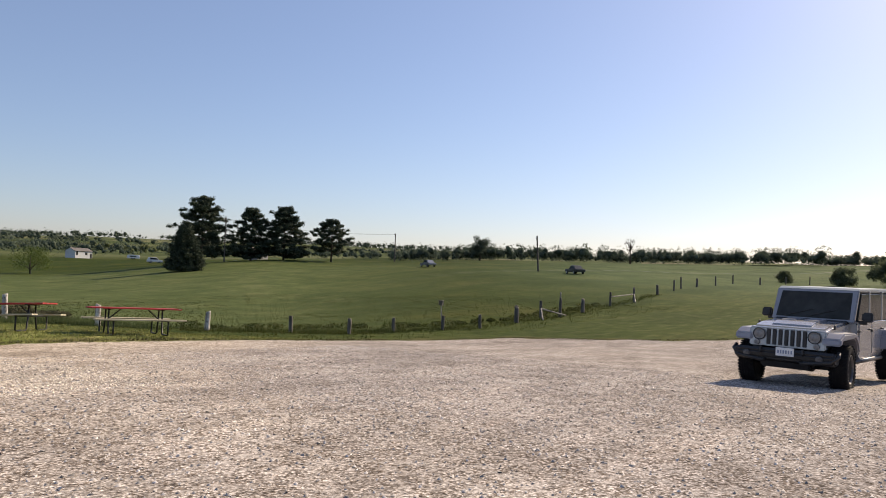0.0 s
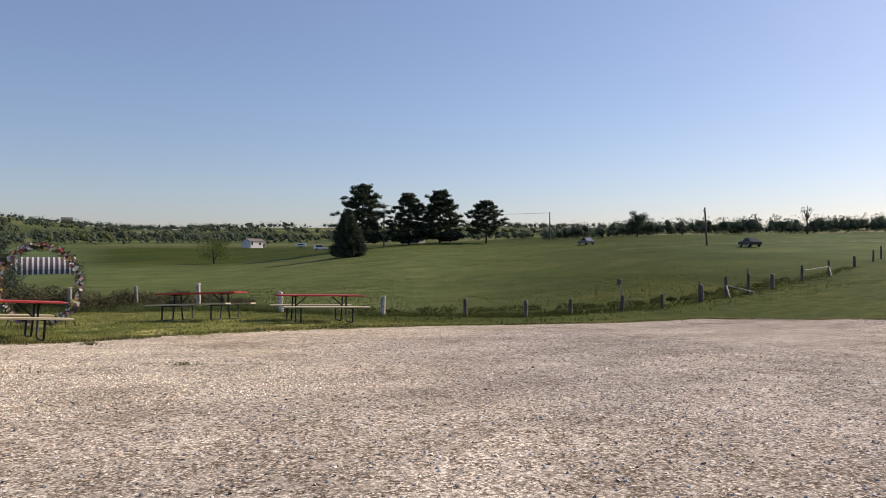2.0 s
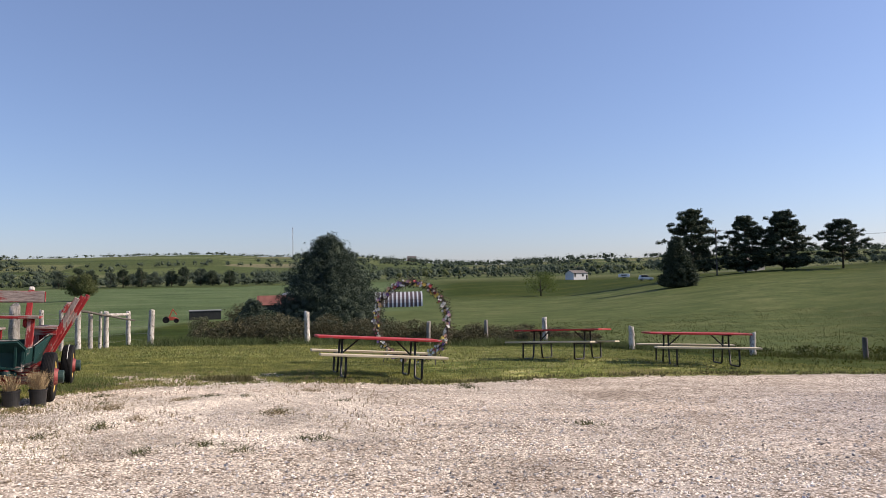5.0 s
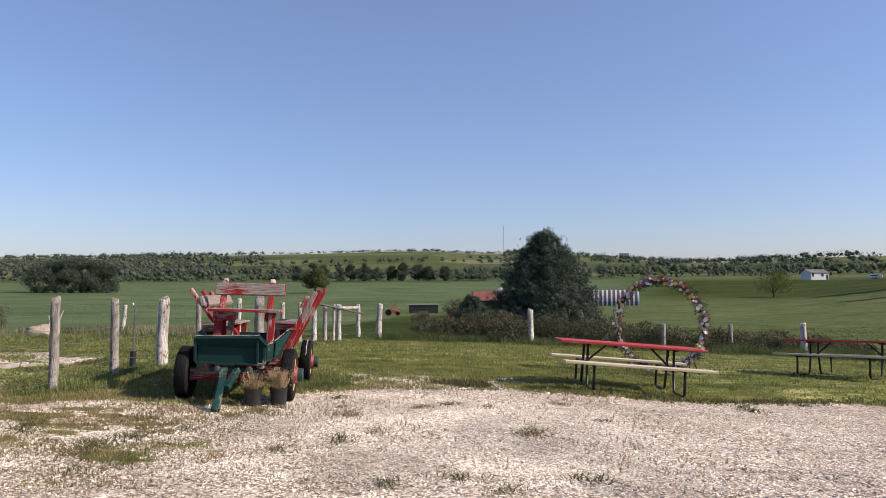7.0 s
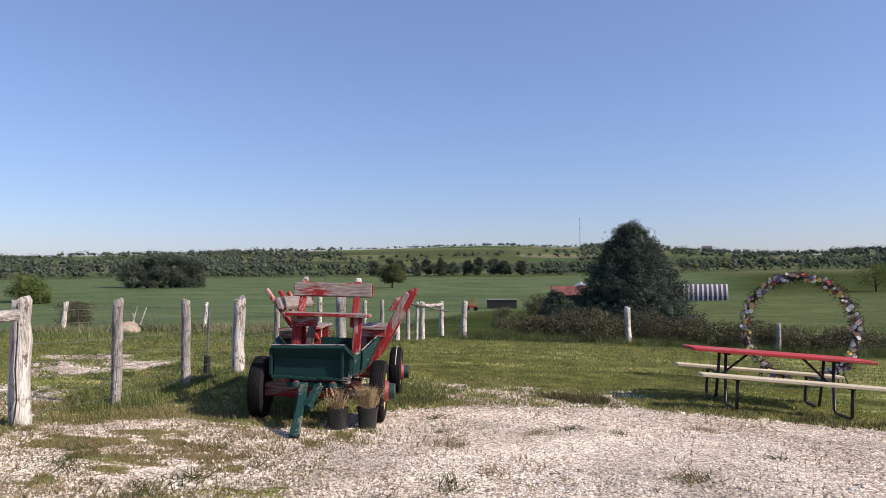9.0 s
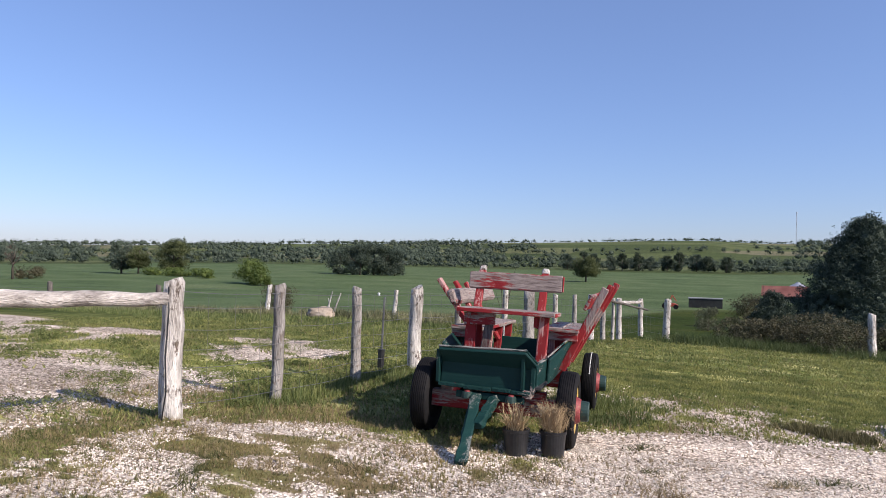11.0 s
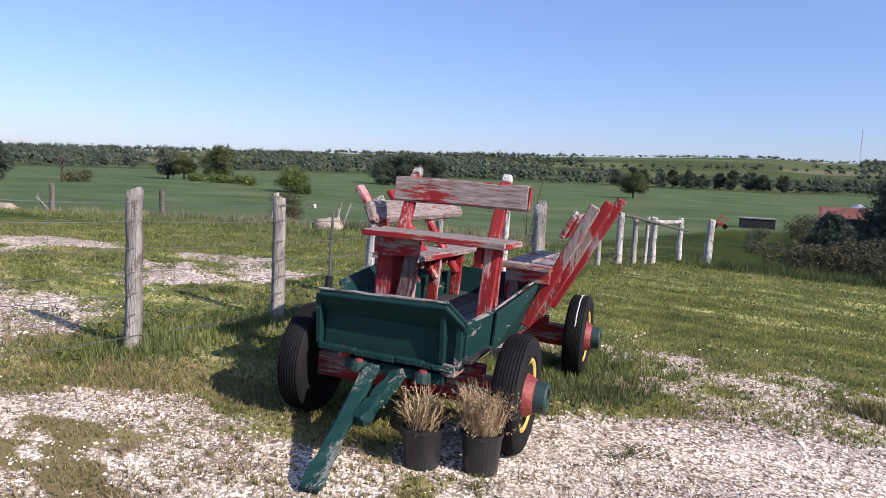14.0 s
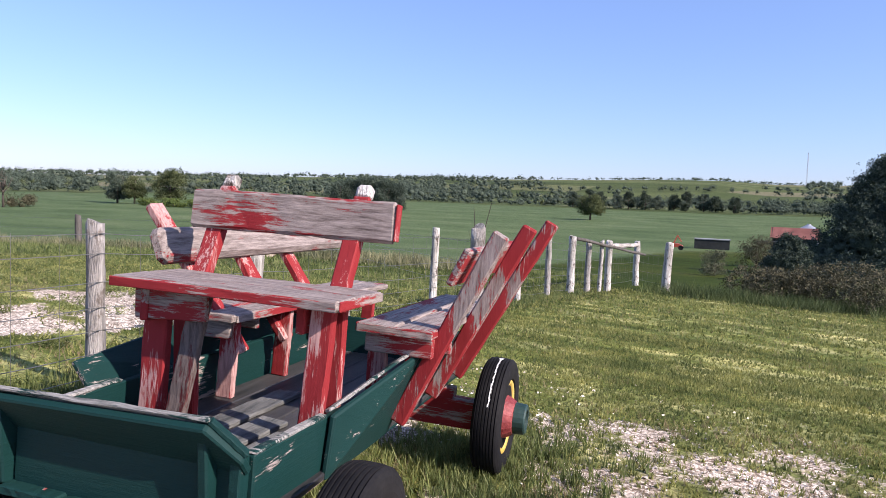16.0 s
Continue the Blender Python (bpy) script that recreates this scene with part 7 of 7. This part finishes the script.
power_pole(158.4, 119.7, 8.2, 0, (0.3,), "dark wooden power pole with one crossarm on the rise")
power_pole(117.5, 53.7, 6.6, -3.5, (0.6,), "leaning dark wooden power pole in the meadow")
power_pole(128.2, -4.2, 8.8, 0, (0.5,), "dark wooden power pole beside the road")
power_pole(111.0, 134.5, 11.0, 0, (0.8,), "dark wooden power pole among the pines")
pw = thing("power_line", "thin sagging power wires between the poles", "wires")
for o in (-0.8, 0.8):
    a, b = Vector((158.4 + o, 119.7, gz(158.4, 119.7) + 8.0)), Vector((111.0 + o, 134.5, gz(111, 134.5) + 10.4))
    part("wire_strand", rod([a.lerp(b, k / 10) - Vector((0, 0, 1.2 * math.sin(math.pi * k / 10))) for k in range(11)], 0.025, 4, cap=False), M_TUBE, pw)


def make_mast():
    x, y = 314.0, 2984.0
    z0 = gz(x, y)
    H = 240.0 - z0
    t = thing("radio_mast", "slim lattice radio mast on the far hill", "mast", pose(x, y, z0))
    legs = [(3.0 * math.cos(a), 3.0 * math.sin(a)) for a in (0.5, 2.6, 4.7)]
    for lx, ly in legs:
        part("mast_leg", rod([(lx, ly, 0), (lx * 0.45, ly * 0.45, H)], 0.35, 5), M_GALV, t)
    for k in range(int(H / 9)):
        f0, f1 = k * 9 / H, (k + 1) * 9 / H
        for q in range(3):
            a, b = legs[q], legs[(q + 1) % 3]
            s0, s1 = 1 - 0.55 * f0, 1 - 0.55 * f1
            part("lattice_brace", rod([(a[0] * s0, a[1] * s0, f0 * H), (b[0] * s1, b[1] * s1, f1 * H)], 0.25, 3), M_GALV, t)
    for z in (H * 0.98, H * 0.70):
        part("aerial_drum", lathe([(z - 3, 0.0), (z - 3, 2.4), (z + 2, 2.4), (z + 2, 0)], 10, "z"), M_GALV, t)


make_mast()


# ---- stones, turf and weeds ----
def stones(label, x0, x1, y0, y1, n, s0, s1, seed, thin=0.32):
    nr = np.random.default_rng(seed)
    x, y = nr.uniform(x0, x1, n), nr.uniform(y0, y1, n)
    keep = gravel_at(x, y) > nr.uniform(thin, thin + 0.48, n)
    x, y = x[keep], y[keep]
    s = s0 + (s1 - s0) * nr.uniform(0, 1, len(x)) ** 2.2
    at = np.stack([x, y, floor_z(x, y) + s * 0.12], -1)
    size = np.stack([s * nr.uniform(0.8, 1.4, len(x)), s * nr.uniform(0.7, 1.1, len(x)), s * nr.uniform(0.6, 1.0, len(x))], -1)
    v, f = strewn(OCTA_V, OCTA_F, at, size, nr, 0.35)
    tagged(new("gravel_stones", mesh_np("gravel_stones", v, f, M_STONE if seed != 2 else M_STONE_B)), label, "gravel", kind="stuff")


stones("loose pale crushed stones on the lot", -6.5, 6.0, 3.0, 13.5, 58000, 0.007, 0.017, 1)
stones("small crushed stones in front of the wagon", -4.6, 2.6, 5.6, 9.8, 60000, 0.005, 0.012, 5)
stones("loose crushed stones on the trodden lot", 0.0, 15.0, -6.0, 8.0, 26000, 0.007, 0.023, 2)
stones("larger pale stones strewn by the wagon", -7.0, 3.0, 4.0, 14.5, 1500, 0.015, 0.026, 3)
stones("pale stones lying in the worn grass", -7.0, 6.0, 5.0, 14.5, 6000, 0.008, 0.020, 4, 0.14)


def turf(label, name, n, x0, x1, y0, y1, h0, h1, material, seed, blades=6, width=0.035, bare=0.5, near=None, clump=0.0):
    """Tufts of grass strewn over a stretch of ground where it is not bare gravel."""
    nr = np.random.default_rng(seed)
    x, y = nr.uniform(x0, x1, n), nr.uniform(y0, y1, n)
    if near is not None:
        # gather along a line: points of it and a width
        px, py, wdt = near
        t = nr.uniform(0, 1, n) * (len(px) - 1)
        x = np.interp(t, range(len(px)), px) + nr.normal(0, wdt, n)
        y = np.interp(t, range(len(px)), py) + nr.normal(0, wdt, n)
    keep = gravel_at(x, y) < nr.uniform(bare * 0.4, bare * 1.5, n)
    if clump:
        keep &= fbm(x, y, 0.7, seed) > clump * nr.uniform(0.8, 1.2, n)
    x, y = x[keep], y[keep]
    tv, tf = tuft_shape(nr, blades, width, 0.35)
    h = nr.uniform(h0, h1, len(x)) * (0.7 + 0.6 * fbm(x, y, 0.9, seed + 5))
    at = np.stack([x, y, floor_z(x, y)], -1)
    v, f = strewn(tv, tf, at, np.stack([h * 0.8, h * 0.8, h], -1), nr, 0.12)
    tagged(new(name, mesh_np(name, v, f, material)), label, "grass", kind="stuff")


turf("short green lawn grass near the wagon", "lawn_grass", 42000, -4.5, 5.0, 8.6, 18.0, 0.018, 0.052, M_BLADE, 11, 5, 0.14)
turf("short green lawn grass towards the brush", "lawn_grass", 13000, -4.2, 6.0, 17.0, 27.0, 0.03, 0.07, M_BLADE, 22, 4, 0.20)
turf("short thick grass beside the wagon", "lawn_grass", 24000, -2.2, 3.5, 10.2, 16.0, 0.016, 0.044, M_BLADE, 27, 4, 0.20)
turf("short green lawn grass round the tables", "lawn_grass", 24000, 2.0, 17.0, 11.0, 26.0, 0.025, 0.065, M_BLADE, 12, 4, 0.15)
turf("sparse short grass on the worn ground", "worn_grass", 16000, -7.5, -0.5, 4.5, 9.6, 0.014, 0.040, M_PATCH, 23, 6, 0.06, 0.75, None, 0.40)
turf("patches of green grass grown through the gravel", "worn_grass", 15000, -6.8, -1.6, 5.2, 9.9, 0.014, 0.040, M_PATCH, 31, 6, 0.10, 3.0, None, 0.53)
turf("short grass in the bare patches of the worn ground", "worn_grass", 26000, -5.2, -1.0, 5.4, 9.6, 0.010, 0.030, M_PATCH, 36, 5, 0.14, 0.30)
turf("flattened straw in the gravel", "dry_grass", 8000, -6.8, -1.8, 5.0, 9.6, 0.015, 0.045, M_DRYBLADE, 33, 6, 0.08, 3.0, None, 0.455)
turf("trodden dry grass on the worn ground", "dry_grass", 15000, -7.5, -0.5, 4.5, 9.8, 0.015, 0.05, M_DRYBLADE, 24, 6, 0.05, 0.9, None, 0.42)
turf("rough green grass in the paddock", "paddock_grass", 32000, -13.5, -4.4, 7.5, 20.0, 0.02, 0.07, M_BLADE, 13, 4, 0.15)
turf("rough green grass in the paddock", "paddock_grass", 16000, -32, -3.5, 18.0, 34.0, 0.07, 0.17, M_TALL, 14, 4, 0.08)
turf("dry straw-coloured grass at the gravel's edge", "dry_grass", 15000, -6.0, 3.0, 6.0, 13.5, 0.03, 0.09, M_DRYBLADE, 15, 6, 0.03, 0.9, None, 0.5)
turf("lush grass by the rear wheel", "long_grass", 700, 0, 1, 0, 1, 0.04, 0.10, M_RANK, 37, 7, 0.06, 2.0, ((-1.65, -1.35, -1.15), (11.1, 10.85, 11.15), 0.12))
turf("straw-coloured tufts at the lawn's edge", "dry_grass", 420, 0, 1, 0, 1, 0.04, 0.11, M_DEADEDGE, 38, 8, 0.06, 2.0, ((0.5, 0.86, 1.2), (12.05, 11.8, 11.65), 0.11))
turf("tall pale grass along the old far fence", "long_grass", 6500, 0, 1, 0, 1, 0.20, 0.55, M_PALEGRASS, 40, 6, 0.04, 2.0, ((-36, -29.8, -25.5, -20.9, -16.2, -11.2, -8.0), (22.6, 24.0, 24.9, 26.1, 26.8, 27.8, 28.2), 0.75), 0.42)
turf("dry straw-coloured grass in the lawn", "dry_grass", 9000, -12.0, 12.0, 10.0, 26.0, 0.03, 0.08, M_DRYBLADE, 16, 5, 0.035, 0.5, None, 0.45)
turf("long grass along the fence line", "long_grass", 3600, 0, 1, 0, 1, 0.05, 0.15, M_TALL, 17, 6, 0.05, 0.6, ((-4.6, -4.5, -4.4, -3.9, -3.4), (9.3, 11.4, 13.1, 18.2, 24), 0.22))
turf("long grass under the wagon", "long_grass", 1700, 0, 1, 0, 1, 0.05, 0.13, M_TALL, 18, 6, 0.06, 2.0, ((-2.9, -2.5, -1.6, -1.55), (9.9, 11.2, 11.6, 12.2), 0.35))
turf("tall grass in front of the brush", "long_grass", 9000, 0, 1, 0, 1, 0.10, 0.42, M_RANK, 19, 7, 0.03, 0.9, ((-1.6, 4, 9, 14, 18), (26.9, 26.9, 26.6, 26.0, 22.0), 0.55), 0.40)
turf("tall meadow grass along the fence", "long_grass", 3800, 0, 1, 0, 1, 0.10, 0.26, M_MEADOW, 20, 6, 0.04, 0.9, ((18.6, 21.6, 23.2, 26.7, 32.8, 44.8, 60, 78), (20.9, 17.4, 15.6, 15.9, 15.0, 15.8, 17.8, 19.4), 0.55))


turf("dark dead grass and weeds along the gravel's edge", "dry_grass", 2600, 0, 1, 0, 1, 0.03, 0.10, M_DEADEDGE, 26, 6, 0.08, 2.0, ((2.5, 4.4, 6.3, 9, 11.5, 16, 21, 28.5, 30, 32, 37, 42), (11.2, 10.9, 11.3, 11.2, 11.1, 11.2, 11.7, 10.4, 7.0, 3.2, -1.3, -5.8), 0.16))
turf("rough uneven grass in the meadow", "meadow_grass", 36000, 14, 62, 12, 62, 0.05, 0.12, M_FUZZ, 21, 4, 0.12, 0.5, None, 0.40)
turf("darker tussocks in the meadow", "meadow_grass", 9000, 16, 70, 15, 70, 0.06, 0.15, M_MEADOW, 34, 5, 0.12, 0.5, None, 0.60)


M_WEED = leafy("weed_leaves", (0.035, 0.045, 0.014), (0.13, 0.13, 0.045), 0.7, 0.2)


def weed_mesh(seed, dry):
    nr = np.random.default_rng(seed)
    tv, tf = tuft_shape(nr, 90, 0.022, 1.0)
    tv = tv * np.array((1, 1, 0.75))
    r = np.hypot(tv[:, 0], tv[:, 1])
    tv[:, 2] *= (1.25 - 0.7 * np.minimum(r, 1))
    return mesh_np("weed", tv, tf, M_DRYBLADE if dry else M_WEED)


rp = random.Random(41)
clumps = []
for k in range(150):
    x, y = rp.uniform(-13.0, -4.5), rp.uniform(7.6, 18.0)
    clumps.append((x, y, rp.uniform(0.05, 0.13), rp.uniform(0.25, 0.8)))
M_LEAFWEED = leafy("broad_weed_leaves", (0.085, 0.112, 0.030), (0.25, 0.27, 0.09), 0.6, 0.25, 0.8)
brush("weed_patch", "low broad-leaved weeds in the worn grass", clumps, M_LEAFWEED, 0.024, 90, 42)
WEEDS = [weed_mesh(200 + k, k % 3 == 1) for k in range(6)]
SPOTS = ((-2.09, 7.32), (-1.47, 6.2), (-1.02, 6.58), (-0.54, 7.03), (-0.63, 8.46), (-0.91, 9.92), (1.04, 9.5), (1.35, 7.65), (0.52, 5.76), (-0.02, 5.56), (2.03, 10.04), (1.56, 5.85), (0.87, 5.45), (3.83, 11.42), (4.69, 10.02), (5.8, 10.79), (0.16, 9.31), (-2.54, 6.41), (-3.36, 6.9), (-4.27, 8.07), (-0.79, 9.13), (-0.55, 7.17), (2.06, 9.92), (2.32, 8.65), (1.32, 7.69), (-0.24, 7.57), (-2.68, 6.62), (-2.4, 6.9), (-2.72, 7.76), (-3.54, 7.2), (-2.63, 7.86), (-2.52, 8.44), (-3.67, 7.56), (-1.48, 8.95), (-1.52, 8.38), (0.57, 9.6), (0.22, 9.4), (-3.21, 7.57), (4.67, 6.02), (4.75, 10.43))
for k, (px, py) in enumerate(SPOTS):
    ob = new("weed", WEEDS[k % 6])
    s = 0.13 + 0.13 * ((k * 37) % 10) / 10
    ob.matrix_basis = pose(px, py, gz(px, py), 0, 0, k * 47) @ Matrix.Diagonal((s * 1.3, s, s * 0.5, 1))
    tagged(ob, "low dry weed tuft growing in the gravel" if k % 3 == 1 else "low green weed tuft growing in the gravel", "weed", "weeds in the gravel")
